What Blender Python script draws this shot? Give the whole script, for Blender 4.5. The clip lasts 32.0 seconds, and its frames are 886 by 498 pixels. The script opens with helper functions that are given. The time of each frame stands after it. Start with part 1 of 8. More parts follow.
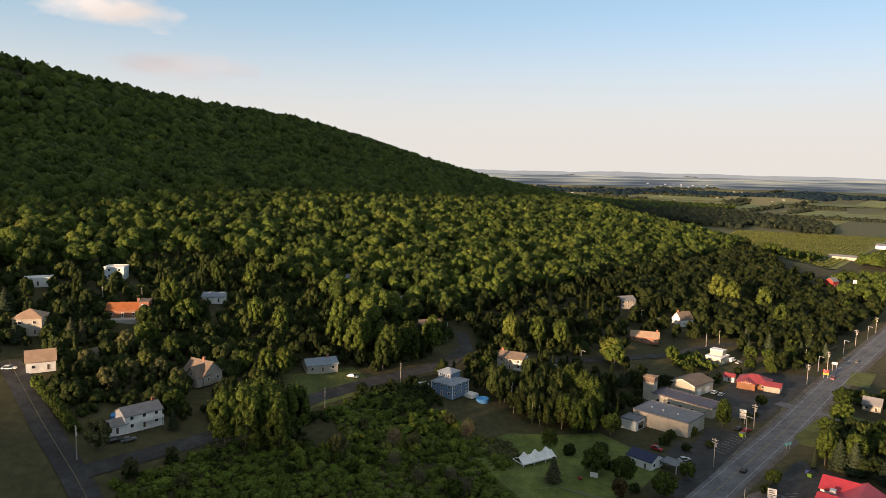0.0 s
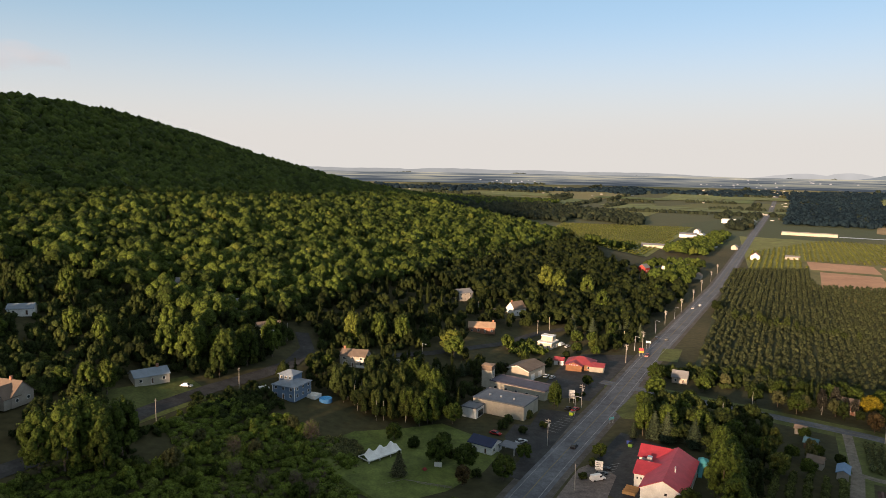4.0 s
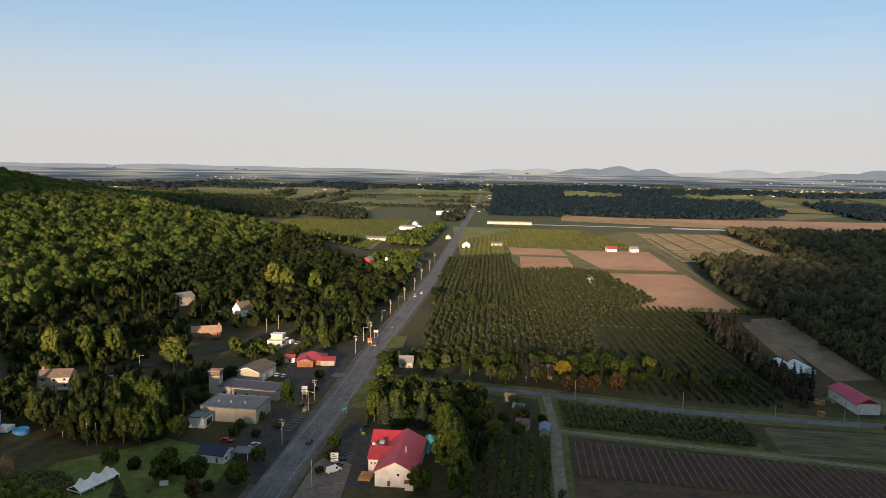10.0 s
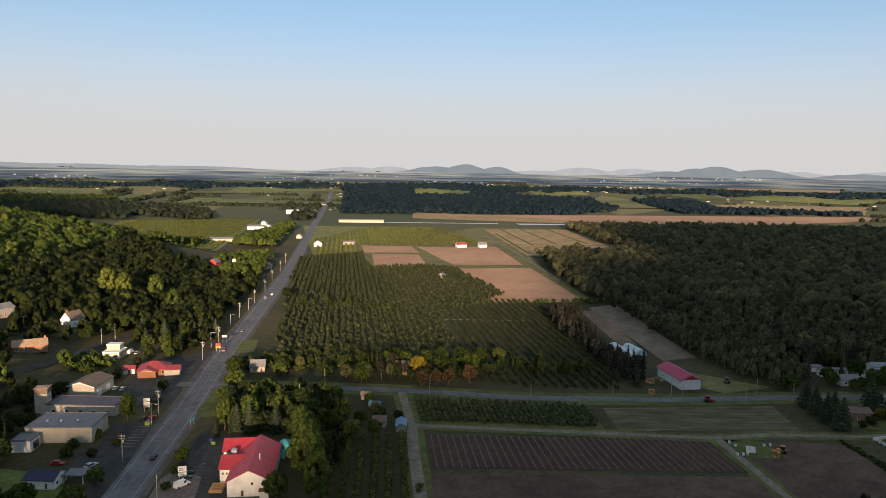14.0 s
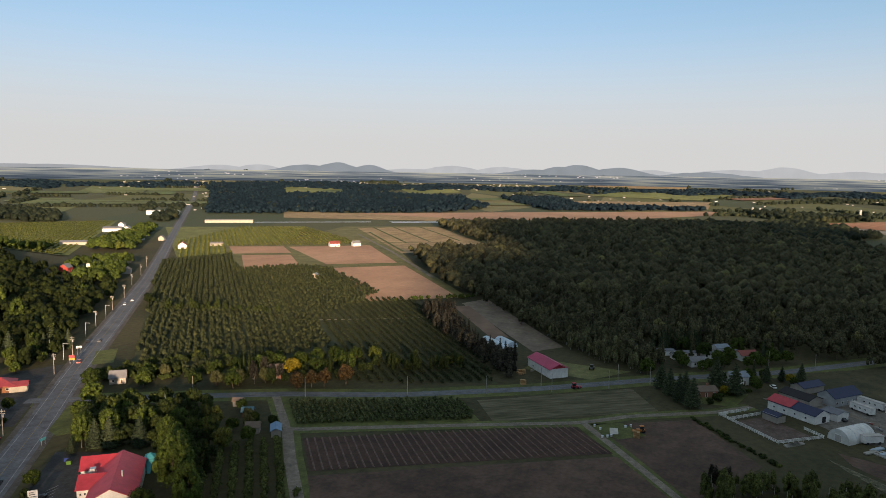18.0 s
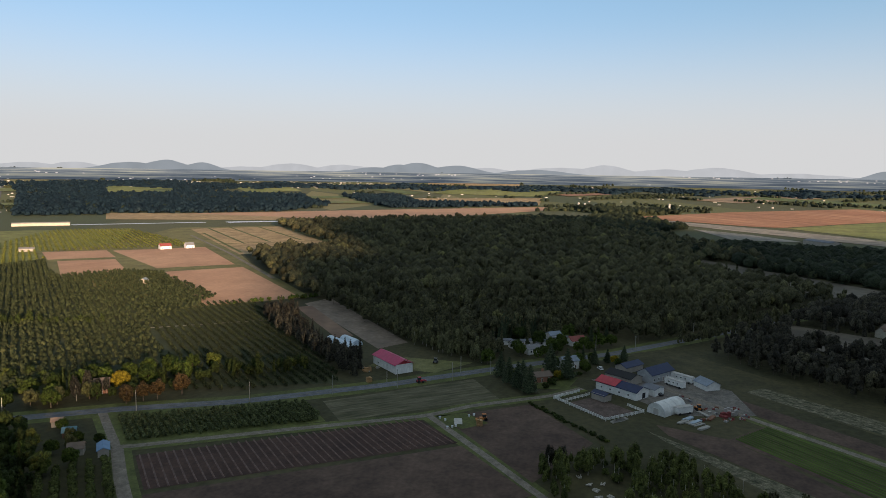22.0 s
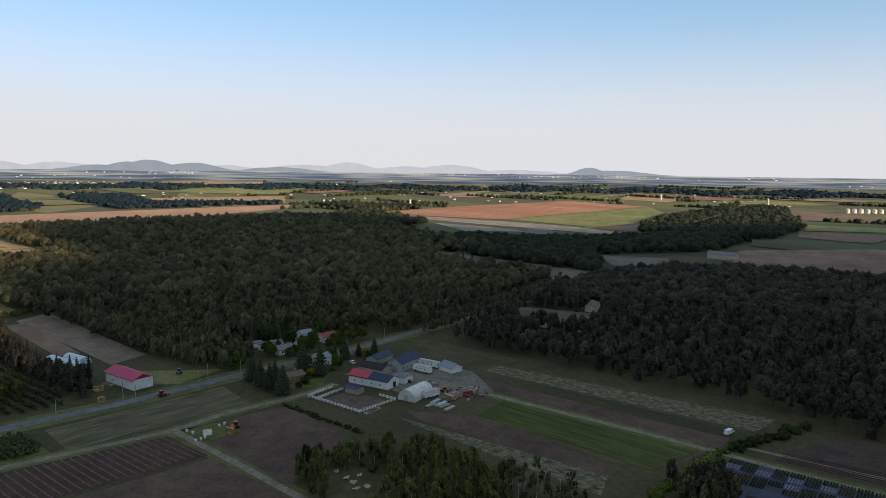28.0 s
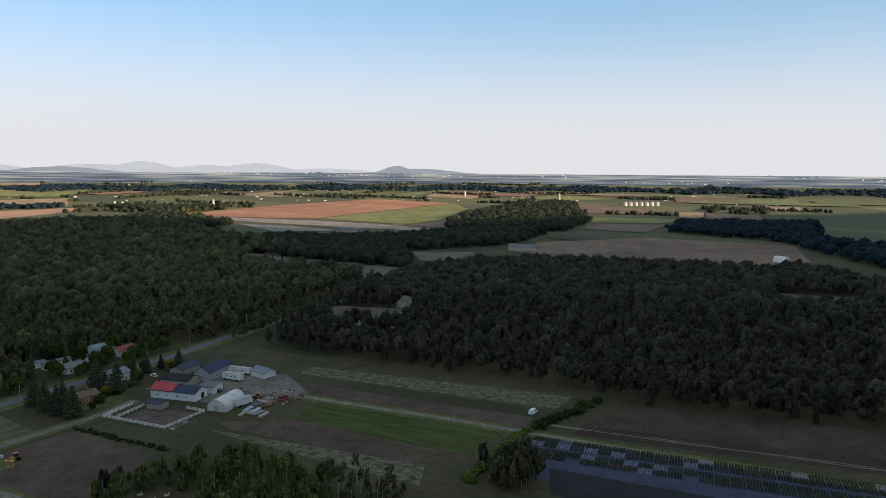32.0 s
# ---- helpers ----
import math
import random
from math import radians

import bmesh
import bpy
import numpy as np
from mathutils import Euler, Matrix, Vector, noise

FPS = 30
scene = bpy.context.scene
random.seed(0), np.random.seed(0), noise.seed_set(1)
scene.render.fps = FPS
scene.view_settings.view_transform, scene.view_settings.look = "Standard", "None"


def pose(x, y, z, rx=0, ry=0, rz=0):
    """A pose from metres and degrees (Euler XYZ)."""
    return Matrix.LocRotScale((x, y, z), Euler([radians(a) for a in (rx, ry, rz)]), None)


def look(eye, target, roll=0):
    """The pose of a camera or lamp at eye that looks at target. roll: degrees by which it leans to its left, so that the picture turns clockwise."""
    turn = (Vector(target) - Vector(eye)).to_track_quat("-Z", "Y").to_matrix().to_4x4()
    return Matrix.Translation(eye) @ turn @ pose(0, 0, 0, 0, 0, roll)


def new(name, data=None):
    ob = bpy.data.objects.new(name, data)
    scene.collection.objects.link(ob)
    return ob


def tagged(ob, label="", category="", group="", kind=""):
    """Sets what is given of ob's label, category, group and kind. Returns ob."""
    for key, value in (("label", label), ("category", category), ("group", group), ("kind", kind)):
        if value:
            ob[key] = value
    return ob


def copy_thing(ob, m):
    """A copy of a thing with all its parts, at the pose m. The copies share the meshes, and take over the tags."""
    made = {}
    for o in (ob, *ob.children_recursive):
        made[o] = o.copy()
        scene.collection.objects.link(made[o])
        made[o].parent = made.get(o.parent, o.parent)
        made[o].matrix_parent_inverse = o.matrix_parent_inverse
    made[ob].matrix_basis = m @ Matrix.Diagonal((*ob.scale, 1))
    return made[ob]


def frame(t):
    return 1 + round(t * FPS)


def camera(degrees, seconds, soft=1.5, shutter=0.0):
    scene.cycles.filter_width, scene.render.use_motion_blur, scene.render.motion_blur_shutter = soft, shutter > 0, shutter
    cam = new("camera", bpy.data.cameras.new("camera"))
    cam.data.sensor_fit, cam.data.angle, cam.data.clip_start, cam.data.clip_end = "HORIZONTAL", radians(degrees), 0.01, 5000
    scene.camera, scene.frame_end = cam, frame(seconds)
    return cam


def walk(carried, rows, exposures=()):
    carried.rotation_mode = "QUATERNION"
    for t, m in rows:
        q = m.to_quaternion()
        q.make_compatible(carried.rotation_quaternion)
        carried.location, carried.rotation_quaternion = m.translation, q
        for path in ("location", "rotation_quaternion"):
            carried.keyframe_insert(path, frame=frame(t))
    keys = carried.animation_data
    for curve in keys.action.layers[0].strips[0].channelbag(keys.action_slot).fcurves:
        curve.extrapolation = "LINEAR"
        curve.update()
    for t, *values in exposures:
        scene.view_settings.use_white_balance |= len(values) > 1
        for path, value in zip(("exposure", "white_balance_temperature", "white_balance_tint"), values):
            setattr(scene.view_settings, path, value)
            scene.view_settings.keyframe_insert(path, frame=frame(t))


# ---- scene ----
cam = camera(64.47, 32.0, soft=0.75)
EYE = 100.0
# seconds, turn to the right, pitch, lean
ROWS = [
    (0.0, 0.0, -6.44, -1.18), (0.5, 1.64, -6.44, -1.15), (1.0, 3.3, -6.44, -1.13), (1.5, 4.95, -6.44, -1.1), (2.0, 6.6, -6.43, -1.08),
    (2.5, 8.26, -6.43, -1.06), (3.0, 9.86, -6.43, -1.04), (3.5, 11.53, -6.43, -1.02), (5.5, 17.53, -6.42, -0.97), (6.0, 19.0, -6.42, -0.95),
    (7.0, 21.94, -6.42, -0.94), (8.0, 25.19, -6.41, -0.92), (8.5, 27.27, -6.41, -0.92), (9.0, 29.85, -6.41, -0.91), (9.5, 32.57, -6.41, -0.91),
    (10.0, 35.32, -6.41, -0.9), (10.5, 37.4, -6.4, -0.9), (11.0, 39.11, -6.4, -0.9), (12.0, 42.37, -6.4, -0.9), (13.0, 44.84, -6.4, -0.89),
    (14.0, 47.38, -6.39, -0.89), (14.5, 48.88, -6.39, -0.89), (16.5, 53.92, -6.38, -0.89), (17.0, 55.02, -6.38, -0.89), (18.0, 57.7, -6.38, -0.88),
    (19.0, 60.76, -6.38, -0.88), (20.0, 64.07, -6.37, -0.87), (21.0, 67.34, -6.37, -0.86), (22.0, 70.57, -6.37, -0.84), (23.0, 73.85, -6.36, -0.83),
    (24.0, 77.16, -6.36, -0.8), (25.0, 80.57, -6.35, -0.77), (25.5, 82.26, -6.35, -0.76), (27.5, 89.26, -6.35, -0.68), (28.0, 91.07, -6.34, -0.65),
    (29.0, 94.89, -6.34, -0.6), (30.0, 98.71, -6.34, -0.53), (31.0, 102.6, -6.33, -0.46), (32.0, 106.47, -6.33, -0.38),
]
walk(cam, [(t, pose(0, 0, EYE, 0, 0, -turn) @ pose(0, 0, 0, 90 + pitch) @ pose(0, 0, 0, 0, 0, -lean)) for t, turn, pitch, lean in ROWS],
     exposures=[(0.0, 1.14, 7200, 27), (9.0, 0.9, 6850, 25), (18.0, 0.9, 6700, 24), (25.0, 1.0, 6500, 25), (29.0, 1.13, 6450, 26), (32.0, 1.15, 6450, 26)])

# ---- light ----
SUN_TURN, SUN_UP = -135.0, 10.0          # where the sun stands: turn from the first view (right positive), elevation
world = bpy.data.worlds.new("evening_sky")
scene.world = world
world.use_nodes = True
wn = world.node_tree.nodes
sky = wn.new("ShaderNodeTexSky")
sky.sky_type = "NISHITA"
sky.sun_disc = False
sky.sun_elevation = radians(SUN_UP)
sky.sun_rotation = radians(SUN_TURN)
sky.altitude, sky.air_density, sky.dust_density, sky.ozone_density = 100, 0.75, 0.2, 2.0
veil = wn.new("ShaderNodeMix")               # a thin, even veil of high haze over the clear sky
veil.data_type, veil.blend_type = "RGBA", "ADD"
veil.inputs[0].default_value = 1.0
veil.inputs[7].default_value = (2.0, 3.8, 4.3, 1)
world.node_tree.links.new(sky.outputs[0], veil.inputs[6])
around = wn.new("ShaderNodeTexCoord")          # dusty evening haze, thickest low over the horizon
height = wn.new("ShaderNodeSeparateXYZ")
world.node_tree.links.new(around.outputs["Generated"], height.inputs[0])
thick = wn.new("ShaderNodeValToRGB")
thick.color_ramp.interpolation = "EASE"
thick.color_ramp.elements[0].position, thick.color_ramp.elements[0].color = 0.03, (0.97, 0.97, 0.97, 1)
thick.color_ramp.elements[1].position, thick.color_ramp.elements[1].color = 0.23, (0.0, 0.0, 0.0, 1)
world.node_tree.links.new(height.outputs[2], thick.inputs[0])
dust = wn.new("ShaderNodeMix")
dust.data_type = "RGBA"
dust.inputs[7].default_value = (7.3, 8.0, 7.6, 1)
world.node_tree.links.new(thick.outputs[0], dust.inputs[0])
world.node_tree.links.new(veil.outputs[2], dust.inputs[6])
high = wn.new("ShaderNodeValToRGB")            # an unseen milky layer high overhead, added to warm the light in shade
high.color_ramp.elements[0].position, high.color_ramp.elements[0].color = 0.26, (0.0, 0.0, 0.0, 1)
high.color_ramp.elements[1].position, high.color_ramp.elements[1].color = 0.6, (0.65, 0.65, 0.65, 1)
world.node_tree.links.new(height.outputs[2], high.inputs[0])
overhead_tint = wn.new("ShaderNodeMix")
overhead_tint.data_type = "RGBA"
overhead_tint.inputs[7].default_value = (4.25, 4.9, 4.6, 1)
world.node_tree.links.new(high.outputs[0], overhead_tint.inputs[0])
world.node_tree.links.new(dust.outputs[2], overhead_tint.inputs[6])
world.node_tree.links.new(overhead_tint.outputs[2], wn["Background"].inputs[0])
wn["Background"].inputs[1].default_value = 0.0445
sun = new("sun", bpy.data.lights.new("sun", "SUN"))
sun.data.energy, sun.data.angle, sun.data.color = 5.0, radians(2.0), (1.0, 0.76, 0.47)
sun.matrix_world = look((0, 0, 0), (-math.sin(radians(SUN_TURN)) * math.cos(radians(SUN_UP)), -math.cos(radians(SUN_TURN)) * math.cos(radians(SUN_UP)), -math.sin(radians(SUN_UP))))


# ---- materials ----
def mat(name, rough=0.8, metal=0.0):
    m = bpy.data.materials.new(name)
    m.use_nodes = True
    b = m.node_tree.nodes["Principled BSDF"]
    b.inputs["Roughness"].default_value, b.inputs["Metallic"].default_value = rough, metal
    b.inputs["Specular IOR Level"].default_value = 0.25
    return m, m.node_tree.nodes, m.node_tree.links, b


def ramp(nodes, links, fac, stops):
    r = nodes.new("ShaderNodeValToRGB")
    while len(r.color_ramp.elements) < len(stops):
        r.color_ramp.elements.new(0.5)
    for e, (p, c) in zip(r.color_ramp.elements, stops):
        e.position, e.color = p, (*c, 1)
    links.new(fac, r.inputs[0])
    return r.outputs[0]


def texture(nodes, links, kind, scale, detail=4.0, rot=0.0, stretch=(1, 1, 1), space="Object"):
    tc = nodes.new("ShaderNodeTexCoord")
    mp = nodes.new("ShaderNodeMapping")
    mp.inputs["Scale"].default_value = [scale * s for s in stretch]
    turned = nodes.new("ShaderNodeMapping")                    # turn first, so that a stretch runs along the turn
    turned.inputs["Rotation"].default_value[2] = -rot
    links.new(tc.outputs[space], turned.inputs[0])
    links.new(turned.outputs[0], mp.inputs[0])
    n = nodes.new("ShaderNodeTexNoise" if kind == "noise" else "ShaderNodeTexVoronoi")
    n.inputs["Scale"].default_value = 1.0
    if kind == "noise":
        n.inputs["Detail"].default_value = detail
    links.new(mp.outputs[0], n.inputs["Vector"])
    return n


def mix(nodes, links, fac, a, b, blend="MIX"):
    n = nodes.new("ShaderNodeMix")
    n.data_type, n.blend_type = "RGBA", blend
    for s, v in ((n.inputs[0], fac), (n.inputs[6], a), (n.inputs[7], b)):
        if hasattr(v, "is_output"):
            links.new(v, s)
        else:
            s.default_value = v if isinstance(v, (int, float)) else (*v, 1)
    return n.outputs[2]


def bump(nodes, links, b, height, strength=0.3, distance=0.1):
    n = nodes.new("ShaderNodeBump")
    n.inputs["Strength"].default_value, n.inputs["Distance"].default_value = strength, distance
    links.new(height, n.inputs["Height"])
    links.new(n.outputs[0], b.inputs["Normal"])


def two_scale(name, dark, light, coarse, fine, rough=0.85, metal=0.0, bumped=0.3, rot=0.0, stretch=(1, 1, 1), space="Object", spec=0.25, blotch=0.26, grain=0.27):
    """A surface that varies in large patches and in fine grain."""
    m, n, l, b = mat(name, rough, metal)
    b.inputs["Specular IOR Level"].default_value = spec
    big = texture(n, l, "noise", coarse, 3, rot, stretch, space)
    small = texture(n, l, "noise", fine, 5, rot, stretch, space)
    c1 = ramp(n, l, big.outputs[0], [(0.32, dark), (0.68, light)])
    c2 = ramp(n, l, small.outputs[0], [(0.25, (1 - grain,) * 3), (0.75, (1 + grain,) * 3)])
    mid = texture(n, l, "noise", (coarse * fine) ** 0.5, 4, rot, stretch, space)
    c3 = ramp(n, l, mid.outputs[0], [(0.3, (1 - blotch,) * 3), (0.7, (1 + blotch,) * 3)])
    l.new(mix(n, l, 1.0, mix(n, l, 1.0, c1, c2, "MULTIPLY"), c3, "MULTIPLY"), b.inputs["Base Color"])
    if bumped:
        bump(n, l, b, small.outputs[0], bumped, 0.15)
    return m


def leaf_mat(name, dark, light, warm, grain=1.3):
    """Foliage: a tint for each tree, a shade for each clump of leaves, some light let through."""
    m, n, l, b = mat(name, 0.7)
    b.inputs["Specular IOR Level"].default_value = 0.06
    at = n.new("ShaderNodeAttribute")
    at.attribute_name = "tint"
    geo = n.new("ShaderNodeNewGeometry")
    oi = n.new("ShaderNodeObjectInfo")
    add = n.new("ShaderNodeMath")
    add.operation = "ADD"
    l.new(at.outputs["Fac"], add.inputs[0])
    l.new(oi.outputs["Random"], add.inputs[1])
    fr = n.new("ShaderNodeMath")
    fr.operation = "FRACT"
    l.new(add.outputs[0], fr.inputs[0])
    c = ramp(n, l, fr.outputs[0], [(0.0, dark), (0.6, light), (0.93, light), (1.0, warm)])
    isl = ramp(n, l, geo.outputs["Random Per Island"], [(0.0, (0.7, 0.7, 0.7)), (1.0, (1.3, 1.3, 1.2))])
    col = mix(n, l, 1.0, c, isl, "MULTIPLY")
    leaves = texture(n, l, "noise", grain, 4)                  # single leaves; the gaps between them are painted dark as shade
    col = mix(n, l, 1.0, col, ramp(n, l, leaves.outputs[0], [(0.36, (0.4, 0.4, 0.42)), (0.5, (0.95, 0.95, 0.95)), (0.66, (1.5, 1.5, 1.35))]), "MULTIPLY")
    bump(n, l, b, leaves.outputs[0], 1.0, 1.6 / grain)
    l.new(col, b.inputs["Base Color"])
    tr = n.new("ShaderNodeBsdfTranslucent")
    l.new(col, tr.inputs[0])
    ms = n.new("ShaderNodeMixShader")
    ms.inputs[0].default_value = 0.12
    l.new(b.outputs[0], ms.inputs[1])
    l.new(tr.outputs[0], ms.inputs[2])
    l.new(ms.outputs[0], n["Material Output"].inputs[0])
    return m


LEAF = leaf_mat("broad_leaves", (0.03, 0.047, 0.012), (0.068, 0.098, 0.021), (0.11, 0.13, 0.028))
LEAF_COOL = leaf_mat("plain_forest_leaves", (0.035, 0.033, 0.028), (0.064, 0.06, 0.048), (0.092, 0.086, 0.056))
NEEDLE = leaf_mat("needles", (0.036, 0.052, 0.032), (0.06, 0.078, 0.046), (0.09, 0.09, 0.05), 2.5)
PLAIN_LEAF = leaf_mat("birch_and_poplar_leaves", (0.052, 0.051, 0.031), (0.093, 0.092, 0.052), (0.142, 0.138, 0.06))
# both far leaf colours are darkened to hold distance haze and cloud shade
HAZED_LEAF = leaf_mat("distant_hazed_leaves", (0.009, 0.021, 0.034), (0.013, 0.027, 0.041), (0.02, 0.034, 0.045))
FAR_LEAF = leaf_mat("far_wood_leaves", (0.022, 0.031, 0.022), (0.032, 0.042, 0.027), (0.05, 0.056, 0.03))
GROVE_LEAF = leaf_mat("young_poplar_leaves", (0.06, 0.074, 0.026), (0.1, 0.116, 0.038), (0.135, 0.142, 0.045), 2.0)
# far orchard in evening sun, near orchard in shade: both put into leaf colour
ORCHARD_SUNNY = leaf_mat("sunlit_orchard_leaves", (0.09, 0.105, 0.024), (0.13, 0.14, 0.034), (0.15, 0.15, 0.04), 2.5)
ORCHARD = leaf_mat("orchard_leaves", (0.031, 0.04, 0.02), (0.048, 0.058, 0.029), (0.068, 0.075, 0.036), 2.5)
# garden leaves: broad leaves with the village's shade put into the colour
GARDEN_LEAF_SHADED = leaf_mat("garden_leaves_shaded", (0.02, 0.03, 0.01), (0.038, 0.053, 0.016), (0.08, 0.095, 0.024), 2.0)
# the same leaves darker again: hill shade on the lower woods, as colour
VALLEY_LEAF_SHADED = leaf_mat("valley_leaves_shaded", (0.0132, 0.0198, 0.0066), (0.0251, 0.035, 0.0106), (0.0528, 0.0627, 0.0158), 2.0)
WILLOW = leaf_mat("willow_leaves", (0.08, 0.085, 0.04), (0.1, 0.105, 0.045), (0.13, 0.12, 0.05), 2.5)
WEED = leaf_mat("tall_weeds", (0.06, 0.085, 0.018), (0.11, 0.15, 0.028), (0.14, 0.14, 0.055), 2.5)
YELLOW = leaf_mat("golden_leaves", (0.2, 0.15, 0.015), (0.25, 0.19, 0.02), (0.28, 0.22, 0.04), 2.0)
RUST = leaf_mat("rusty_leaves", (0.075, 0.053, 0.026), (0.1, 0.066, 0.031), (0.125, 0.08, 0.034), 2.0)
TWIG = two_scale("bare_twigs", (0.1, 0.078, 0.056), (0.17, 0.13, 0.095), 0.5, 3)
BARK = two_scale("bark", (0.08, 0.06, 0.045), (0.16, 0.13, 0.10), 1.0, 8)
PALE_BARK = two_scale("pale_bark", (0.3, 0.28, 0.24), (0.5, 0.47, 0.42), 1.0, 8)
ASPHALT = two_scale("asphalt", (0.09, 0.094, 0.108), (0.132, 0.136, 0.152), 0.06, 1.5, 0.8)
ASPHALT_OLD = two_scale("parking_asphalt", (0.03, 0.029, 0.03), (0.055, 0.053, 0.052), 0.08, 1.2, 0.85)
GRAVEL = two_scale("gravel", (0.14, 0.12, 0.098), (0.21, 0.18, 0.146), 0.15, 2.5, 0.95)
SHOULDER = two_scale("worn_road_shoulder", (0.07, 0.062, 0.055), (0.115, 0.102, 0.09), 0.1, 1.5, 0.9)
YARD = two_scale("packed_yard_gravel", (0.11, 0.1, 0.088), (0.19, 0.17, 0.148), 0.12, 1.6, 0.95)
LINE_WHITE = two_scale("white_road_paint", (0.2, 0.2, 0.2), (0.36, 0.36, 0.36), 0.5, 3, 0.7)
LINE_YELLOW = two_scale("yellow_road_paint", (0.16, 0.13, 0.07), (0.24, 0.19, 0.1), 0.5, 3, 0.7)
SOIL = two_scale("bare_soil", (0.068, 0.043, 0.033), (0.104, 0.068, 0.051), 0.03, 0.6, 0.95, 0, 0.5)
SOIL_EAST = two_scale("grey_bare_soil", (0.045, 0.033, 0.027), (0.068, 0.05, 0.041), 0.03, 0.6, 0.95, 0, 0.5)
SOIL_DARK = two_scale("dark_tilled_soil", (0.046, 0.025, 0.02), (0.07, 0.039, 0.03), 0.04, 0.8, 0.95, 0, 0.6)
SOIL_TAN = two_scale("pale_dry_soil", (0.37, 0.205, 0.128), (0.46, 0.272, 0.17), 0.012, 0.3, 0.95, 0, 0.2, blotch=0.1, grain=0.12)
SOIL_OLIVE = two_scale("sprouting_field", (0.27, 0.19, 0.1), (0.36, 0.25, 0.13), 0.012, 0.3, 0.95, 0, 0.3)
LAWN = two_scale("mown_lawn", (0.062, 0.074, 0.02), (0.104, 0.116, 0.034), 0.05, 1.0, 0.9)
MEADOW = two_scale("rough_meadow", (0.044, 0.041, 0.018), (0.074, 0.066, 0.03), 0.04, 0.5, 0.95)
STRAW = two_scale("cut_straw_stripes", (0.035, 0.04, 0.018), (0.17, 0.15, 0.1), 0.5, 2.2, 0.95, 0, 0.3, 0.98, (0.6, 1, 1), grain=0.5, blotch=0.45)
STRAW_MOWN = two_scale("mown_swath_stripes", (0.05, 0.05, 0.022), (0.13, 0.115, 0.072), 0.45, 1.6, 0.95, 0, 0.3, -0.79, (0.12, 1, 1))
CROP = two_scale("low_green_crop", (0.045, 0.07, 0.018), (0.08, 0.12, 0.028), 0.5, 1.5, 0.95, 0, 0.3, 0.82, (0.06, 1, 1))
TARP = two_scale("black_ground_cover", (0.012, 0.015, 0.036), (0.032, 0.038, 0.085), 0.15, 1.0, 0.6)


def ground_mat():
    """Meadow close by; farther off the patchwork of woods, crops and bare fields of the plain."""
    m, n, l, b = mat("open_ground", 0.95)
    big = texture(n, l, "noise", 0.012, 4)
    small = texture(n, l, "noise", 0.35, 5)
    near = ramp(n, l, big.outputs[0], [(0.3, (0.032, 0.032, 0.013)), (0.5, (0.05, 0.047, 0.02)), (0.7, (0.075, 0.065, 0.03))])
    vor = texture(n, l, "voronoi", 0.0022, 0, radians(39), (0.55, 1.7, 1))
    sep = n.new("ShaderNodeSeparateColor")
    l.new(vor.outputs["Color"], sep.inputs[0])
    far = ramp(n, l, sep.outputs[0], [(0.0, (0.074, 0.079, 0.036)), (0.4, (0.084, 0.087, 0.04)), (0.42, (0.106, 0.112, 0.042)), (0.68, (0.125, 0.127, 0.05)),
                                      (0.7, (0.17, 0.155, 0.07)), (0.8, (0.19, 0.16, 0.08)), (0.83, (0.06, 0.074, 0.034))])
    far.node.color_ramp.interpolation = "CONSTANT"
    geo = n.new("ShaderNodeNewGeometry")
    ln = n.new("ShaderNodeVectorMath")
    ln.operation = "LENGTH"
    l.new(geo.outputs["Position"], ln.inputs[0])
    mr = n.new("ShaderNodeMapRange")
    mr.inputs[1].default_value, mr.inputs[2].default_value = 1000, 1100
    l.new(ln.outputs["Value"], mr.inputs[0])
    c = mix(n, l, mr.outputs[0], near, far)
    c2 = ramp(n, l, small.outputs[0], [(0.25, (0.7, 0.7, 0.7)), (0.75, (1.3, 1.3, 1.3))])
    l.new(mix(n, l, 1.0, c, c2, "MULTIPLY"), b.inputs["Base Color"])
    bump(n, l, b, small.outputs[0], 0.6, 0.4)
    return m


GROUND = ground_mat()

# ---- the lie of the land ----
ROAD_TURN = radians(39.3)
RA = (math.sin(ROAD_TURN), math.cos(ROAD_TURN))
RS = (-math.cos(ROAD_TURN), math.sin(ROAD_TURN))
LIGHT = (-math.sin(radians(SUN_TURN)), -math.cos(radians(SUN_TURN)))
CREST = ([-600, -200, 369, 612, 868, 1045, 1225, 1490, 1860, 2250], [150, 235, 232, 200, 184, 156, 120, 76, 20, 0])
SLOPE = ([120, 390, 745, 1083, 1400, 2600], [0, 0.24, 0.5, 1.0, 1.02, 0.3])


# unseen hill behind the view, its profile shaped to throw shade where wanted
SHADE_RIDGE = ([-2700, -1700, -1000, -930, -860, -720, -600, -450, -360, -300, -280, -268, -230, -150, -118, -90, -45, 0, 25, 45, 60, 80, 110, 135, 150, 190, 215, 240, 300, 400, 450, 500, 540, 600, 720, 850, 1000, 1600, 2400],
         [0, 200, 280, 320, 392, 400, 403, 405, 395, 368, 348, 306, 302, 296, 246, 226, 213, 212, 213, 192, 186, 195, 205, 202, 195, 188, 192, 177, 138, 200, 250, 286, 350, 420, 440, 500, 520, 450, 0])


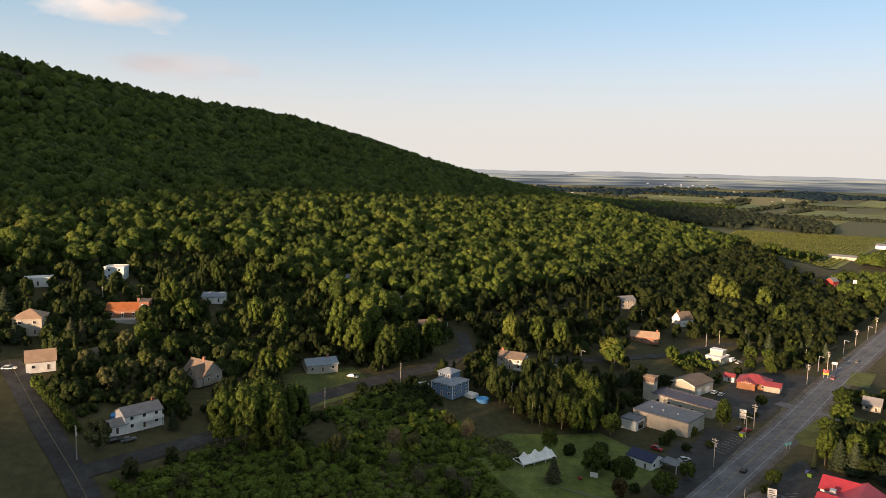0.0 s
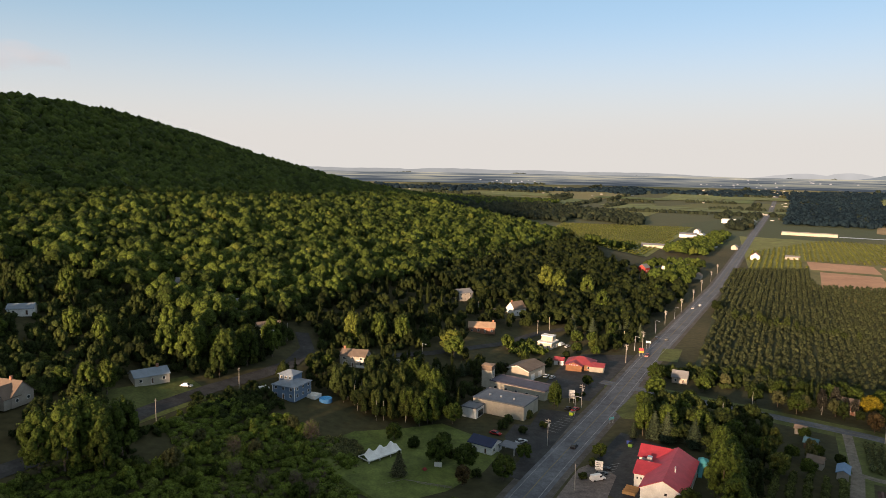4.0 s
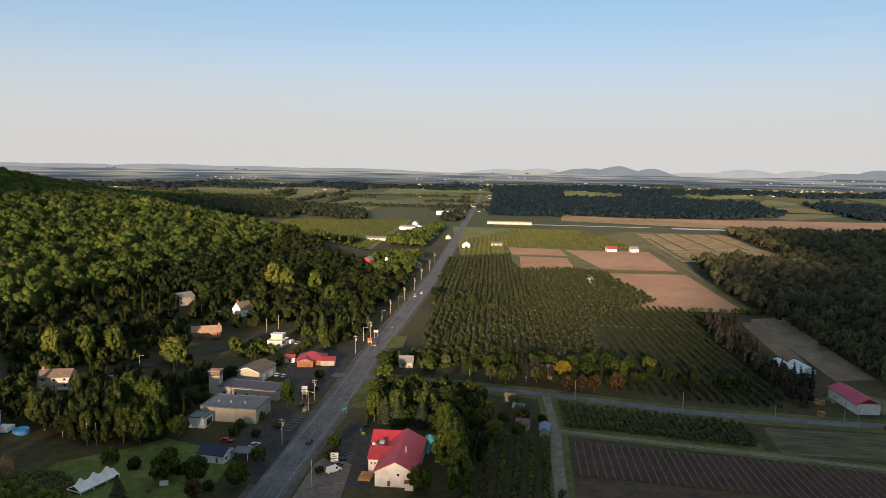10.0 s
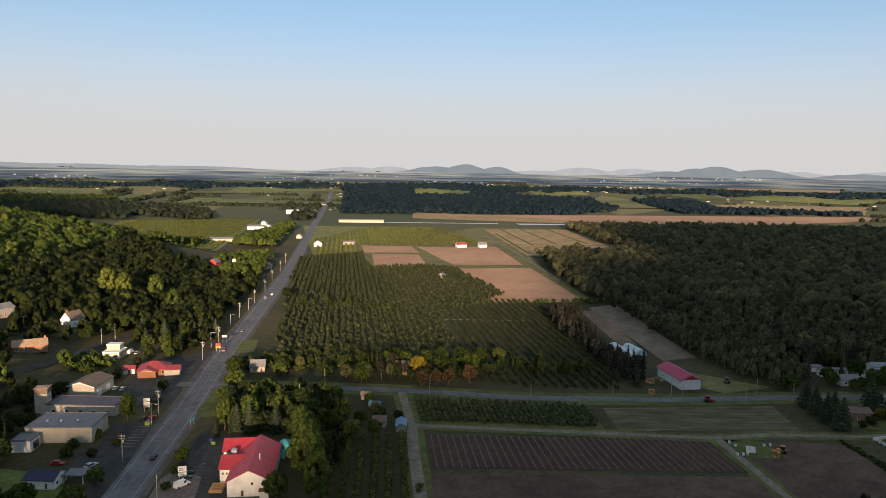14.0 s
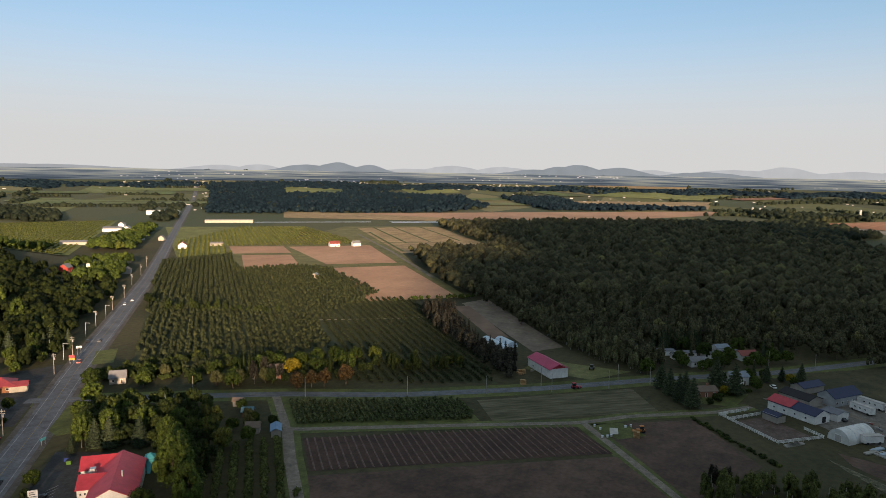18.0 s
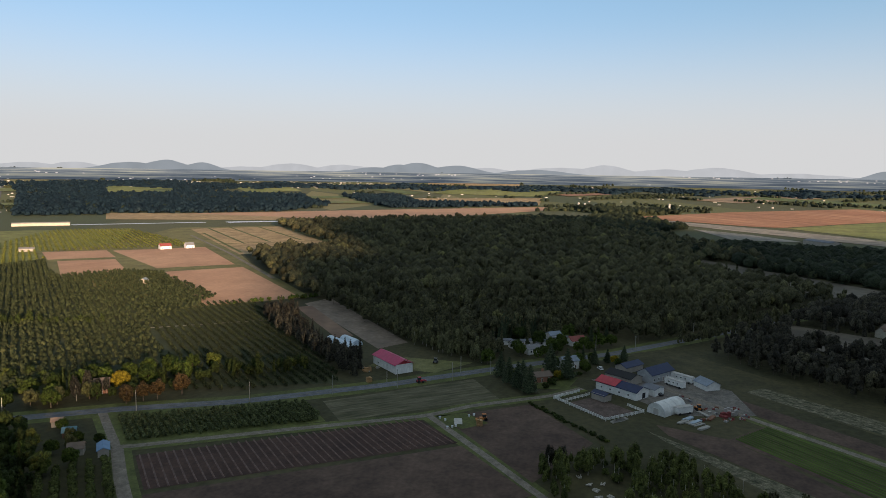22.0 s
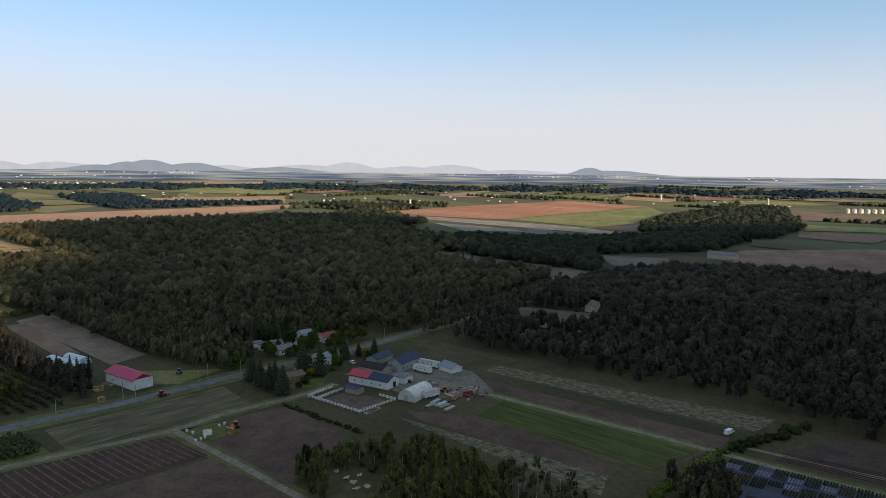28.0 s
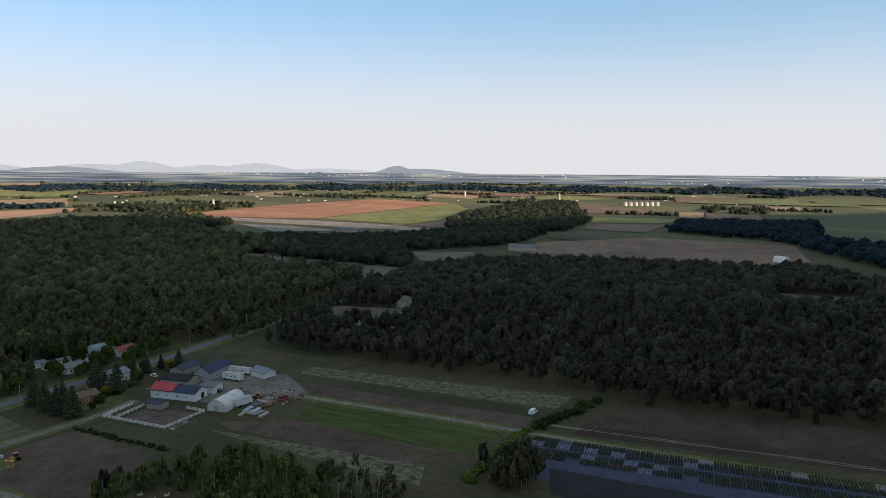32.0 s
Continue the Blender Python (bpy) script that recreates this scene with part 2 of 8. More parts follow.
def land(x, y):
    """Height of the ground: the wooded mountain, an added unseen western hill shaped to shade the near plain, and the
    rise of the far plain.
    """
    x, y = np.asarray(x, float), np.asarray(y, float)
    a, s = x * RA[0] + y * RA[1], x * RS[0] + y * RS[1]
    foot = np.interp(a, [820, 1300], [120, 520])
    s = np.where(s < 1083, 1083 - (1083 - s) * 963 / (1083 - foot), s)
    z = np.interp(a, *CREST) * np.interp(s, *SLOPE)
    b, c = x * LIGHT[0] + y * LIGHT[1], -x * LIGHT[1] + y * LIGHT[0]
    shade_hill = np.interp(c, *SHADE_RIDGE) * np.clip(1 - ((b + 900) / 650) ** 2, 0, 1) ** 1.2
    r = np.hypot(x, y)
    q = np.clip((r - 2200) / 2600, 0, 1)
    rise = np.where(r > 2200, EYE - r * (EYE / 2200 * (1 - q) ** 1.6 + 0.0035 * q), 0)
    return np.maximum(z, shade_hill) + rise


def road_xy(a, s):
    return a * RA[0] + s * RS[0], a * RA[1] + s * RS[1]


# ---- mesh helpers ----
def mesh_of(name, verts, faces, material, smooth=False):
    me = bpy.data.meshes.new(name)
    me.from_pydata([tuple(v) for v in verts], [], [tuple(f) for f in faces])
    for m in (material if isinstance(material, (list, tuple)) else [material]):
        me.materials.append(m)
    if smooth:
        me.shade_smooth()
    me.update()
    return me


def array_mesh(name, V, Q, material, tint=None):
    """A mesh from numpy arrays of corners and of quads or triangles."""
    me = bpy.data.meshes.new(name)
    k = Q.shape[1]
    me.vertices.add(len(V))
    me.vertices.foreach_set("co", np.ascontiguousarray(V, np.float32).ravel())
    me.loops.add(Q.size)
    me.loops.foreach_set("vertex_index", np.ascontiguousarray(Q, np.int32).ravel())
    me.polygons.add(len(Q))
    me.polygons.foreach_set("loop_start", np.arange(0, Q.size, k, dtype=np.int32))
    me.polygons.foreach_set("loop_total", np.full(len(Q), k, dtype=np.int32))
    me.materials.append(material)
    if tint is not None:
        at = me.attributes.new("tint", "FLOAT", "POINT")
        at.data.foreach_set("value", np.ascontiguousarray(tint, np.float32))
    me.update(calc_edges=True)
    me.validate()
    return me


def box(x0, x1, y0, y1, z0, z1):
    return ([(x0, y0, z0), (x1, y0, z0), (x1, y1, z0), (x0, y1, z0), (x0, y0, z1), (x1, y0, z1), (x1, y1, z1), (x0, y1, z1)],
            [(0, 3, 2, 1), (4, 5, 6, 7), (0, 1, 5, 4), (1, 2, 6, 5), (2, 3, 7, 6), (3, 0, 4, 7)])


def joined(*pieces):
    V, F = [], []
    for v, f in pieces:
        o = len(V)
        V += list(v)
        F += [tuple(i + o for i in q) for q in f]
    return V, F


def part(name, geom, material, parent=None, label="", at=None):
    """One mesh object from (verts, faces), under a thing or a part."""
    ob = new(name, mesh_of(name, geom[0], geom[1], material))
    if parent is not None:
        ob.parent = parent
    if at is not None:
        ob.matrix_basis = at
    return tagged(ob, label) if label else ob


def thing(name, x, y, turn=0.0, label="", category="", group="", z=None, kind=""):
    ob = new(name)
    ob.matrix_basis = pose(x, y, float(land(x, y)) if z is None else z, 0, 0, turn)
    return tagged(ob, label, category, group, kind)


def slab(name, corners, material, height, label, category="field", kind="structure", cells=1):
    """A flat piece of ground laid on the land: corners in order; long pieces are cut so that they follow the slope."""
    if len(corners) == 4:
        A, B, C, D = [np.array(c, float) for c in corners]
        n = cells
        g = []
        for i in range(n + 1):
            for j in range(n + 1):
                u, v = i / n, j / n
                p = (A * (1 - u) + B * u) * (1 - v) + (D * (1 - u) + C * u) * v
                g.append((p[0], p[1], float(land(*p)) + height))
        f = [(i * (n + 1) + j, (i + 1) * (n + 1) + j, (i + 1) * (n + 1) + j + 1, i * (n + 1) + j + 1) for i in range(n) for j in range(n)]
    else:
        g = [(x, y, float(land(x, y)) + height) for x, y in corners]
        f = [tuple(range(len(g)))]
    me = mesh_of(name, g, f, material)
    for p in me.polygons:
        if p.normal.z < 0:
            p.flip()
    ob = new(name, me)
    return tagged(ob, label, category, kind=kind)


LAYER = [0]


def strip(name, points, width, material, height, label, category="road", kind="structure", offset=0.0, step=12.0, parent=None, dash=None):
    """A band of even width along a line of points."""
    LAYER[0] += 1
    height += 0.0015 * (LAYER[0] % 12)          # no two bands lie in one plane
    P = np.array(points, float)
    seg = np.hypot(*np.diff(P, axis=0).T)
    L = np.concatenate([[0], np.cumsum(seg)])
    n = max(2, int(L[-1] / step) + 1)
    d = np.linspace(0, L[-1], n) if dash is None else np.arange(0, L[-1], dash / 2)
    x, y = np.interp(d, L, P[:, 0]), np.interp(d, L, P[:, 1])
    tx, ty = np.gradient(x), np.gradient(y)
    t = np.hypot(tx, ty)
    nx, ny = -ty / t, tx / t
    V, F = [], []
    for i in range(len(d)):
        for s in (-1, 1):
            px, py = x[i] + nx[i] * (offset + s * width / 2), y[i] + ny[i] * (offset + s * width / 2)
            V.append((px, py, float(land(px, py)) + height))
    for i in range(len(d) - 1):
        if dash is None or i % 2 == 0:
            F.append((2 * i, 2 * i + 2, 2 * i + 3, 2 * i + 1))
    me = mesh_of(name, V, F, material)
    for p in me.polygons:
        if p.normal.z < 0:
            p.flip()
    ob = new(name, me)
    if parent is not None:
        ob.parent = parent
        return tagged(ob, label)
    return tagged(ob, label, category, kind=kind)


def inside(poly, x, y):
    x, y = np.asarray(x, float), np.asarray(y, float)
    r = np.zeros(x.shape, bool)
    for (x1, y1), (x2, y2) in zip(poly, poly[1:] + poly[:1]):
        c = (y1 > y) != (y2 > y)
        with np.errstate(divide="ignore", invalid="ignore"):
            r ^= c & (x < (x2 - x1) * (y - y1) / (y2 - y1 + 1e-12) + x1)
    return r


def near_line(points, x, y, reach):
    """Whether places lie within reach of a line of points."""
    r = np.zeros(np.asarray(x).shape, bool)
    for (x1, y1), (x2, y2) in zip(points, points[1:]):
        dx, dy = x2 - x1, y2 - y1
        t = np.clip(((x - x1) * dx + (y - y1) * dy) / (dx * dx + dy * dy), 0, 1)
        r |= np.hypot(x - x1 - t * dx, y - y1 - t * dy) < reach
    return r


# ---- ground ----
u = np.linspace(-3.22, 3.22, 221)
gx, gy = np.meshgrid(400 * np.sinh(u), 400 * np.sinh(u), indexing="ij")
gz = land(gx, gy)
idx = np.arange(gx.size).reshape(gx.shape)
quads = np.stack([idx[:-1, :-1], idx[1:, :-1], idx[1:, 1:], idx[:-1, 1:]], -1).reshape(-1, 4)
ground = new("ground", array_mesh("ground", np.stack([gx, gy, gz], -1).reshape(-1, 3), quads, GROUND))
ground.data.shade_smooth()
tagged(ground, "green and brown farmland with a wooded mountain slope", "ground", kind="structure")

# ---- roads, tracks and fields ----
MAIN = [(-60, 40), (20, 133), (85, 210), (137, 269), (187, 329), (267, 420), (380, 549), (473, 661), (786, 1043), (1322, 1690), (2150, 2703)]
SIDE = [(150, 303), (191, 256), (220, 220), (248, 178), (292, 131), (345, 84), (391, 38), (431, 8), (519, -58), (620, -125)]
TRACK = [(216, 223), (200, 203), (189, 189), (226, 143), (261, 98), (280, 84), (306, 55), (322, 44)]
TRACK_S = [(189, 189), (170, 169), (148, 144), (110, 100)]
TRACK_E = [(261, 97), (233, 67), (207, 40), (180, 10)]
FARM_LANE = [(338, 12), (325, -8), (310, -24), (265, -79), (244, -103), (225, -124), (190, -166), (150, -213)]
LEFT_ROAD = [(-150, 238), (-120, 205), (-98, 182), (-70, 150)]
UP_ROAD = [(-99, 184), (-84, 200), (-62, 224), (-45, 252), (-26, 274), (-8, 292), (4, 306), (12, 326), (10, 346)]
UP_LANE = [(12, 320), (44, 326), (72, 338), (120, 366), (150, 392), (185, 415)]

strip("gravel_shoulder", MAIN, 15.5, SHOULDER, 0.055, "worn grey-brown shoulders along the main road", "road shoulder")
main_road = strip("main_road", MAIN, 11.0, ASPHALT, 0.09, "worn grey asphalt main road running across the plain", "road")
strip("centre_line", MAIN, 0.28, LINE_YELLOW, 0.105, "faded yellow centre line", parent=main_road)
for off in (-4.0, 4.0):
    strip("edge_line", MAIN, 0.2, LINE_WHITE, 0.105, "white edge line", parent=main_road, offset=off)
side_road = strip("side_road", SIDE, 6.6, ASPHALT, 0.08, "narrow grey asphalt country road", "road")
strip("centre_line", SIDE, 0.16, LINE_YELLOW, 0.095, "faded yellow centre line", parent=side_road)
strip("road_verge", SIDE, 16, LAWN, 0.03, "grassy verge along the country road", "verge")
for nm, line, w in (("farm_track", TRACK, 3.4), ("south_track", TRACK_S, 4.2), ("east_track", TRACK_E, 3.0), ("farm_lane", FARM_LANE, 3.2)):
    strip(nm, line, w, GRAVEL, 0.075, "pale dirt track between fields", "farm track", step=6)
    strip("track_verge", line, w + 5, LAWN, 0.045, "green grass along the dirt track", "verge", step=6)
left_road = strip("left_road", LEFT_ROAD, 7.5, ASPHALT_OLD, 0.22, "dark asphalt village street", "road", step=6)
strip("centre_line", LEFT_ROAD, 0.14, LINE_YELLOW, 0.24, "", parent=left_road, step=6)
up_road = strip("up_road", UP_ROAD, 6.5, ASPHALT_OLD, 0.2, "dark asphalt street climbing through the village", "road", step=5)
strip("up_lane", UP_LANE, 4.5, ASPHALT_OLD, 0.2, "dark asphalt lane behind the buildings", "road", step=5)

slab("field_dark", [(186, 178), (166, 156), (238, 77), (255, 98)], SOIL_DARK, 0.05, "dark brown tilled field with planted rows", "field")
slab("field_bare", [(163, 154), (128, 118), (206, 42), (236, 75)], SOIL, 0.05, "bare brown soil field", "field")
slab("field_grey", [(262, 92), (291, 61), (256, 30), (215, 44)], SOIL, 0.05, "bare grey-brown soil field with faint wheel marks", "field")
slab("field_mown", [(261, 146), (242, 128), (293, 76), (317, 95)], STRAW_MOWN, 0.05, "mown field with pale straw stripes", "field")
slab("field_strip_green", [(212, 216), (192, 190), (240, 133), (259, 154)], LAWN, 0.04, "green grass under low fruit bushes", "field")
# orchard grass colours hold the near shade and the far evening sun
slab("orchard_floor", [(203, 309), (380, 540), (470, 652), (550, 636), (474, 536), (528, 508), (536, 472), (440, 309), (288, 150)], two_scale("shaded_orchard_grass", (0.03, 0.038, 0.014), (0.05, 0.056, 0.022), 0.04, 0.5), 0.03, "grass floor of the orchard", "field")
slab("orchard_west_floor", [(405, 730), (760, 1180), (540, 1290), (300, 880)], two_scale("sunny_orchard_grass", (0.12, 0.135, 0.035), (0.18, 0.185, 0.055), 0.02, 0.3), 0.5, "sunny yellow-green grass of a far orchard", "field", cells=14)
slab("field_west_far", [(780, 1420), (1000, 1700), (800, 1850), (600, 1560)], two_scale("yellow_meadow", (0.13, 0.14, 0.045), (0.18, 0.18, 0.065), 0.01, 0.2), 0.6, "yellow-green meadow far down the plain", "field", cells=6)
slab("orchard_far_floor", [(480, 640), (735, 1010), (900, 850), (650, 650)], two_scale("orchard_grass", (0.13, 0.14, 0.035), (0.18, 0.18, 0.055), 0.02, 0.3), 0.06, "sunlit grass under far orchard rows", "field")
fr = np.random.default_rng(12)
FAR_CROPS = [two_scale("far_crop", tuple(0.8 * v for v in c), c, 0.004, 0.1) for c in ((0.30, 0.21, 0.13), (0.20, 0.19, 0.08), (0.11, 0.14, 0.045), (0.24, 0.13, 0.08), (0.15, 0.17, 0.06))]
for i in range(70):
    a_, d_ = radians(fr.uniform(2, 140)), fr.uniform(2050, 2800)
    if 36 < math.degrees(a_) < 43 or (60 < math.degrees(a_) < 130 and d_ < 2650) or (math.degrees(a_) < 20 and d_ < 2300):
        continue
    w_, e_ = fr.uniform(60, 170) * d_ / 2200, fr.uniform(200, 520)
    t_ = ROAD_TURN + (math.pi / 2 if fr.uniform() < 0.65 else 0)
    cx_, cy_, ux, uy = d_ * math.sin(a_), d_ * math.cos(a_), math.sin(t_), math.cos(t_)
    slab("far_field", [(cx_ + p * ux * e_ / 2 + q * uy * w_ / 2, cy_ + p * uy * e_ / 2 - q * ux * w_ / 2) for p, q in ((-1, -1), (1, -1), (1, 1), (-1, 1))],
         FAR_CROPS[int(fr.integers(0, 5)) if math.degrees(a_) > 42 else (2, 4)[i % 2]], 1.2 + 0.02 * i, "far strip of farmland on the plain", "field", cells=5)
GREEN_CROP_DRY = two_scale("dry_field_grass", (0.11, 0.105, 0.035), (0.17, 0.15, 0.055), 0.012, 0.3)
slab("field_pink", [(538, 471), (597, 425), (472, 283), (416, 330)], SOIL_TAN, 0.12, "pale bare dry soil field", "field")
slab("field_pink_far", [(649, 644), (729, 575), (610, 444), (554, 495)], SOIL_TAN, 0.12, "pale bare dry soil field", "field")
slab("field_pink_small", [(603, 702), (649, 653), (604, 595), (556, 640)], SOIL_TAN, 0.12, "small pale bare field", "field")
slab("field_pink_lower", [(552, 622), (590, 582), (530, 510), (477, 534)], SOIL_TAN, 0.12, "small pale bare field", "field")
slab("field_margin_grass", [(478, 278), (404, 332), (468, 536), (548, 642), (602, 712), (690, 700), (940, 800), (1060, 680), (800, 400), (690, 495), (620, 430)], GREEN_CROP_DRY, 0.1, "dry yellow-green grass between the pale fields", "field")
slab("field_tan", [(936, 767), (1046, 669), (789, 410), (683, 491)], SOIL_OLIVE, 0.15, "tan field with a green tinge", "field")
BROWN_GREY = two_scale("dry_strip_soil", (0.15, 0.115, 0.088), (0.22, 0.17, 0.13), 0.02, 0.4)
slab("field_strip_soil", [(452, 268), (480, 262), (372, 152), (352, 162)], BROWN_GREY, 0.06, "strip of bare soil between trees", "field")
RED_SOIL = two_scale("red_dry_soil", (0.3, 0.13, 0.07), (0.4, 0.2, 0.11), 0.004, 0.1, 0.95, 0, 0.2, ROAD_TURN, (0.3, 2, 1))
GREEN_CROP = two_scale("yellow_green_crop", (0.14, 0.155, 0.04), (0.2, 0.2, 0.06), 0.006, 0.1)
PALE_DIRT = two_scale("pale_grey_dirt", (0.2, 0.175, 0.14), (0.3, 0.26, 0.21), 0.01, 0.1)
BROWN_SOIL = two_scale("brown_red_soil", (0.13, 0.08, 0.055), (0.19, 0.12, 0.08), 0.006, 0.1)
FOREST_DIRT = two_scale("clearing_dirt", (0.085, 0.072, 0.055), (0.135, 0.115, 0.088), 0.01, 0.1)
PLAIN = (("field_pink_strip", SOIL_TAN, "long pinkish bare field strip", [(1190, 1065), (1537, 785), (1990, 405), (1890, 330), (1480, 480), (1340, 600), (1250, 720)]),
         ("field_tan_strip", SOIL_OLIVE, "tan field beside the row covers", [(1165, 1170), (1240, 1010), (1255, 795), (1165, 755), (1025, 1030)]),
         ("field_red_far", RED_SOIL, "wide reddish bare field", [(1640, 140), (2025, -100), (2365, -460), (2090, -645), (1645, -290), (1480, -165), (1480, -120)]),
         ("field_green_far", GREEN_CROP, "yellow-green crop field beside the red soil", [(1470, -168), (1635, -293), (2075, -648), (1780, -595), (1375, -400), (1235, -265), (1295, -290)]),
         ("field_brown_far", BROWN_SOIL, "brown soil beside a wood", [(1255, -300), (1375, -408), (1500, -495), (1190, -350)]),
         ("field_pale_track", PALE_DIRT, "pale dirt strip along a tree belt", [(1615, 105), (1430, -125), (1300, -255), (1145, -340), (1105, -325), (1195, -225), (1355, -70), (1530, 90)]),
         ("field_rubble", PALE_DIRT, "pale grey stony ground", [(1352, -5), (1275, -95), (1170, -165), (1165, -60)]),
         ("field_clearing", FOREST_DIRT, "tan strip field between belts of trees", [(870, -15), (757, -112), (690, -168), (620, -140), (672, -88), (765, -5)]),
         ("field_clearing_east", FOREST_DIRT, "tan clearing between belts of trees", [(842, -206), (817, -282), (735, -252), (745, -196)]),
         ("field_glade", FOREST_DIRT, "tan strip clearing inside the forest", [(512, -66), (486, -122), (425, -100), (452, -56)]),
         ("field_glade_east", FOREST_DIRT, "narrow tan clearing inside the forest", [(478, -428), (440, -480), (392, -430), (420, -385)]),
         ("field_yellow_far", GREEN_CROP, "bright yellow-green field before a tower silo", [(2330, -910), (2420, -1185), (2180, -1285), (2160, -1105)]),
         ("field_tan_east", SOIL_OLIVE, "tan field strip on the plain", [(2635, -730), (2455, -895), (2310, -780), (2470, -665)]),
         ("field_red_east", BROWN_SOIL, "reddish field behind a tree belt", [(1930, -990), (1885, -1040), (1600, -1070), (1440, -960), (1535, -795)]),
         ("field_green_east", GREEN_CROP, "green strip beside brown soil", [(1390, -750), (1305, -910), (1210, -830), (1240, -670)]),
         ("field_brown_east", BROWN_SOIL, "brown field beside a green strip", [(1230, -655), (1160, -790), (1015, -650), (1105, -585)]),
         ("field_gold_east", SOIL_OLIVE, "golden field between tree belts", [(1515, -1055), (1535, -1150), (1320, -990), (1350, -950)]),
         ("field_grey_east", BROWN_SOIL, "grey-brown field on the far plain", [(2340, -1615), (2150, -1785), (1895, -1605), (1965, -1365)]),
         ("field_dun_east", BROWN_SOIL, "dun field behind a dark wood", [(1475, -1110), (1380, -1190), (1200, -1040), (1305, -985)]),
         ("field_verge_east", MEADOW, "green-grey strip along a field road", [(1035, -470), (925, -540), (815, -715), (730, -635), (875, -505), (965, -450)]),
         ("field_beige_far", BROWN_SOIL, "wide beige bare field", [(906, -405), (935, -600), (782, -735), (630, -615), (612, -535), (668, -460), (742, -345), (800, -340)]),
         ("field_pale_north", SOIL_OLIVE, "pale strip of stubble far off", [(3295, 1245), (3405, 805), (3165, 750), (3075, 1165)]),
         ("field_green_north", GREEN_CROP, "light green field far off", [(3070, 950), (3025, 515), (2540, 530), (2550, 950)]),
         ("field_olive_north", GREEN_CROP, "sunny olive field between dark woods", [(2130, 2135), (2335, 1975), (1940, 1660), (1795, 1800)]),
         ("field_gold_north", SOIL_OLIVE, "wide golden field band far off", [(2213, 914), (2472, 501), (2080, 430), (2005, 750)]),
         ("field_olive_mid", GREEN_CROP, "sunny olive glade between dark woods", [(2390, 1730), (2655, 1680), (2395, 1430), (2150, 1500)]))
for i, (nm, m_, lb, pl) in enumerate(PLAIN):
    slab(nm, pl, m_, 0.5 + 0.03 * i, lb, "field")
for p_, q_ in (((960, 750), (785, 555)), ((995, 735), (820, 540)), ((1035, 710), (860, 515)), ((765, 585), (875, 475)), ((885, 700), (700, 500))):
    strip("field_verge", [p_, q_], 4.0, LAWN, 0.2, "thin green grass strip between fields", "verge", step=30)
strip("field_track", [(845, 690), (690, 510), (545, 355)], 4.0, GRAVEL, 0.25, "dirt track between the pale fields", "farm track", step=30)
slab("meadow_north", [(394, 30), (417, 8), (276, -147), (258, -128)], MEADOW, 0.05, "green meadow beside the forest edge", "field")
slab("straw_band", [(345, -28), (355, -36), (276, -143), (263, -128)], STRAW, 0.065, "dry straw swaths lying on the meadow", "field")
slab("field_soil_strip", [(339, -16), (256, -115), (246, -107), (311, -31)], SOIL, 0.055, "strip of bare brown soil", "field")
crop_field = slab("field_crop_rows", [(301, -33), (242, -100), (224, -75), (279, -18)], SOIL, 0.05, "rows of low dark green crops", "field")
slab("field_soil_low", [(285, 9), (279, -18), (232, -61), (223, -58), (275, 4)], SOIL, 0.052, "bare brown soil beside the crop rows", "field")
slab("field_straw_rows", [(277, 12), (267, 4), (208, -54), (223, -60)], STRAW, 0.05, "dry straw-covered planting rows", "field")
slab("field_dark_east", [(234, -121), (243, -130), (257, -160), (211, -232), (150, -330), (105, -300)], SOIL_EAST, 0.05, "wide bare dark soil field by the forest", "field")
slab("nursery_ground", [(236, -108), (211, -82), (98, -222), (128, -240)], TARP, 0.06, "black fabric ground of a plant nursery", "field")
slab("black_sheet", [(209, -100), (150, -170), (120, -145), (192, -92)], two_scale("black_film", (0.006, 0.006, 0.008), (0.012, 0.012, 0.016), 0.1, 1.0, 0.75), 0.068, "black plastic film laid on the ground", "field")
slab("farmyard", [(338, 42), (362, 4), (344, -22), (312, -30), (304, -14), (300, 4)], YARD, 0.06, "grey gravel farmyard", "yard")
slab("parking_west", [(90, 256), (96, 254), (107, 271), (121, 263), (76, 206), (72, 212), (81, 223), (82, 244)], ASPHALT_OLD, 0.07, "dark asphalt car park with white bay lines", "car park")
slab("parking_east", [(92, 202), (128, 240), (138, 224), (104, 184)], ASPHALT_OLD, 0.07, "dark asphalt car park beside the red-roofed building", "car park")
slab("parking_north", [(112, 290), (125, 309), (143, 334), (162, 352), (190, 345), (176, 328), (132, 277)], ASPHALT_OLD, 0.06, "dark asphalt forecourt beside the main road", "car park")
slab("lawn_tent", [(14, 240), (26, 250), (46, 256), (62, 262), (72, 246), (76, 230), (66, 216), (50, 204), (30, 198), (20, 212), (12, 226)], two_scale("tent_lawn_grass", (0.075, 0.1, 0.022), (0.12, 0.15, 0.036), 0.06, 1.2, 0.9), 0.05, "green lawn round a white party tent", "lawn")
slab("lawn_crossing", [(137, 262), (157, 283), (166, 281), (156, 265), (143, 251), (136, 254)], LAWN, 0.1, "mown grass wedge between the main road and a drive", "lawn")
slab("lawn_roadside", [(214, 356), (224, 352), (206, 328), (197, 333)], LAWN, 0.1, "mown grass beside the main road", "lawn")
slab("inn_forecourt", [(98, 212), (106, 216), (108, 204), (92, 182), (78, 188)], two_scale("reddish_worn_gravel", (0.12, 0.095, 0.085), (0.18, 0.145, 0.13), 0.15, 1.8), 0.085, "worn reddish gravel forecourt beside the main road", "yard")
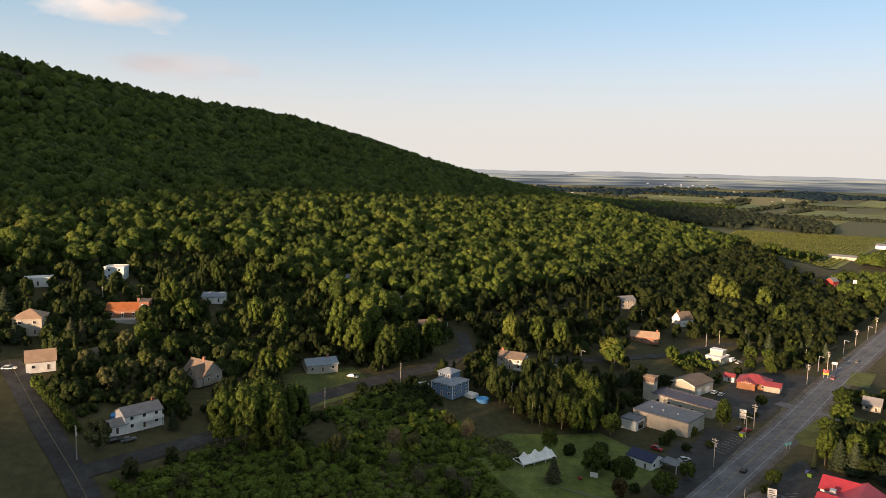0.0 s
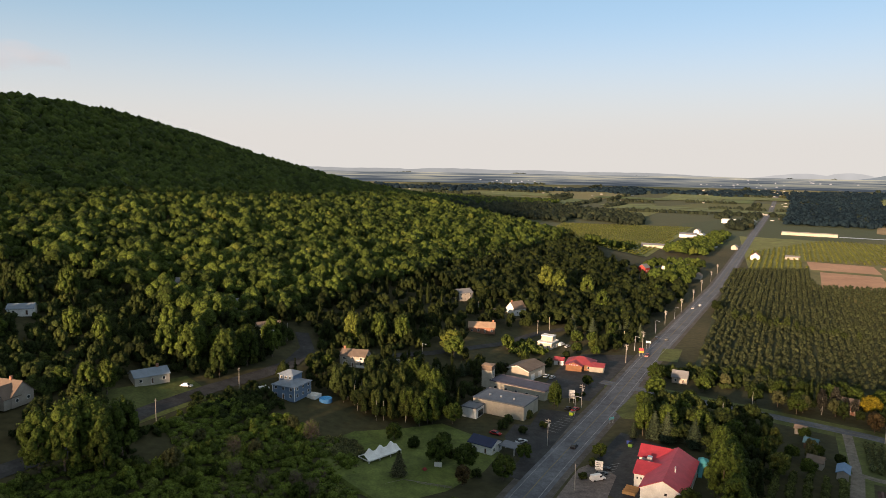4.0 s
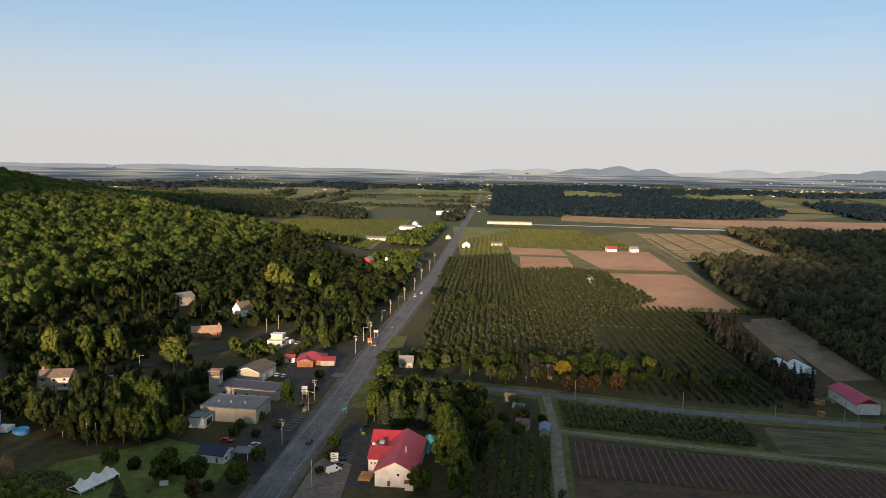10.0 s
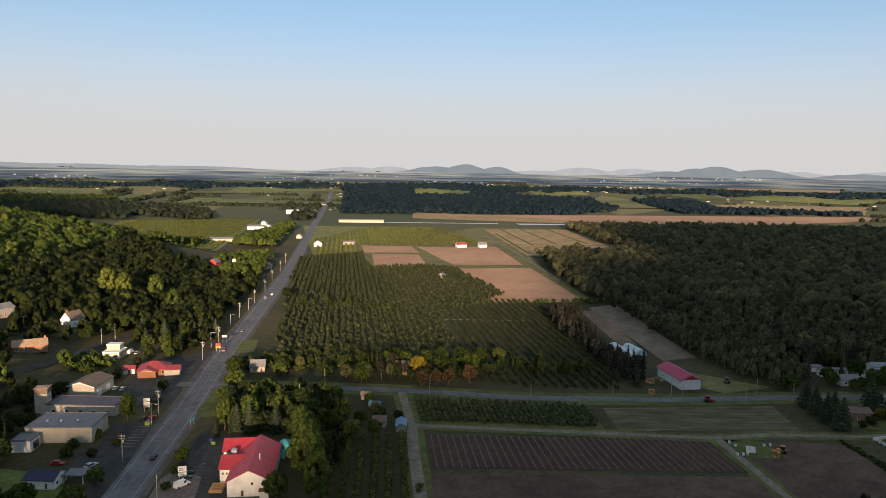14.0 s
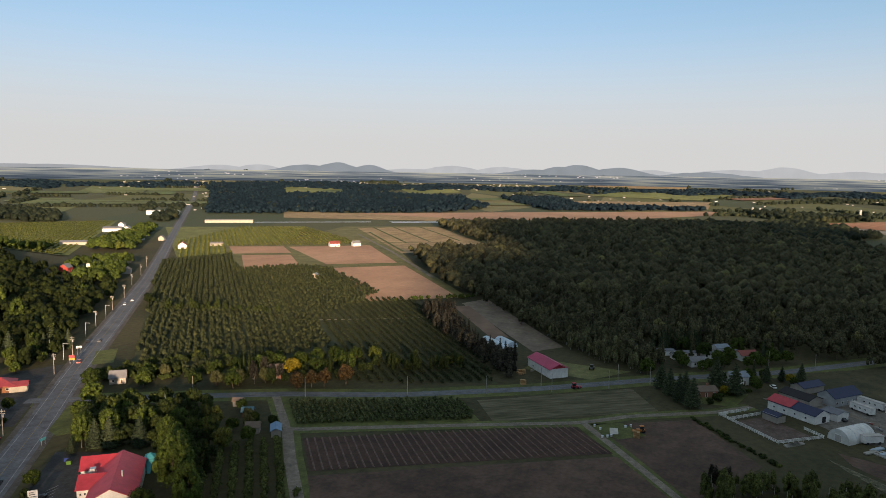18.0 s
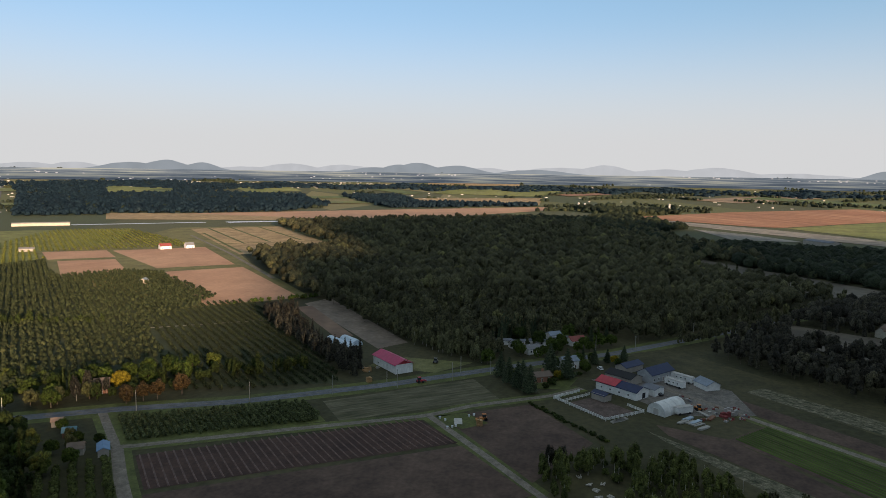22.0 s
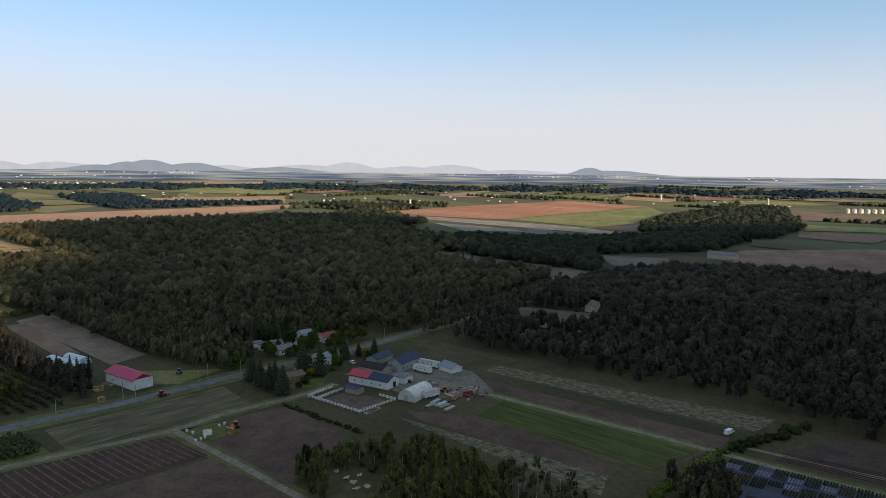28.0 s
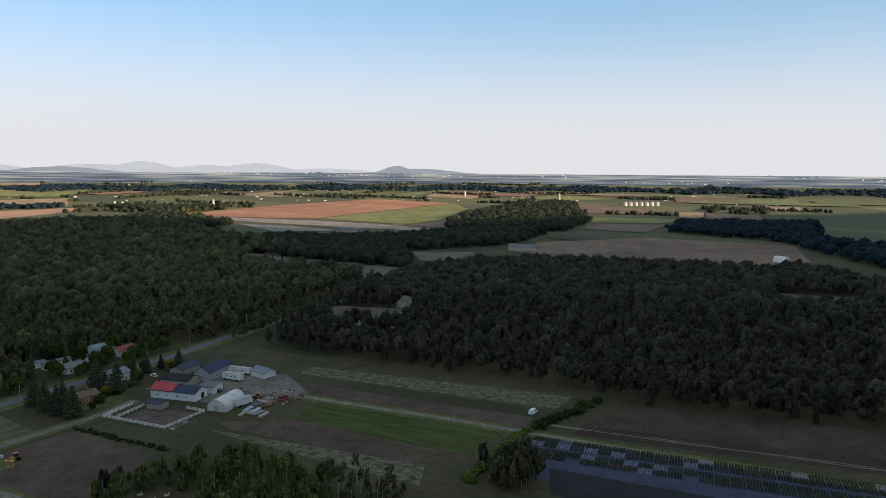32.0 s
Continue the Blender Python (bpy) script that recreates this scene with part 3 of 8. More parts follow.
slab("lawn_bungalow", [(-64, 262), (-36, 283), (-24, 268), (-48, 240)], LAWN, 0.12, "lit green lawn", "lawn", cells=6)
slab("lawn_barn", [(318, 152), (340, 150), (345, 104), (320, 116)], two_scale("pale_mown_grass", (0.1, 0.105, 0.036), (0.15, 0.145, 0.055), 0.05, 1.0), 0.05, "grass plot beside the barn", "lawn")
slab("lawn_farm", [(312, 68), (330, 72), (340, 48), (318, 50)], LAWN, 0.05, "green lawn by a brick house", "lawn")

# crop rows and furrows: low ridges running the length of a field
def rows(parent, ends, n, material, name, tall=0.22, fill=0.5):
    (A, B), (D, C) = [[np.array(p, float) for p in e] for e in ends]
    for i in range(n):
        V = []
        for p, q in ((A, B), (D, C)):
            for f, z in ((0.0, 0.0), (fill * 0.5, tall), (fill, 0.0)):
                w = p + (q - p) * (i + f + 0.2) / n
                V.append((w[0], w[1], 0.07 + z))
        part(name, (V, [(0, 1, 4, 3), (1, 2, 5, 4)]), material, parent)


rows(crop_field, (((299, -33), (280, -20)), ((243, -98), (226, -76))), 13, CROP, "crop_row", 0.4, 0.6)
rows(bpy.data.objects["field_dark_east"], (((235, -122), (242, -130)), ((106, -299), (120, -310))), 7, SOIL_DARK, "furrow", 0.2, 0.4)


# ---- trees ----
def ico(level):
    """Corners and triangles of a round lump."""
    bm = bmesh.new()
    bmesh.ops.create_icosphere(bm, subdivisions=level, radius=1.0)
    V = np.array([v.co[:] for v in bm.verts])
    F = np.array([[v.index for v in f.verts] for f in bm.faces])
    bm.free()
    return V, F[V[F].mean(1)[:, 2] > -0.62]


a4 = np.arange(4) * np.pi / 2
ICO = {0: (np.concatenate([[[0, 0, 1.0]], np.stack([0.88 * np.cos(a4), 0.88 * np.sin(a4), np.full(4, 0.4)], 1), np.stack([0.86 * np.cos(a4 + 0.6), 0.86 * np.sin(a4 + 0.6), np.full(4, -0.5)], 1)]),
           np.array([(0, i + 1, (i + 1) % 4 + 1) for i in range(4)] + [(i + 1, i + 5, (i + 1) % 4 + 1) for i in range(4)] + [((i + 1) % 4 + 1, i + 5, (i + 1) % 4 + 5) for i in range(4)])), 1: ico(1)}


def pieces_of(parts):
    V, F, o = [], [], 0
    for v, f in parts:
        V.append(v)
        F.append(f + o)
        o += len(v)
    return np.concatenate(V), np.concatenate(F)


def clump_crown(rng, n, rx, rz, zc, lobes=7, size=1.0, spread=0.62, level=1, lump=0.0):
    """A crown of uneven lumps of foliage with n sprays of leaves standing out of them."""
    g = np.arange(lobes) + 0.5                                  # lumps spread evenly over the crown
    up = 1 - 1.75 * g / lobes
    ang = g * 2.39996 + rng.uniform(0, 6) + rng.normal(0, 0.25, lobes)
    flat = np.sqrt(np.clip(1 - up * up, 0.02, 1))
    lc = np.stack([flat * np.cos(ang), flat * np.sin(ang), up * 0.95], 1) * spread * rng.uniform(0.8, 1.12, lobes)[:, None]
    lr = (lump or 1.12 / max(lobes, 2) ** 0.42) * rng.uniform(0.78, 1.22, lobes)
    R = np.array([rx, rx, rz])
    iv, fi = ICO[level]
    parts = []
    for c, r in zip(lc, lr):
        q = iv * rng.uniform(0.78, 1.2, len(iv))[:, None]
        parts.append((np.stack([(c[0] + q[:, 0] * r) * rx, (c[1] + q[:, 1] * r) * rx, (c[2] + q[:, 2] * r * min(1.3, 0.5 + 0.5 * rx / rz)) * rz + zc], 1), fi))
    if n:
        k = rng.integers(0, lobes, n)
        d = rng.normal(size=(n, 3))
        d += lc[k] / spread * 0.9
        d[:, 2] += 0.25
        d /= np.linalg.norm(d, axis=1, keepdims=True)
        p = (lc[k] + d * lr[k][:, None] * rng.uniform(0.9, 1.15, n)[:, None]) * R
        nn = d + rng.normal(size=(n, 3)) * 0.45
        nn /= np.linalg.norm(nn, axis=1, keepdims=True)
        parts.append(quads_at(rng, p + np.array([0, 0, zc]), nn, size))
    return pieces_of(parts)


def quads_at(rng, p, nn, size):
    n = len(p)
    t = np.cross(nn, rng.normal(size=(n, 3)))
    t /= np.linalg.norm(t, axis=1, keepdims=True) + 1e-6
    b = np.cross(nn, t)
    s = size * rng.uniform(0.65, 1.3, n)[:, None]
    e = rng.uniform(0.6, 1.0, n)[:, None]
    V = np.stack([p - t * s, p - b * s * e - nn * s * 0.25, p + t * s, p + b * s * e - nn * s * 0.25], 1).reshape(-1, 3)
    o = np.arange(n)[:, None] * 4
    return V, np.concatenate([np.array([[0, 1, 2]]) + o, np.array([[0, 2, 3]]) + o])


def spire_crown(rng, n, r, h, z0, size=0.9):
    """A conifer: clumps on drooping tiers of a narrow cone."""
    t = rng.uniform(0, 1, n) ** 0.75
    tier = np.round(t * 9) / 9 * 0.75 + t * 0.25
    ang = rng.uniform(0, 2 * np.pi, n)
    rr = r * (1 - t) * rng.uniform(0.75, 1.1, n) * (0.8 + 0.35 * ((t * 9) % 1)) + 0.15
    p = np.stack([rr * np.cos(ang), rr * np.sin(ang), z0 + tier * h], 1)
    nn = np.stack([np.cos(ang), np.sin(ang), np.full(n, 0.7)], 1) + rng.normal(size=(n, 3)) * 0.35
    nn /= np.linalg.norm(nn, axis=1, keepdims=True)
    c = 7
    zz = np.array([0.0, 0.33, 0.66, 1.0])
    ca = np.arange(c) * 2 * np.pi / c
    core = np.stack([np.concatenate([np.cos(ca) * r * 0.72 * (1 - q * 0.97) * rng.uniform(0.8, 1.15, c) for q in zz]),
                     np.concatenate([np.sin(ca) * r * 0.72 * (1 - q * 0.97) * rng.uniform(0.8, 1.15, c) for q in zz]), np.repeat(z0 + zz * h, c)], 1)
    F = [(i * c + j, i * c + (j + 1) % c, (i + 1) * c + (j + 1) % c) for i in range(3) for j in range(c)] + [(i * c + j, (i + 1) * c + (j + 1) % c, (i + 1) * c + j) for i in range(3) for j in range(c)]
    return pieces_of([(core, np.array(F)), quads_at(rng, p, nn, size)])


def trunk_geom(h, r, limbs, rng, sides=6):
    """A tapered trunk with limbs."""
    pieces = []

    def limb(a, b, r0, r1, k):
        a, b = Vector(a), Vector(b)
        q = (b - a).to_track_quat("Z", "Y")
        V = []
        for c, rr in ((a, r0), (b, r1)):
            for i in range(k):
                V.append(tuple(c + q @ Vector((rr * math.cos(2 * math.pi * i / k), rr * math.sin(2 * math.pi * i / k), 0))))
        pieces.append((V, [(i, (i + 1) % k, k + (i + 1) % k, k + i) for i in range(k)]))

    limb((0, 0, -0.4), (0, 0, h * 0.45), r, r * 0.75, sides)
    limb((0, 0, h * 0.45), (0.05 * h, 0, h), r * 0.75, r * 0.25, sides)
    for i in range(limbs):
        a = 2 * math.pi * i / limbs + rng.uniform(0, 0.8)
        z = h * rng.uniform(0.4, 0.75)
        o = h * rng.uniform(0.2, 0.34)
        limb((0, 0, z), (o * math.cos(a), o * math.sin(a), z + o * 1.1), r * 0.45, r * 0.12, 4)
    return joined(*pieces)


TREES = {}


def tree_master(kind, seed, crown, trunk_h, trunk_r, material, bark, label, limbs=4):
    rng = np.random.default_rng(seed)
    V, F = crown(rng)
    t = new("tree")
    tagged(t, label, "tree")
    tr = part("trunk", trunk_geom(trunk_h, trunk_r, limbs, rng), bark, t)
    cr = new("crown", array_mesh("crown", V, F, material, np.full(len(V), rng.uniform(0, 0.2))))
    cr.data.shade_smooth()
    cr.parent = t
    TREES.setdefault(kind, []).append([t, False])


for sd in (1, 2, 3, 14):
    tree_master("round", sd, lambda r: clump_crown(r, 850, 4.9, 4.9, 5.6, 32, 0.27, 0.72, 1, 0.27), 6, 0.28, LEAF, BARK, "leafy green broadleaf tree with a rounded crown")
for sd in (4, 5, 15):
    tree_master("tall", sd, lambda r: clump_crown(r, 1000, 3.9, 7.2, 7.6, 44, 0.27, 0.76, 1, 0.27), 9, 0.3, LEAF, BARK, "tall green broadleaf tree with an uneven crown")
for sd in (6, 7):
    tree_master("spruce", sd, lambda r: spire_crown(r, 900, 2.7, 11.5, 1.0, 0.34), 11, 0.22, NEEDLE, BARK, "dark green spruce with drooping tiers", 0)
for sd in (8, 9):
    tree_master("shrub", sd, lambda r: clump_crown(r, 300, 1.9, 1.7, 1.5, 10, 0.2), 1.6, 0.1, GARDEN_LEAF_SHADED, BARK, "small bushy green shrub in rough grass")
tree_master("golden", 10, lambda r: clump_crown(r, 900, 4.4, 4.6, 6.0, 24, 0.27, 0.7, 1), 6, 0.26, YELLOW, BARK, "tree with bright golden-yellow leaves")
tree_master("rusty", 11, lambda r: clump_crown(r, 700, 3.0, 3.6, 4.4, 18, 0.25, 0.7, 1), 5, 0.22, RUST, BARK, "tree with rusty brown leaves")
tree_master("birch", 12, lambda r: clump_crown(r, 600, 2.2, 5.4, 6.6, 20, 0.25, 0.75, 1, 0.32), 10, 0.13, LEAF_COOL, PALE_BARK, "slender birch with a pale trunk")
tree_master("willow", 16, lambda r: clump_crown(r, 900, 4.2, 5.0, 6.0, 30, 0.25, 0.75, 1, 0.3), 7, 0.3, WILLOW, BARK, "grey-green willow with feathery foliage")


def bare_crown(r):
    """A dense upright oval of fine twigs that fork outwards and upwards."""
    n = 520
    d = r.normal(size=(n, 3))
    d /= np.linalg.norm(d, axis=1, keepdims=True)
    p = d * (r.uniform(0, 1, n) ** 0.45)[:, None] * np.array([2.0, 2.0, 2.7]) + np.array([0, 0, 3.2])
    t = d * np.array([0.5, 0.5, 0.3]) + np.array([0, 0, 0.55]) + r.normal(size=(n, 3)) * 0.22
    t *= r.uniform(0.35, 0.75, n)[:, None]
    b = np.cross(t, r.normal(size=(n, 3)))
    b /= np.linalg.norm(b, axis=1, keepdims=True) * 30
    V = np.stack([p - t - b, p - t + b, p + t + b * 0.3, p + t - b * 0.3], 1).reshape(-1, 3)
    o = np.arange(n)[:, None] * 4
    return V, np.concatenate([np.array([[0, 1, 2]]) + o, np.array([[0, 2, 3]]) + o])


tree_master("bare", 13, bare_crown, 3.2, 0.18, TWIG, BARK, "leafless shrubby tree with dense grey-brown twigs", 6)
tree_rng = np.random.default_rng(77)


def plant(kind, x, y, scale=1.0, group="", label="", wide=1.0):
    """A tree of a kind at a place: the master itself the first time, copies after that."""
    if any(bool(near_line(line, x, y, w)) for line, w in ((MAIN, 9.5), (SIDE, 5.5), (UP_ROAD, 4.5), (LEFT_ROAD, 5.0))):
        return None
    pick = TREES[kind][int(tree_rng.integers(len(TREES[kind])))]
    m = pose(x, y, float(land(x, y)) - 0.05, 0, 0, tree_rng.uniform(0, 360)) @ Matrix.Diagonal((scale * wide, scale * wide, scale, 1))
    if not pick[1]:
        pick[1] = True
        pick[0].matrix_basis = m
        ob = pick[0]
    else:
        sc = pick[0].scale.copy()
        ob = copy_thing(pick[0], Matrix.Identity(4))
        ob.matrix_basis = m
    return tagged(ob, label, "", group)


def scatter(rng, poly, gap, jitter=0.42):
    """Places about a gap apart inside a polygon of plan points."""
    P = np.array(poly, float)
    lo, hi = P.min(0), P.max(0)
    X, Y = np.meshgrid(np.arange(lo[0], hi[0], gap), np.arange(lo[1], hi[1], gap))
    X[1::2] += gap / 2
    X, Y = X.ravel() + rng.uniform(-jitter, jitter, X.size) * gap, Y.ravel() + rng.uniform(-jitter, jitter, X.size) * gap
    k = inside([tuple(p) for p in poly], X, Y)
    return X[k], Y[k]


def woods(name, seed, X, Y, kinds, material, label, height=1.0, category="forest", trunks=None, sizes=(0.75, 1.25)):
    """Many trees in one mesh. kinds: (share, maker of a crown with a number of clumps)."""
    rng = np.random.default_rng(seed)
    Z = land(X, Y)
    share = np.cumsum([k[0] for k in kinds])
    pick = np.searchsorted(share / share[-1], rng.uniform(0, 1, len(X)))
    pick = np.clip(pick, 0, len(kinds) - 1)
    Vs, Ts, Fs, base = [], [], [], 0
    for i, (_, maker) in enumerate(kinds):
        for j in range(5):
            k = np.where((pick == i) & (np.arange(len(X)) % 5 == j))[0]
            if not len(k):
                continue
            V, F = maker(rng)
            Fs.append((F[None] + (np.arange(len(k)) * len(V))[:, None, None] + base).reshape(-1, 3))
            base += len(k) * len(V)
            a = rng.uniform(0, 2 * np.pi, len(k))
            s = rng.uniform(*sizes, len(k)) * height
            w = s * rng.uniform(0.85, 1.15, len(k))
            c, sn = np.cos(a), np.sin(a)
            x = (V[None, :, 0] * c[:, None] - V[None, :, 1] * sn[:, None]) * w[:, None] + X[k][:, None]
            y = (V[None, :, 0] * sn[:, None] + V[None, :, 1] * c[:, None]) * w[:, None] + Y[k][:, None]
            z = V[None, :, 2] * s[:, None] + Z[k][:, None]
            Vs.append(np.stack([x, y, z], -1).reshape(-1, 3))
            Ts.append(np.repeat(rng.uniform(0, 1, len(k)), len(V)))
    V = np.concatenate(Vs)
    ob = new(name, array_mesh(name, V, np.concatenate(Fs), material, np.concatenate(Ts)))
    ob.data.shade_smooth()
    tagged(ob, label, category, kind="stuff")
    if trunks is not None:
        keep = rng.uniform(0, 1, len(X)) < 0.6
        X, Y, Z = X[keep], Y[keep], Z[keep]
        n, r = len(X), 0.12
        h = rng.uniform(6, 10, n) * height
        cx = np.array([1, -0.5, -0.5]) * r
        cy = np.array([0, 0.87, -0.87]) * r
        B = np.stack([X[:, None] + cx, Y[:, None] + cy, np.repeat(Z[:, None] - 0.2, 3, 1)], -1)
        T = np.stack([X[:, None] + cx * 0.6, Y[:, None] + cy * 0.6, np.repeat((Z + h)[:, None], 3, 1)], -1)
        W = np.concatenate([B, T], 1).reshape(-1, 3)
        o = np.arange(n)[:, None, None] * 6
        Q = (np.array([[0, 1, 4, 3], [1, 2, 5, 4], [2, 0, 3, 5]])[None] + o).reshape(-1, 4)
        tk = new(name + "_trunks", array_mesh(name + "_trunks", W, Q, trunks))
        tagged(tk, "grey tree trunks standing at the wood's edge", "tree trunks", kind="stuff")
    return ob


def full(n, size, rx=5.6, rz=4.6, zc=7.0, lobes=10, level=0):
    return lambda r: clump_crown(r, n, rx, rz, zc, lobes, size, 0.62, level, 1.26 / max(lobes, 2) ** 0.42)


def slim(n, size, lobes=9):
    return lambda r: clump_crown(r, n, 3.0, 5.8, 6.0, lobes, size, 0.72, 0, 0.5)


def narrow(n, size, lobes=9):
    return lambda r: clump_crown(r, n, 1.9, 5.8, 5.9, lobes, size, 0.76, 0, 0.62)


def spire(n, size):
    return lambda r: spire_crown(r, n, 2.4, 12.5, 1.0, size)


CLEAR = [  # open ground in the village: lawns, yards, car parks
    [(-66, 262), (-36, 286), (-20, 270), (-48, 238)], [(8, 280), (24, 273), (40, 248), (28, 236), (12, 250)], [(44, 254), (66, 250), (72, 234), (50, 236)],
    [(134, 252), (157, 285), (167, 282), (143, 250)], [(214, 358), (226, 352), (206, 326), (196, 333)],
    [(20, 243), (62, 264), (74, 232), (28, 203)], [(70, 262), (104, 300), (160, 352), (195, 350), (130, 262), (92, 208)], [(112, 392), (150, 392), (130, 352), (112, 352)],
    [(66, 338), (88, 330), (106, 352), (100, 330), (66, 314)], [(102, 322), (150, 345), (178, 374), (162, 394), (104, 396), (96, 350)], [(-120, 205), (-98, 225), (-70, 212), (-99, 184)], [(84, 196), (120, 240), (146, 222), (108, 178)],
]
HOUSE_SPOTS = []          # x, y, reach: kept free of trees


def free(X, Y, margin=0.0):
    k = np.ones(len(X), bool)
    for line, w in ((MAIN, 13), (SIDE, 9), (UP_ROAD, 8), (LEFT_ROAD, 8), (UP_LANE, 6), (TRACK, 6)):
        k &= ~near_line(line, X, Y, w + margin)
    for poly in CLEAR:
        k &= ~inside(poly, X, Y)
    for _, _, _, poly in PLAIN:
        k &= ~inside(poly, X, Y)
    for x, y, r in HOUSE_SPOTS:
        k &= np.hypot(X - x, Y - y) > r + margin
    return k


def sight(X, Y):
    """Only the side of the land that the path looks over, with a margin."""
    a = np.degrees(np.arctan2(X, Y))
    return (a > -44) & (a < 148)

# ---- buildings ----
def paint(name, colour, rough=0.75, vary=0.12, metal=0.0):
    c = colour
    return two_scale(name, tuple(v * (1 - vary) for v in c), tuple(min(0.9, v * (1 + vary)) for v in c), 0.4, 3.0, rough, metal, 0.1, blotch=0.05, grain=0.07)


WHITE = paint("white_siding", (0.72, 0.71, 0.69))
GLASS = mat("window_glass", 0.08)[0]
GLASS.node_tree.nodes["Principled BSDF"].inputs["Base Color"].default_value = (0.03, 0.035, 0.04, 1)
GLASS.node_tree.nodes["Principled BSDF"].inputs["Specular IOR Level"].default_value = 0.6
RED_ROOF = paint("red_metal_roof", (0.44, 0.045, 0.062), 0.45)


def gable(w, d, z0, rise, over=0.4, thick=0.18):
    """A pitched roof with its ridge along x, thin shells with thickness."""
    hw, hd = w / 2 + over, d / 2 + over
    e = rise / (d / 2) * over
    a, b = z0 - e, z0 + rise
    V = [(-hw, -hd, a), (hw, -hd, a), (hw, 0, b), (-hw, 0, b), (-hw, hd, a), (hw, hd, a)]
    V += [(x, y, z + thick) for x, y, z in V]
    F = [(0, 3, 2, 1), (3, 4, 5, 2), (6, 7, 8, 9), (9, 8, 11, 10), (0, 1, 7, 6), (4, 10, 11, 5), (0, 6, 9, 3), (3, 9, 10, 4), (1, 2, 8, 7), (2, 5, 11, 8)]
    return V, F


def hip(w, d, z0, rise, over=0.4, thick=0.18):
    hw, hd = w / 2 + over, d / 2 + over
    k = max(0.2, w / 2 - d / 2)
    V = [(-hw, -hd, z0), (hw, -hd, z0), (hw, hd, z0), (-hw, hd, z0), (-k, 0, z0 + rise), (k, 0, z0 + rise)]
    V += [(-hw, -hd, z0 - thick), (hw, -hd, z0 - thick), (hw, hd, z0 - thick), (-hw, hd, z0 - thick)]
    F = [(0, 1, 5, 4), (1, 2, 5), (2, 3, 4, 5), (3, 0, 4), (6, 9, 8, 7), (6, 7, 1, 0), (7, 8, 2, 1), (8, 9, 3, 2), (9, 6, 0, 3)]
    return V, F


def body(w, d, h, rise=0.0):
    """Walls with gable ends, ridge along x."""
    hw, hd = w / 2, d / 2
    V = [(-hw, -hd, -0.6), (hw, -hd, -0.6), (hw, hd, -0.6), (-hw, hd, -0.6), (-hw, -hd, h), (hw, -hd, h), (hw, hd, h), (-hw, hd, h)]
    F = [(0, 3, 2, 1), (0, 1, 5, 4), (2, 3, 7, 6)]
    if rise:
        V += [(-hw, 0, h + rise), (hw, 0, h + rise)]
        F += [(1, 2, 6, 9, 5), (3, 0, 4, 8, 7), (4, 5, 9, 8), (6, 7, 8, 9)]
    else:
        F += [(1, 2, 6, 5), (3, 0, 4, 7), (4, 5, 6, 7)]
    return V, F


def opening(parent, side, at, z, w, h, size, name="window", frame_mat=None, pane_mat=None):
    """A window or door on a side (n, s, e, w) of a body of size (w, d)."""
    W, D = size
    turn, dist = {"s": (0, D / 2), "e": (90, W / 2), "n": (180, D / 2), "w": (270, W / 2)}[side]
    m = pose(0, 0, 0, 0, 0, turn) @ pose(at, -dist, z)
    fr = 0.12
    rim = joined(box(-w / 2, -w / 2 + fr, -0.07, 0.05, 0, h), box(w / 2 - fr, w / 2, -0.07, 0.05, 0, h), box(-w / 2 + fr, w / 2 - fr, -0.07, 0.05, h - fr, h), box(-w / 2 + fr, w / 2 - fr, -0.09, 0.05, 0, fr))
    o = part(name, rim, frame_mat or WHITE, parent, at=m)
    part("pane" if name == "window" else "leaf", box(-w / 2 + fr, w / 2 - fr, -0.025, 0.02, fr, h - fr), pane_mat or GLASS, o)
    return o


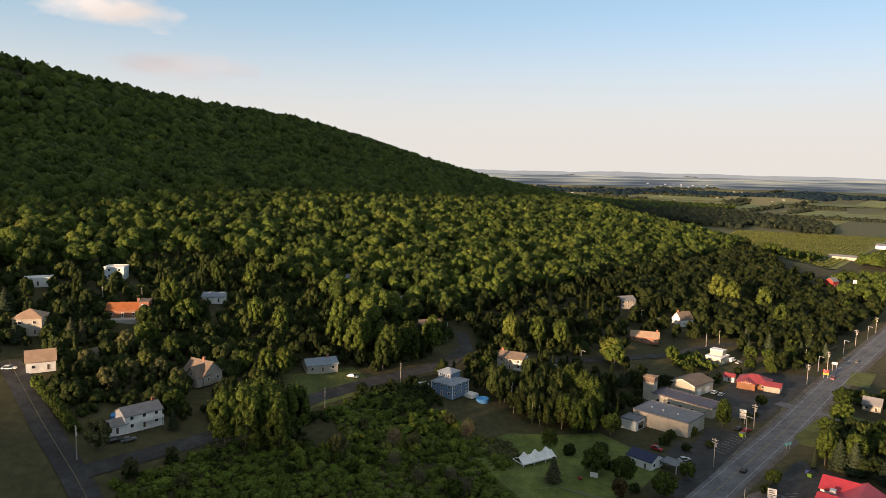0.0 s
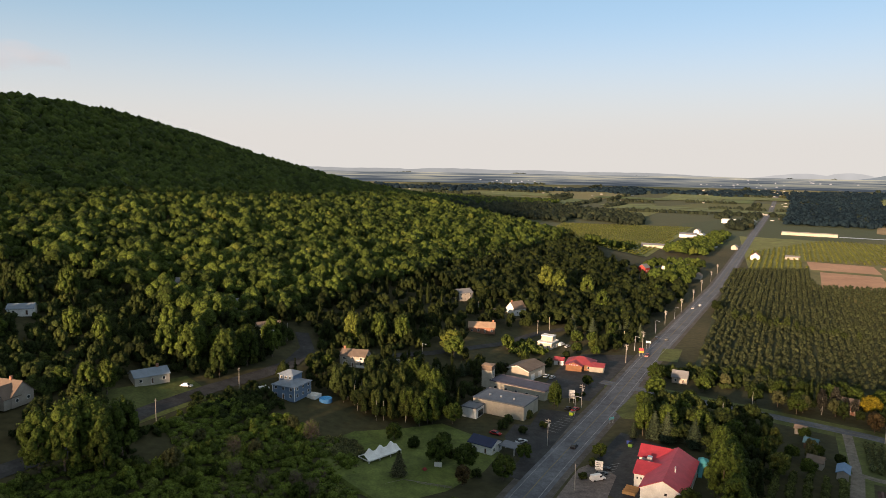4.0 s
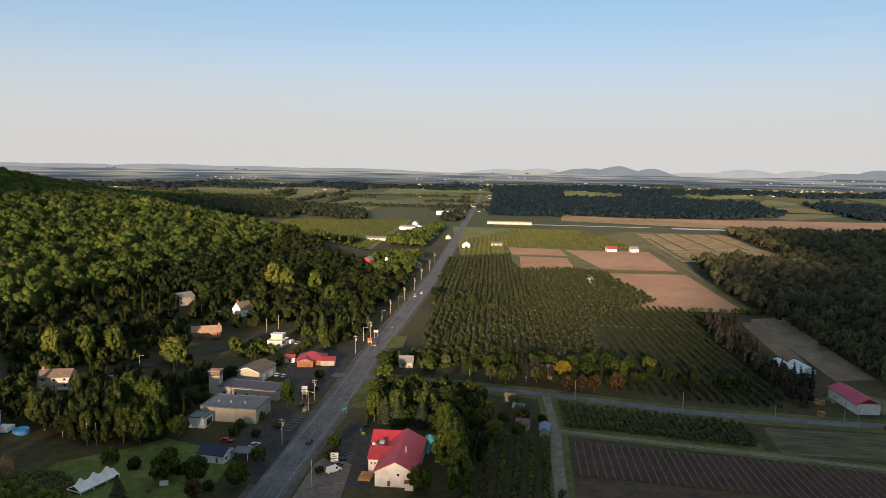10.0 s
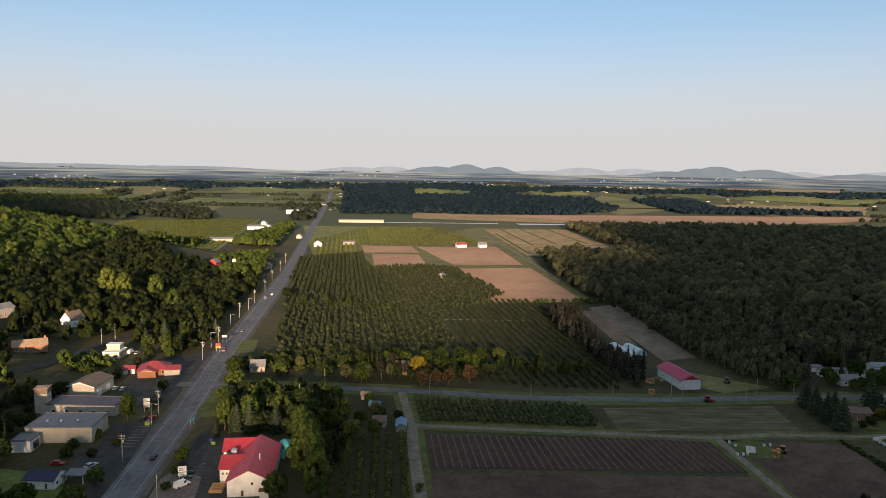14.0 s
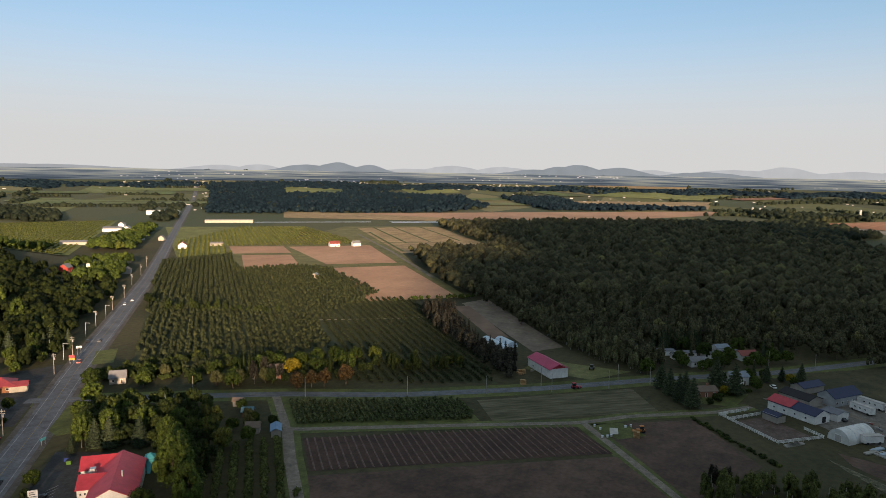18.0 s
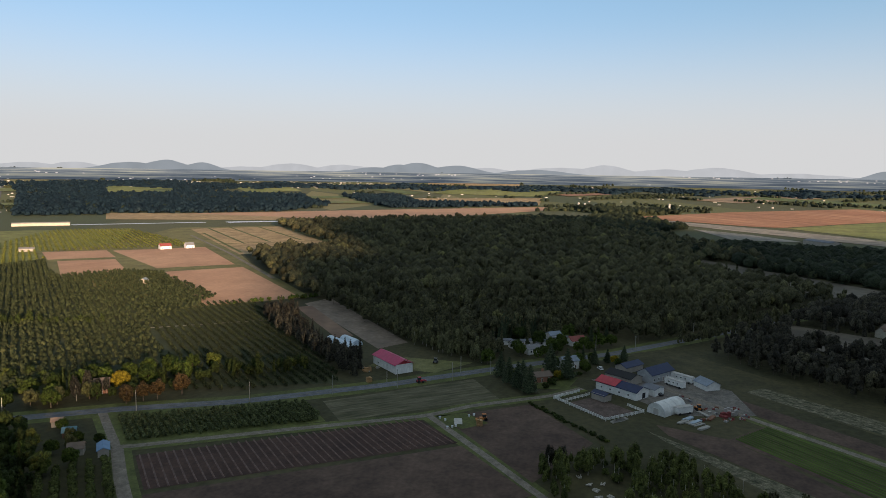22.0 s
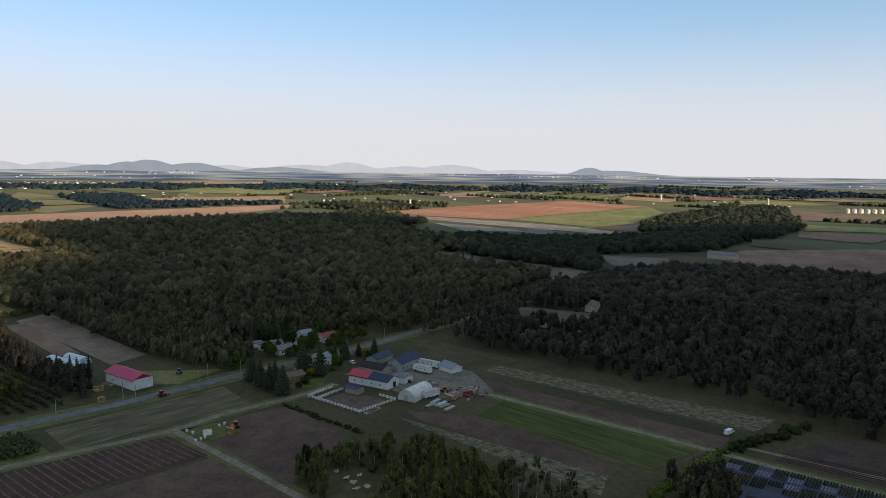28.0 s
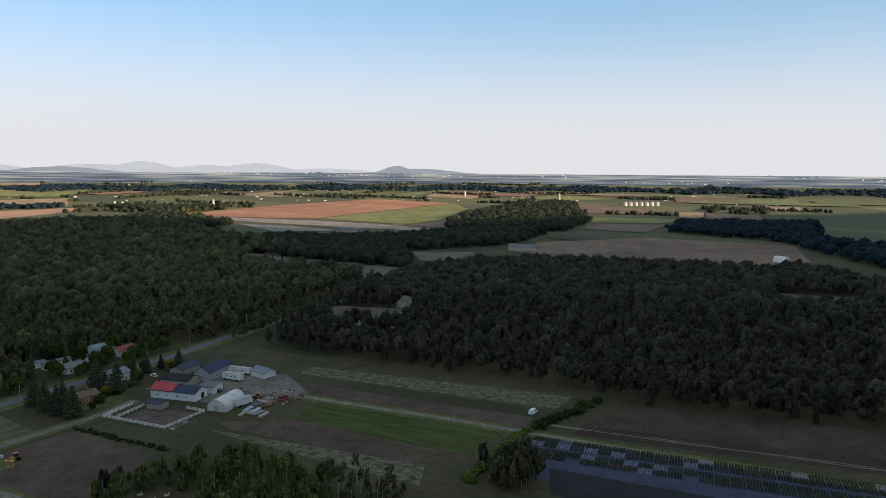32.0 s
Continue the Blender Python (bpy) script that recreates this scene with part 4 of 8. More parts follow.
def house(name, x, y, turn, w, d, h, rise, wall, roof, label, kind="gable", windows="sn", floors=1, chimney=None, door="s", category="house", z=None, group="", over=0.4):
    t = thing(name, x, y, turn, label, category, group, z)
    HOUSE_SPOTS.append((x, y, max(w, d) * 0.62 + 1.5))
    away = math.hypot(x, y)
    HOUSE_SPOTS.append((x * (1 - 9 / away), y * (1 - 9 / away), max(w, d) * 0.5))          # the open yard below the house
    if category == "house" and x < -80 and y > 255:
        HOUSE_SPOTS.append((x * (1 - 29 / away), y * (1 - 29 / away), max(w, d) * 0.48))
    if category == "house" and x < 175 and away > 230:
        HOUSE_SPOTS.append((x * (1 - 19 / away), y * (1 - 19 / away), max(w, d) * 0.5))
    part("wall", body(w, d, h, rise if kind == "gable" else 0), wall, t)
    if kind == "flat":
        part("roof", joined(box(-w / 2 - 0.15, w / 2 + 0.15, -d / 2 - 0.15, d / 2 + 0.15, h, h + 0.25), box(-w / 2 - 0.2, w / 2 + 0.2, -d / 2 - 0.2, -d / 2 + 0.1, h + 0.25, h + 0.55), box(-w / 2 - 0.2, w / 2 + 0.2, d / 2 - 0.1, d / 2 + 0.2, h + 0.25, h + 0.55),
             box(-w / 2 - 0.2, -w / 2 + 0.1, -d / 2 + 0.1, d / 2 - 0.1, h + 0.25, h + 0.55), box(w / 2 - 0.1, w / 2 + 0.2, -d / 2 + 0.1, d / 2 - 0.1, h + 0.25, h + 0.55)), roof, t)
    else:
        part("roof", (gable if kind == "gable" else hip)(w, d, h + 0.02, rise, over), roof, t)
    for side in windows:
        L = w if side in "sn" else d
        n = max(1, int(L / 3.4))
        for f in range(floors):
            for i in range(n):
                at = (i + 0.5) / n * L - L / 2
                if side == door and f == 0 and i == n // 2:
                    opening(t, side, at, 0.05, 1.0, 2.1, (w, d), "door", WHITE, DOOR)
                else:
                    opening(t, side, at, 0.95 + f * h / floors, 1.2, 1.25, (w, d))
    if chimney is not None:
        part("chimney", joined(box(chimney - 0.45, chimney + 0.45, -0.35, 0.35, h, h + rise + 1.1), box(chimney - 0.52, chimney + 0.52, -0.42, 0.42, h + rise + 1.1, h + rise + 1.25)), BRICK, t)
    return t


DOOR = paint("dark_door", (0.12, 0.07, 0.05))
BRICK = paint("brick_masonry", (0.3, 0.14, 0.09))
BLUE_GREY = paint("blue_grey_siding", (0.13, 0.2, 0.3))
BEIGE = paint("beige_render", (0.4, 0.365, 0.31))
CREAM = paint("cream_siding", (0.44, 0.4, 0.33))
TAUPE = paint("taupe_siding", (0.34, 0.3, 0.26))
WOOD_ORANGE = paint("orange_cedar", (0.3, 0.14, 0.07))
SHINGLE_GREY = paint("grey_shingles", (0.18, 0.18, 0.19))
SHINGLE_BROWN = paint("brown_shingles", (0.16, 0.12, 0.095))
SHINGLE_BLACK = paint("black_shingles", (0.022, 0.022, 0.025))
ROOF_BLUEGREY = paint("pale_blue_grey_roof", (0.2, 0.24, 0.29))
ROOF_PINK = paint("crimson_metal_roof", (0.42, 0.035, 0.095), 0.45)
ROOF_NAVY = paint("navy_metal_roof", (0.016, 0.027, 0.075), 0.45)
ROOF_TAN = paint("tan_shingles", (0.33, 0.22, 0.15))
ROOF_RED_OLD = paint("red_sheet_roof", (0.24, 0.06, 0.05), 0.5)
FLAT_GREY = paint("grey_roof_membrane", (0.15, 0.16, 0.185))
FLAT_MAUVE = paint("mauve_grey_membrane", (0.11, 0.1, 0.13))
CONCRETE = paint("pale_concrete", (0.42, 0.4, 0.37))
ALU = paint("dull_galvanised_steel", (0.5, 0.52, 0.55), 0.4, 0.1, 0.6)

def add_box(parent, name, dims, material, label="", at=None):
    return part(name, box(*dims), material, parent, label, at)


# the inn with the red roof
inn = house("red_roofed_inn", 120.6, 192.4, 49.8, 28.5, 13, 5.0, 3.3, WHITE, RED_ROOF, "white two-storey inn with a bright red metal roof", windows="", over=0.5, category="building")
HOUSE_SPOTS.append((128, 206, 13))
sw = part("side_wing", body(8.4, 11.4, 4.8, 2.1), WHITE, inn, "white two-storey side wing", at=pose(1.2, 6.2, 0, 0, 0, 90))
part("side_wing_roof", gable(8.4, 11.4, 4.85, 2.1, 0.45), RED_ROOF, sw)
rw = part("rear_wing", body(12.4, 9, 5.3, 2.5), WHITE, inn, at=pose(13.6, 5.4, 0, 0, 0, 90))
part("rear_wing_roof", gable(12.4, 9, 5.35, 2.5, 0.5), RED_ROOF, rw)
add_box(inn, "rooftop_unit", (4.2, 6.0, 6.6, 8.2, 5.4, 7.3), ALU, "pale metal rooftop unit")
part("flue", joined(box(-4.2, -3.8, -2.2, -1.8, 7, 9.3)), ALU, inn)
for yy in (7.2, 8.2, 9.4):
    opening(inn, "w", -yy, 2.9, 0.7, 0.9, (9.0, 12))
opening(inn, "w", 1.0, 3.6, 1.0, 1.0, (28.5, 12))
opening(inn, "w", -2.0, 0.05, 1.1, 2.1, (28.5, 12), "door", WHITE, DOOR)
opening(inn, "s", -9, 1.1, 1.2, 1.2, (28, 13))
opening(inn, "s", -2, 1.1, 1.2, 1.2, (28, 13))
add_box(inn, "porch", (-16.2, -14.26, -6.0, -3.4, -0.2, 2.4), WHITE)
add_box(inn, "porch_roof", (-16.6, -14.27, -6.3, -3.1, 2.4, 2.6), ROOF_RED_OLD, "small red porch roof")
WOOD = paint("fresh_timber", (0.4, 0.24, 0.11))
deck = thing("timber_terrace", 107, 192.5, 47, "orange-brown timber terrace with benches by the inn", "terrace")
add_box(deck, "platform", (-2.5, 2.5, -2, 2, 0, 0.35), WOOD)
for k in range(4):
    add_box(deck, "railing", (-2.5 + k * 1.6, -2.4 + k * 1.6, -2, 2, 0.35, 1.2), WOOD)
TEAL = paint("teal_plastic", (0.06, 0.33, 0.38), 0.4)
slide = thing("play_slide", 138, 201, 47, "teal playground tower with a slide behind the inn", "play equipment")
add_box(slide, "tower", (-1.8, 1.8, -1.5, 1.5, 0, 4.2), TEAL)
part("tower_roof", hip(3.8, 3.2, 4.25, 1.2, 0.2), TEAL, slide)
part("chute", ([(-1.8, -0.6, 2.4), (-1.8, 0.6, 2.4), (-5, 0.6, 0.2), (-5, -0.6, 0.2), (-1.8, -0.6, 2.6), (-1.8, 0.6, 2.6), (-5, 0.6, 0.4), (-5, -0.6, 0.4)],
     [(3, 2, 1, 0), (4, 5, 6, 7), (0, 1, 5, 4), (1, 2, 6, 5), (2, 3, 7, 6), (3, 0, 4, 7)]), TEAL, slide)

# the commercial hall with its annexes
hall = house("commercial_hall", 91.6, 272.0, -43, 23, 15, 5.6, 0, CREAM, FLAT_GREY, "cream commercial hall with a flat grey roof", "flat", windows="", category="building")
for at in (-7, -2, 4):
    add_box(hall, "roof_vent", (at, at + 0.7, -1.5, -0.8, 5.85, 6.5), ALU)
opening(hall, "e", 0, 0.8, 2.6, 1.6, (23, 12))
opening(hall, "e", -3.8, 0.05, 1.2, 2.2, (23, 12), "door", WHITE, DOOR)
entry = house("entrance_block", 76.6, 269.2, -43, 6.5, 7, 4.0, 0, WHITE, FLAT_GREY, "low white entrance block with dark glass front", "flat", windows="", category="building")
opening(entry, "e", 0.5, 0.3, 4.2, 2.6, (6.5, 7), "window", SHINGLE_BLACK)
annex = house("flat_annex", 107, 294.5, -48, 28, 11, 4.0, 0, CREAM, FLAT_MAUVE, "long low annex with a mauve-grey flat roof", "flat", windows="", category="building")
for i in range(5):
    opening(annex, "s", -11 + i * 5.4, 0.9, 1.6, 1.3, (28, 11))
tower = thing("square_tower", 93.8, 305, -35, "square beige tower with a dark brown top", "tower")
add_box(tower, "shaft", (-2.4, 2.4, -2.4, 2.4, -0.5, 8.2), CREAM)
add_box(tower, "dark_band", (-2.5, 2.5, -2.5, 2.5, 8.2, 10.4), SHINGLE_BROWN, "dark brown top band")
part("cap", hip(5.2, 5.2, 10.45, 0.5, 0.15), ROOF_TAN, tower)
opening(tower, "e", 0, 4.6, 1.0, 2.6, (4.8, 4.8))
HOUSE_SPOTS.append((94, 305, 5))
gar = house("gabled_garage", 117.2, 318.6, 40, 16, 12.5, 5.0, 1.9, CREAM, SHINGLE_BROWN, "tan gabled garage with a worn dark brown roof", windows="", category="building")
part("gable_trim", ([(-8.05, -6.4, 4.9), (-8.05, 0, 6.95), (-8.05, 6.4, 4.9), (-8.05, 6.4, 4.5), (-8.05, 0, 6.55), (-8.05, -6.4, 4.5), (-8.4, -6.4, 4.9), (-8.4, 0, 6.95), (-8.4, 6.4, 4.9), (-8.4, 6.4, 4.5), (-8.4, 0, 6.55), (-8.4, -6.4, 4.5)],
     [(6, 7, 10, 11), (7, 8, 9, 10), (0, 5, 4, 1), (1, 4, 3, 2), (0, 1, 7, 6), (1, 2, 8, 7), (5, 11, 10, 4), (4, 10, 9, 3)]), WHITE, gar)
opening(gar, "s", 3, 0.05, 3.2, 3.0, (16, 12.5), "door", WHITE, WHITE)
opening(gar, "s", -4, 0.05, 3.2, 3.0, (16, 12.5), "door", WHITE, WHITE)

# roadside restaurant
FADED_RED = paint("faded_red_metal_roof", (0.33, 0.055, 0.065), 0.5)
rest = house("roadside_restaurant", 150.5, 327.5, -33, 13, 10, 3.2, 2.8, WOOD_ORANGE, FADED_RED, "low cedar restaurant with a faded red metal roof", "hip", windows="s", over=0.9, category="building")
fw = part("front_gable", body(6, 8, 3.0, 1.6), WOOD_ORANGE, rest, at=pose(-2.5, -5.5, 0, 0, 0, 90))
part("front_gable_roof", gable(6, 8, 3.05, 1.6, 0.7), FADED_RED, fw)
add_box(fw, "sign_board", (-3.2, -3.05, -3.0, 3.0, 3.0, 3.7), FADED_RED, "red fascia sign")
for i in range(6):
    add_box(fw, "sign_mark", (-3.28, -3.2, -2.3 + i * 0.8, -1.9 + i * 0.8, 3.15, 3.5), WHITE)
ew = part("low_wing", body(7, 7, 2.8, 1.2), CREAM, rest, at=pose(8.5, -2.5, 0))
part("low_wing_roof", gable(7, 7, 2.85, 1.2, 0.5), FADED_RED, ew)
kiosk = house("red_roofed_kiosk", 141.8, 335.5, -33, 5, 4, 2.6, 1.2, WHITE, FADED_RED, "small white kiosk with a faded red roof", windows="s", category="kiosk")
boxb = house("white_flat_building", 149, 370, -45, 8.5, 10, 3.4, 0, CREAM, WHITE, "two-level cream building with flat white roofs", "flat", windows="se", category="building")
add_box(boxb, "upper_storey", (-4.2, 2.6, 0.2, 4.9, 3.4, 6.2), CREAM)
add_box(boxb, "upper_roof", (-4.4, 2.8, 0, 5.1, 6.2, 6.6), WHITE)
house("tan_roofed_bungalow", 113.5, 384, -17, 15, 8.5, 3.2, 2.4, BRICK, ROOF_TAN, "brick bungalow with a tan shingle roof", windows="se", chimney=6.5)
house("navy_roofed_house", 71.5, 234, -48, 9.5, 7.5, 3.0, 1.7, WHITE, ROOF_NAVY, "small white house with a navy metal roof", windows="se", door="s")
cp = thing("carport", 79.5, 230, -48, "grey flat-roofed carport beside the white house", "carport")
add_box(cp, "roof", (-3.4, 3.4, -2.8, 2.8, 2.6, 2.85), FLAT_GREY)
for px_ in (-3.2, 3.0):
    for py_ in (-2.6, 2.4):
        add_box(cp, "post", (px_, px_ + 0.2, py_, py_ + 0.2, 0, 2.6), WHITE)
HOUSE_SPOTS += [(79, 230, 6), (33, 231, 10)]

# party tent
CANVAS = paint("white_canvas", (0.78, 0.77, 0.75), 0.6)
tent = thing("party_tent", 32.8, 230.6, 32, "long white party tent with three pointed peaks on a lawn", "tent")
nx, ny = 46, 18
tv, tf = [], []
for i in range(nx):
    for j in range(ny):
        x, y = -7.2 + 14.4 * i / (nx - 1), -2.9 + 5.8 * j / (ny - 1)
        e = max(0, 1 - abs(y) / 2.9)
        ph = ((x + 7.2) / 4.8) % 1.0
        z = 2.9 + 1.5 * e ** 1.2 + 1.5 * math.exp(-((ph - 0.5) * 4.8 / 1.1) ** 2 - (y / 1.0) ** 2)
        tv.append((x, y, z))
for i in range(nx - 1):
    for j in range(ny - 1):
        tf.append((i * ny + j, (i + 1) * ny + j, (i + 1) * ny + j + 1, i * ny + j + 1))
canopy = part("canopy", (tv, tf), CANVAS, tent)
sol = canopy.modifiers.new("thickness", "SOLIDIFY")
sol.thickness = 0.05
for s in (-1, 1):
    add_box(tent, "valance", (-7.2, 7.2, s * 2.9 - 0.03, s * 2.9 + 0.03, 2.5, 2.92), CANVAS)
    add_box(tent, "valance", (s * 7.2 - 0.03, s * 7.2 + 0.03, -2.87, 2.87, 2.5, 2.92), CANVAS)
    for x in (-7.1, -2.4, 2.4, 7.1):
        add_box(tent, "leg", (x - 0.12, x + 0.12, s * 2.8 - 0.12, s * 2.8 + 0.12, 0, 2.9), WHITE)

# houses on the slope and along the climbing street
blue = house("blue_house", 4, 275.5, -37, 10.5, 11, 5.2, 1.8, BLUE_GREY, ROOF_BLUEGREY, "two-storey blue-grey house with white trim and a hipped roof", "hip", windows="se", floors=2)
up = part("upper_storey", body(6.5, 6, 8.4), BLUE_GREY, blue, at=pose(-1.8, 1.6, 0))
part("upper_roof", hip(6.5, 6, 8.4, 1.5, 0.45), ROOF_BLUEGREY, up)
for i in (-2, 0, 2):
    opening(up, "s", i, 6.7, 1.1, 1.1, (6.5, 6))
for cx_ in (-5.28, 5.05):
    for cy_ in (-5.53, 5.3):
        add_box(blue, "corner_board", (cx_, cx_ + 0.23, cy_, cy_ + 0.23, -0.3, 5.1), WHITE)
pd = thing("pool_deck", 12.5, 275, -37, "white railed timber deck beside a round pool", "deck")
add_box(pd, "platform", (-2.5, 2.0, -2, 2.4, 0, 1.4), WHITE)
for k in range(5):
    add_box(pd, "baluster", (-2.5 + k * 1.1, -2.4 + k * 1.1, -2, -1.9, 1.4, 2.3), WHITE)
add_box(pd, "rail", (-2.5, 2.0, -2, -1.9, 2.3, 2.4), WHITE)
WATER = two_scale("pool_water", (0.03, 0.24, 0.6), (0.05, 0.34, 0.7), 0.5, 4, 0.3, 0, 0.15)


def round_pool(x, y, r, label):
    p = thing("round_pool", x, y, 0, label, "pool")
    k = 24
    ring = [(r * math.cos(2 * math.pi * i / k), r * math.sin(2 * math.pi * i / k)) for i in range(k)]
    V = [(a, b, z) for z in (-0.4, 1.25) for a, b in ring] + [(a * 0.95, b * 0.95, z) for z in (1.25, 0.9) for a, b in ring]
    F = [(q * k + i, q * k + (i + 1) % k, (q + 1) * k + (i + 1) % k, (q + 1) * k + i) for q in range(3) for i in range(k)]
    part("rim", (V, F), paint("pool_wall_blue", (0.06, 0.22, 0.48)), p, "blue pool wall")
    part("water", ([(a * 0.95, b * 0.95, 1.2) for a, b in ring], [tuple(range(k))]), WATER, p, "clear blue water")


round_pool(17, 273, 2.6, "round above-ground pool with blue water")
round_pool(-101.5, 215.5, 2.7, "round above-ground pool behind a white house")
house("grey_bungalow", -48.5, 275.5, 26, 12.5, 8, 3.0, 1.9, BEIGE, ROOF_BLUEGREY, "grey bungalow with a pale blue-grey roof on a lawn", windows="se", chimney=3)
h240 = house("white_balcony_house", -94.5, 213.5, 47, 11.5, 7.5, 4.8, 1.9, WHITE, SHINGLE_GREY, "white two-storey house with a grey roof and a balcony", windows="s", floors=2, chimney=4.5)
add_box(h240, "balcony", (-1.5, 5.6, -5.2, -3.8, 2.4, 2.55), WHITE)
add_box(h240, "balcony_rail", (-1.5, 5.6, -5.2, -5.1, 2.55, 3.4), WHITE)
for px_ in (-1.4, 2.0, 5.4):
    add_box(h240, "balcony_post", (px_, px_ + 0.15, -5.2, -5.05, -0.3, 2.4), WHITE)
house("small_garage", -99.5, 207, 47, 6, 5.5, 2.6, 1.4, WHITE, SHINGLE_GREY, "small white garage with a grey gable roof", windows="s", category="garage")
bc = house("brown_cottage", -87, 250, -30, 11, 8.5, 3.4, 4.0, TAUPE, SHINGLE_BROWN, "taupe cottage with a steep brown roof", windows="se", chimney=1)
cg = part("cross_gable", body(6, 6, 3.2, 3.4), TAUPE, bc, at=pose(2.2, -3.8, 0, 0, 0, 90))
part("cross_gable_roof", gable(6, 6, 3.25, 3.4, 0.4), SHINGLE_BROWN, cg)
opening(cg, "w", 0, 1.0, 2.6, 1.5, (6, 6))
opening(cg, "w", 0, 3.6, 1.2, 1.2, (6, 6))
bl = house("balcony_house", 33, 313.5, -25, 12, 8.5, 5.0, 2.2, BEIGE, SHINGLE_BROWN, "two-storey beige house with white balconies", windows="se", floors=2, chimney=-5)
for z in (0.3, 2.7):
    add_box(bl, "balcony", (2.0, 8.2, -5.6, -4.25, z, z + 0.15), WHITE)
    add_box(bl, "balcony_rail", (2.0, 8.2, -5.6, -5.5, z + 0.15, z + 1.1), WHITE)
rwall = thing("retaining_wall", 57, 321, -32, "pale concrete retaining wall beside the lane", "wall")
add_box(rwall, "block", (-4.5, 4.5, -0.3, 0.3, -0.3, 1.6), CONCRETE)
add_box(rwall, "coping", (-4.6, 4.6, -0.4, 0.4, 1.6, 1.75), BEIGE)
house("beige_villa", -157, 263.5, 15, 10, 9.5, 6.4, 2.8, BEIGE, ROOF_TAN, "tall beige villa with a brown hipped roof", "hip", windows="se", floors=2)
house("gabled_white_house", -139, 238, 30, 9, 8.5, 3.4, 3.0, WHITE, ROOF_TAN, "white gabled house with a brown roof", windows="se")
org = house("orange_roofed_house", -135, 294, 12, 13, 8, 3.4, 2.4, BRICK, paint("orange_tiles", (0.32, 0.105, 0.038)), "brick house with bright orange roof tiles", windows="s")
add_box(org, "brick_tower", (6.5, 10.5, -4.2, 3.5, -0.5, 6.6), BRICK)
add_box(org, "tower_roof", (6.2, 10.8, -4.5, 3.8, 6.6, 6.85), SHINGLE_BROWN)
opening(org, "s", 8.5, 4.3, 1.8, 1.3, (13, 8.4))
opening(org, "s", 8.5, 1.2, 1.8, 1.3, (13, 8.4))
part("chimney_stack", box(5.2, 6.2, -0.5, 0.5, 3, 7.6), BRICK, org)
add_box(org, "stone_terrace", (-5, 10.5, -8.5, -4.3, -2.0, 0.1), CONCRETE)
house("white_flat_house", -181, 311, 25, 11, 7, 3.2, 0, WHITE, WHITE, "low white flat-roofed house among trees", "flat", windows="s", chimney=None)
house("pale_terraced_house", -158, 337, 8, 9, 8, 5.4, 0, paint("pale_blue_siding", (0.5, 0.56, 0.6)), WHITE, "pale two-storey house with a flat roof", "flat", windows="s", floors=2)
house("pale_roofed_house", -108, 329, 5, 10, 7, 2.8, 1.6, WHITE, ROOF_BLUEGREY, "house with a pale grey roof among trees", windows="s")
house("garden_shed", -128, 252, 60, 3.0, 2.6, 2.2, 1.2, CREAM, SHINGLE_BROWN, "small cream garden shed", windows="", category="shed")
house("porch_house", -6, 342, 15, 11, 8, 3.0, 2.2, WHITE, SHINGLE_BROWN, "house with a brown roof and a white porch", windows="s")
house("tudor_house", 150, 430, 25, 10, 8, 4.0, 4.2, WHITE, SHINGLE_BROWN, "white half-timbered house with a steep brown roof", windows="se", chimney=-4)
house("hidden_villa", 118, 447, 20, 11, 8, 5.0, 2.2, TAUPE, SHINGLE_GREY, "taupe villa half hidden by trees", windows="s", floors=2)
house("cream_shed", 134, 424, 30, 4, 3.5, 2.4, 1.0, CREAM, ROOF_TAN, "small cream shed among trees", windows="", category="shed")
house("slate_roofed_house", -52, 395, 10, 10, 8, 3.0, 1.8, WHITE, SHINGLE_GREY, "house with a grey roof among forest trees", windows="s")
house("grey_roofed_cottage", -22, 372, 10, 10, 8, 3.0, 1.8, BEIGE, SHINGLE_GREY, "cottage with a grey roof among forest trees", windows="s")
house("grey_barn", 188, 296, -40, 7, 6, 3.0, 2.6, TAUPE, SHINGLE_GREY, "small weathered grey barn beside the junction", windows="s", category="barn")

# sheds, cabins and the gabled house by the crossing
house("roadside_cabin", 197.5, 226, -52, 4.0, 3.2, 2.4, 0.9, TAUPE, ROOF_TAN, "small wooden cabin by the road", windows="", category="shed")
house("teal_roofed_shed", 191, 213, -52, 4.4, 3.6, 2.4, 1.3, DOOR, paint("faded_teal_sheet", (0.1, 0.2, 0.24)), "dark shed with a teal metal roof", windows="", category="shed")
house("brown_shed", 180, 198, -52, 5.0, 4.5, 2.6, 1.4, TAUPE, SHINGLE_BROWN, "brown timber shed under trees", windows="", category="shed")
house("blue_roofed_shed", 183.5, 189.5, 45, 7.5, 3.6, 2.5, 0.9, TAUPE, paint("blue_sheet_roof", (0.10, 0.2, 0.34), 0.5), "long shed with a blue sheet roof by the track", windows="", category="shed")
house("salmon_gabled_house", 236, 243, -50, 6, 6, 3.4, 2.9, paint("salmon_brick", (0.3, 0.15, 0.11)), SHINGLE_BROWN, "salmon brick house with a steep gable behind golden trees", windows="sw", floors=1)

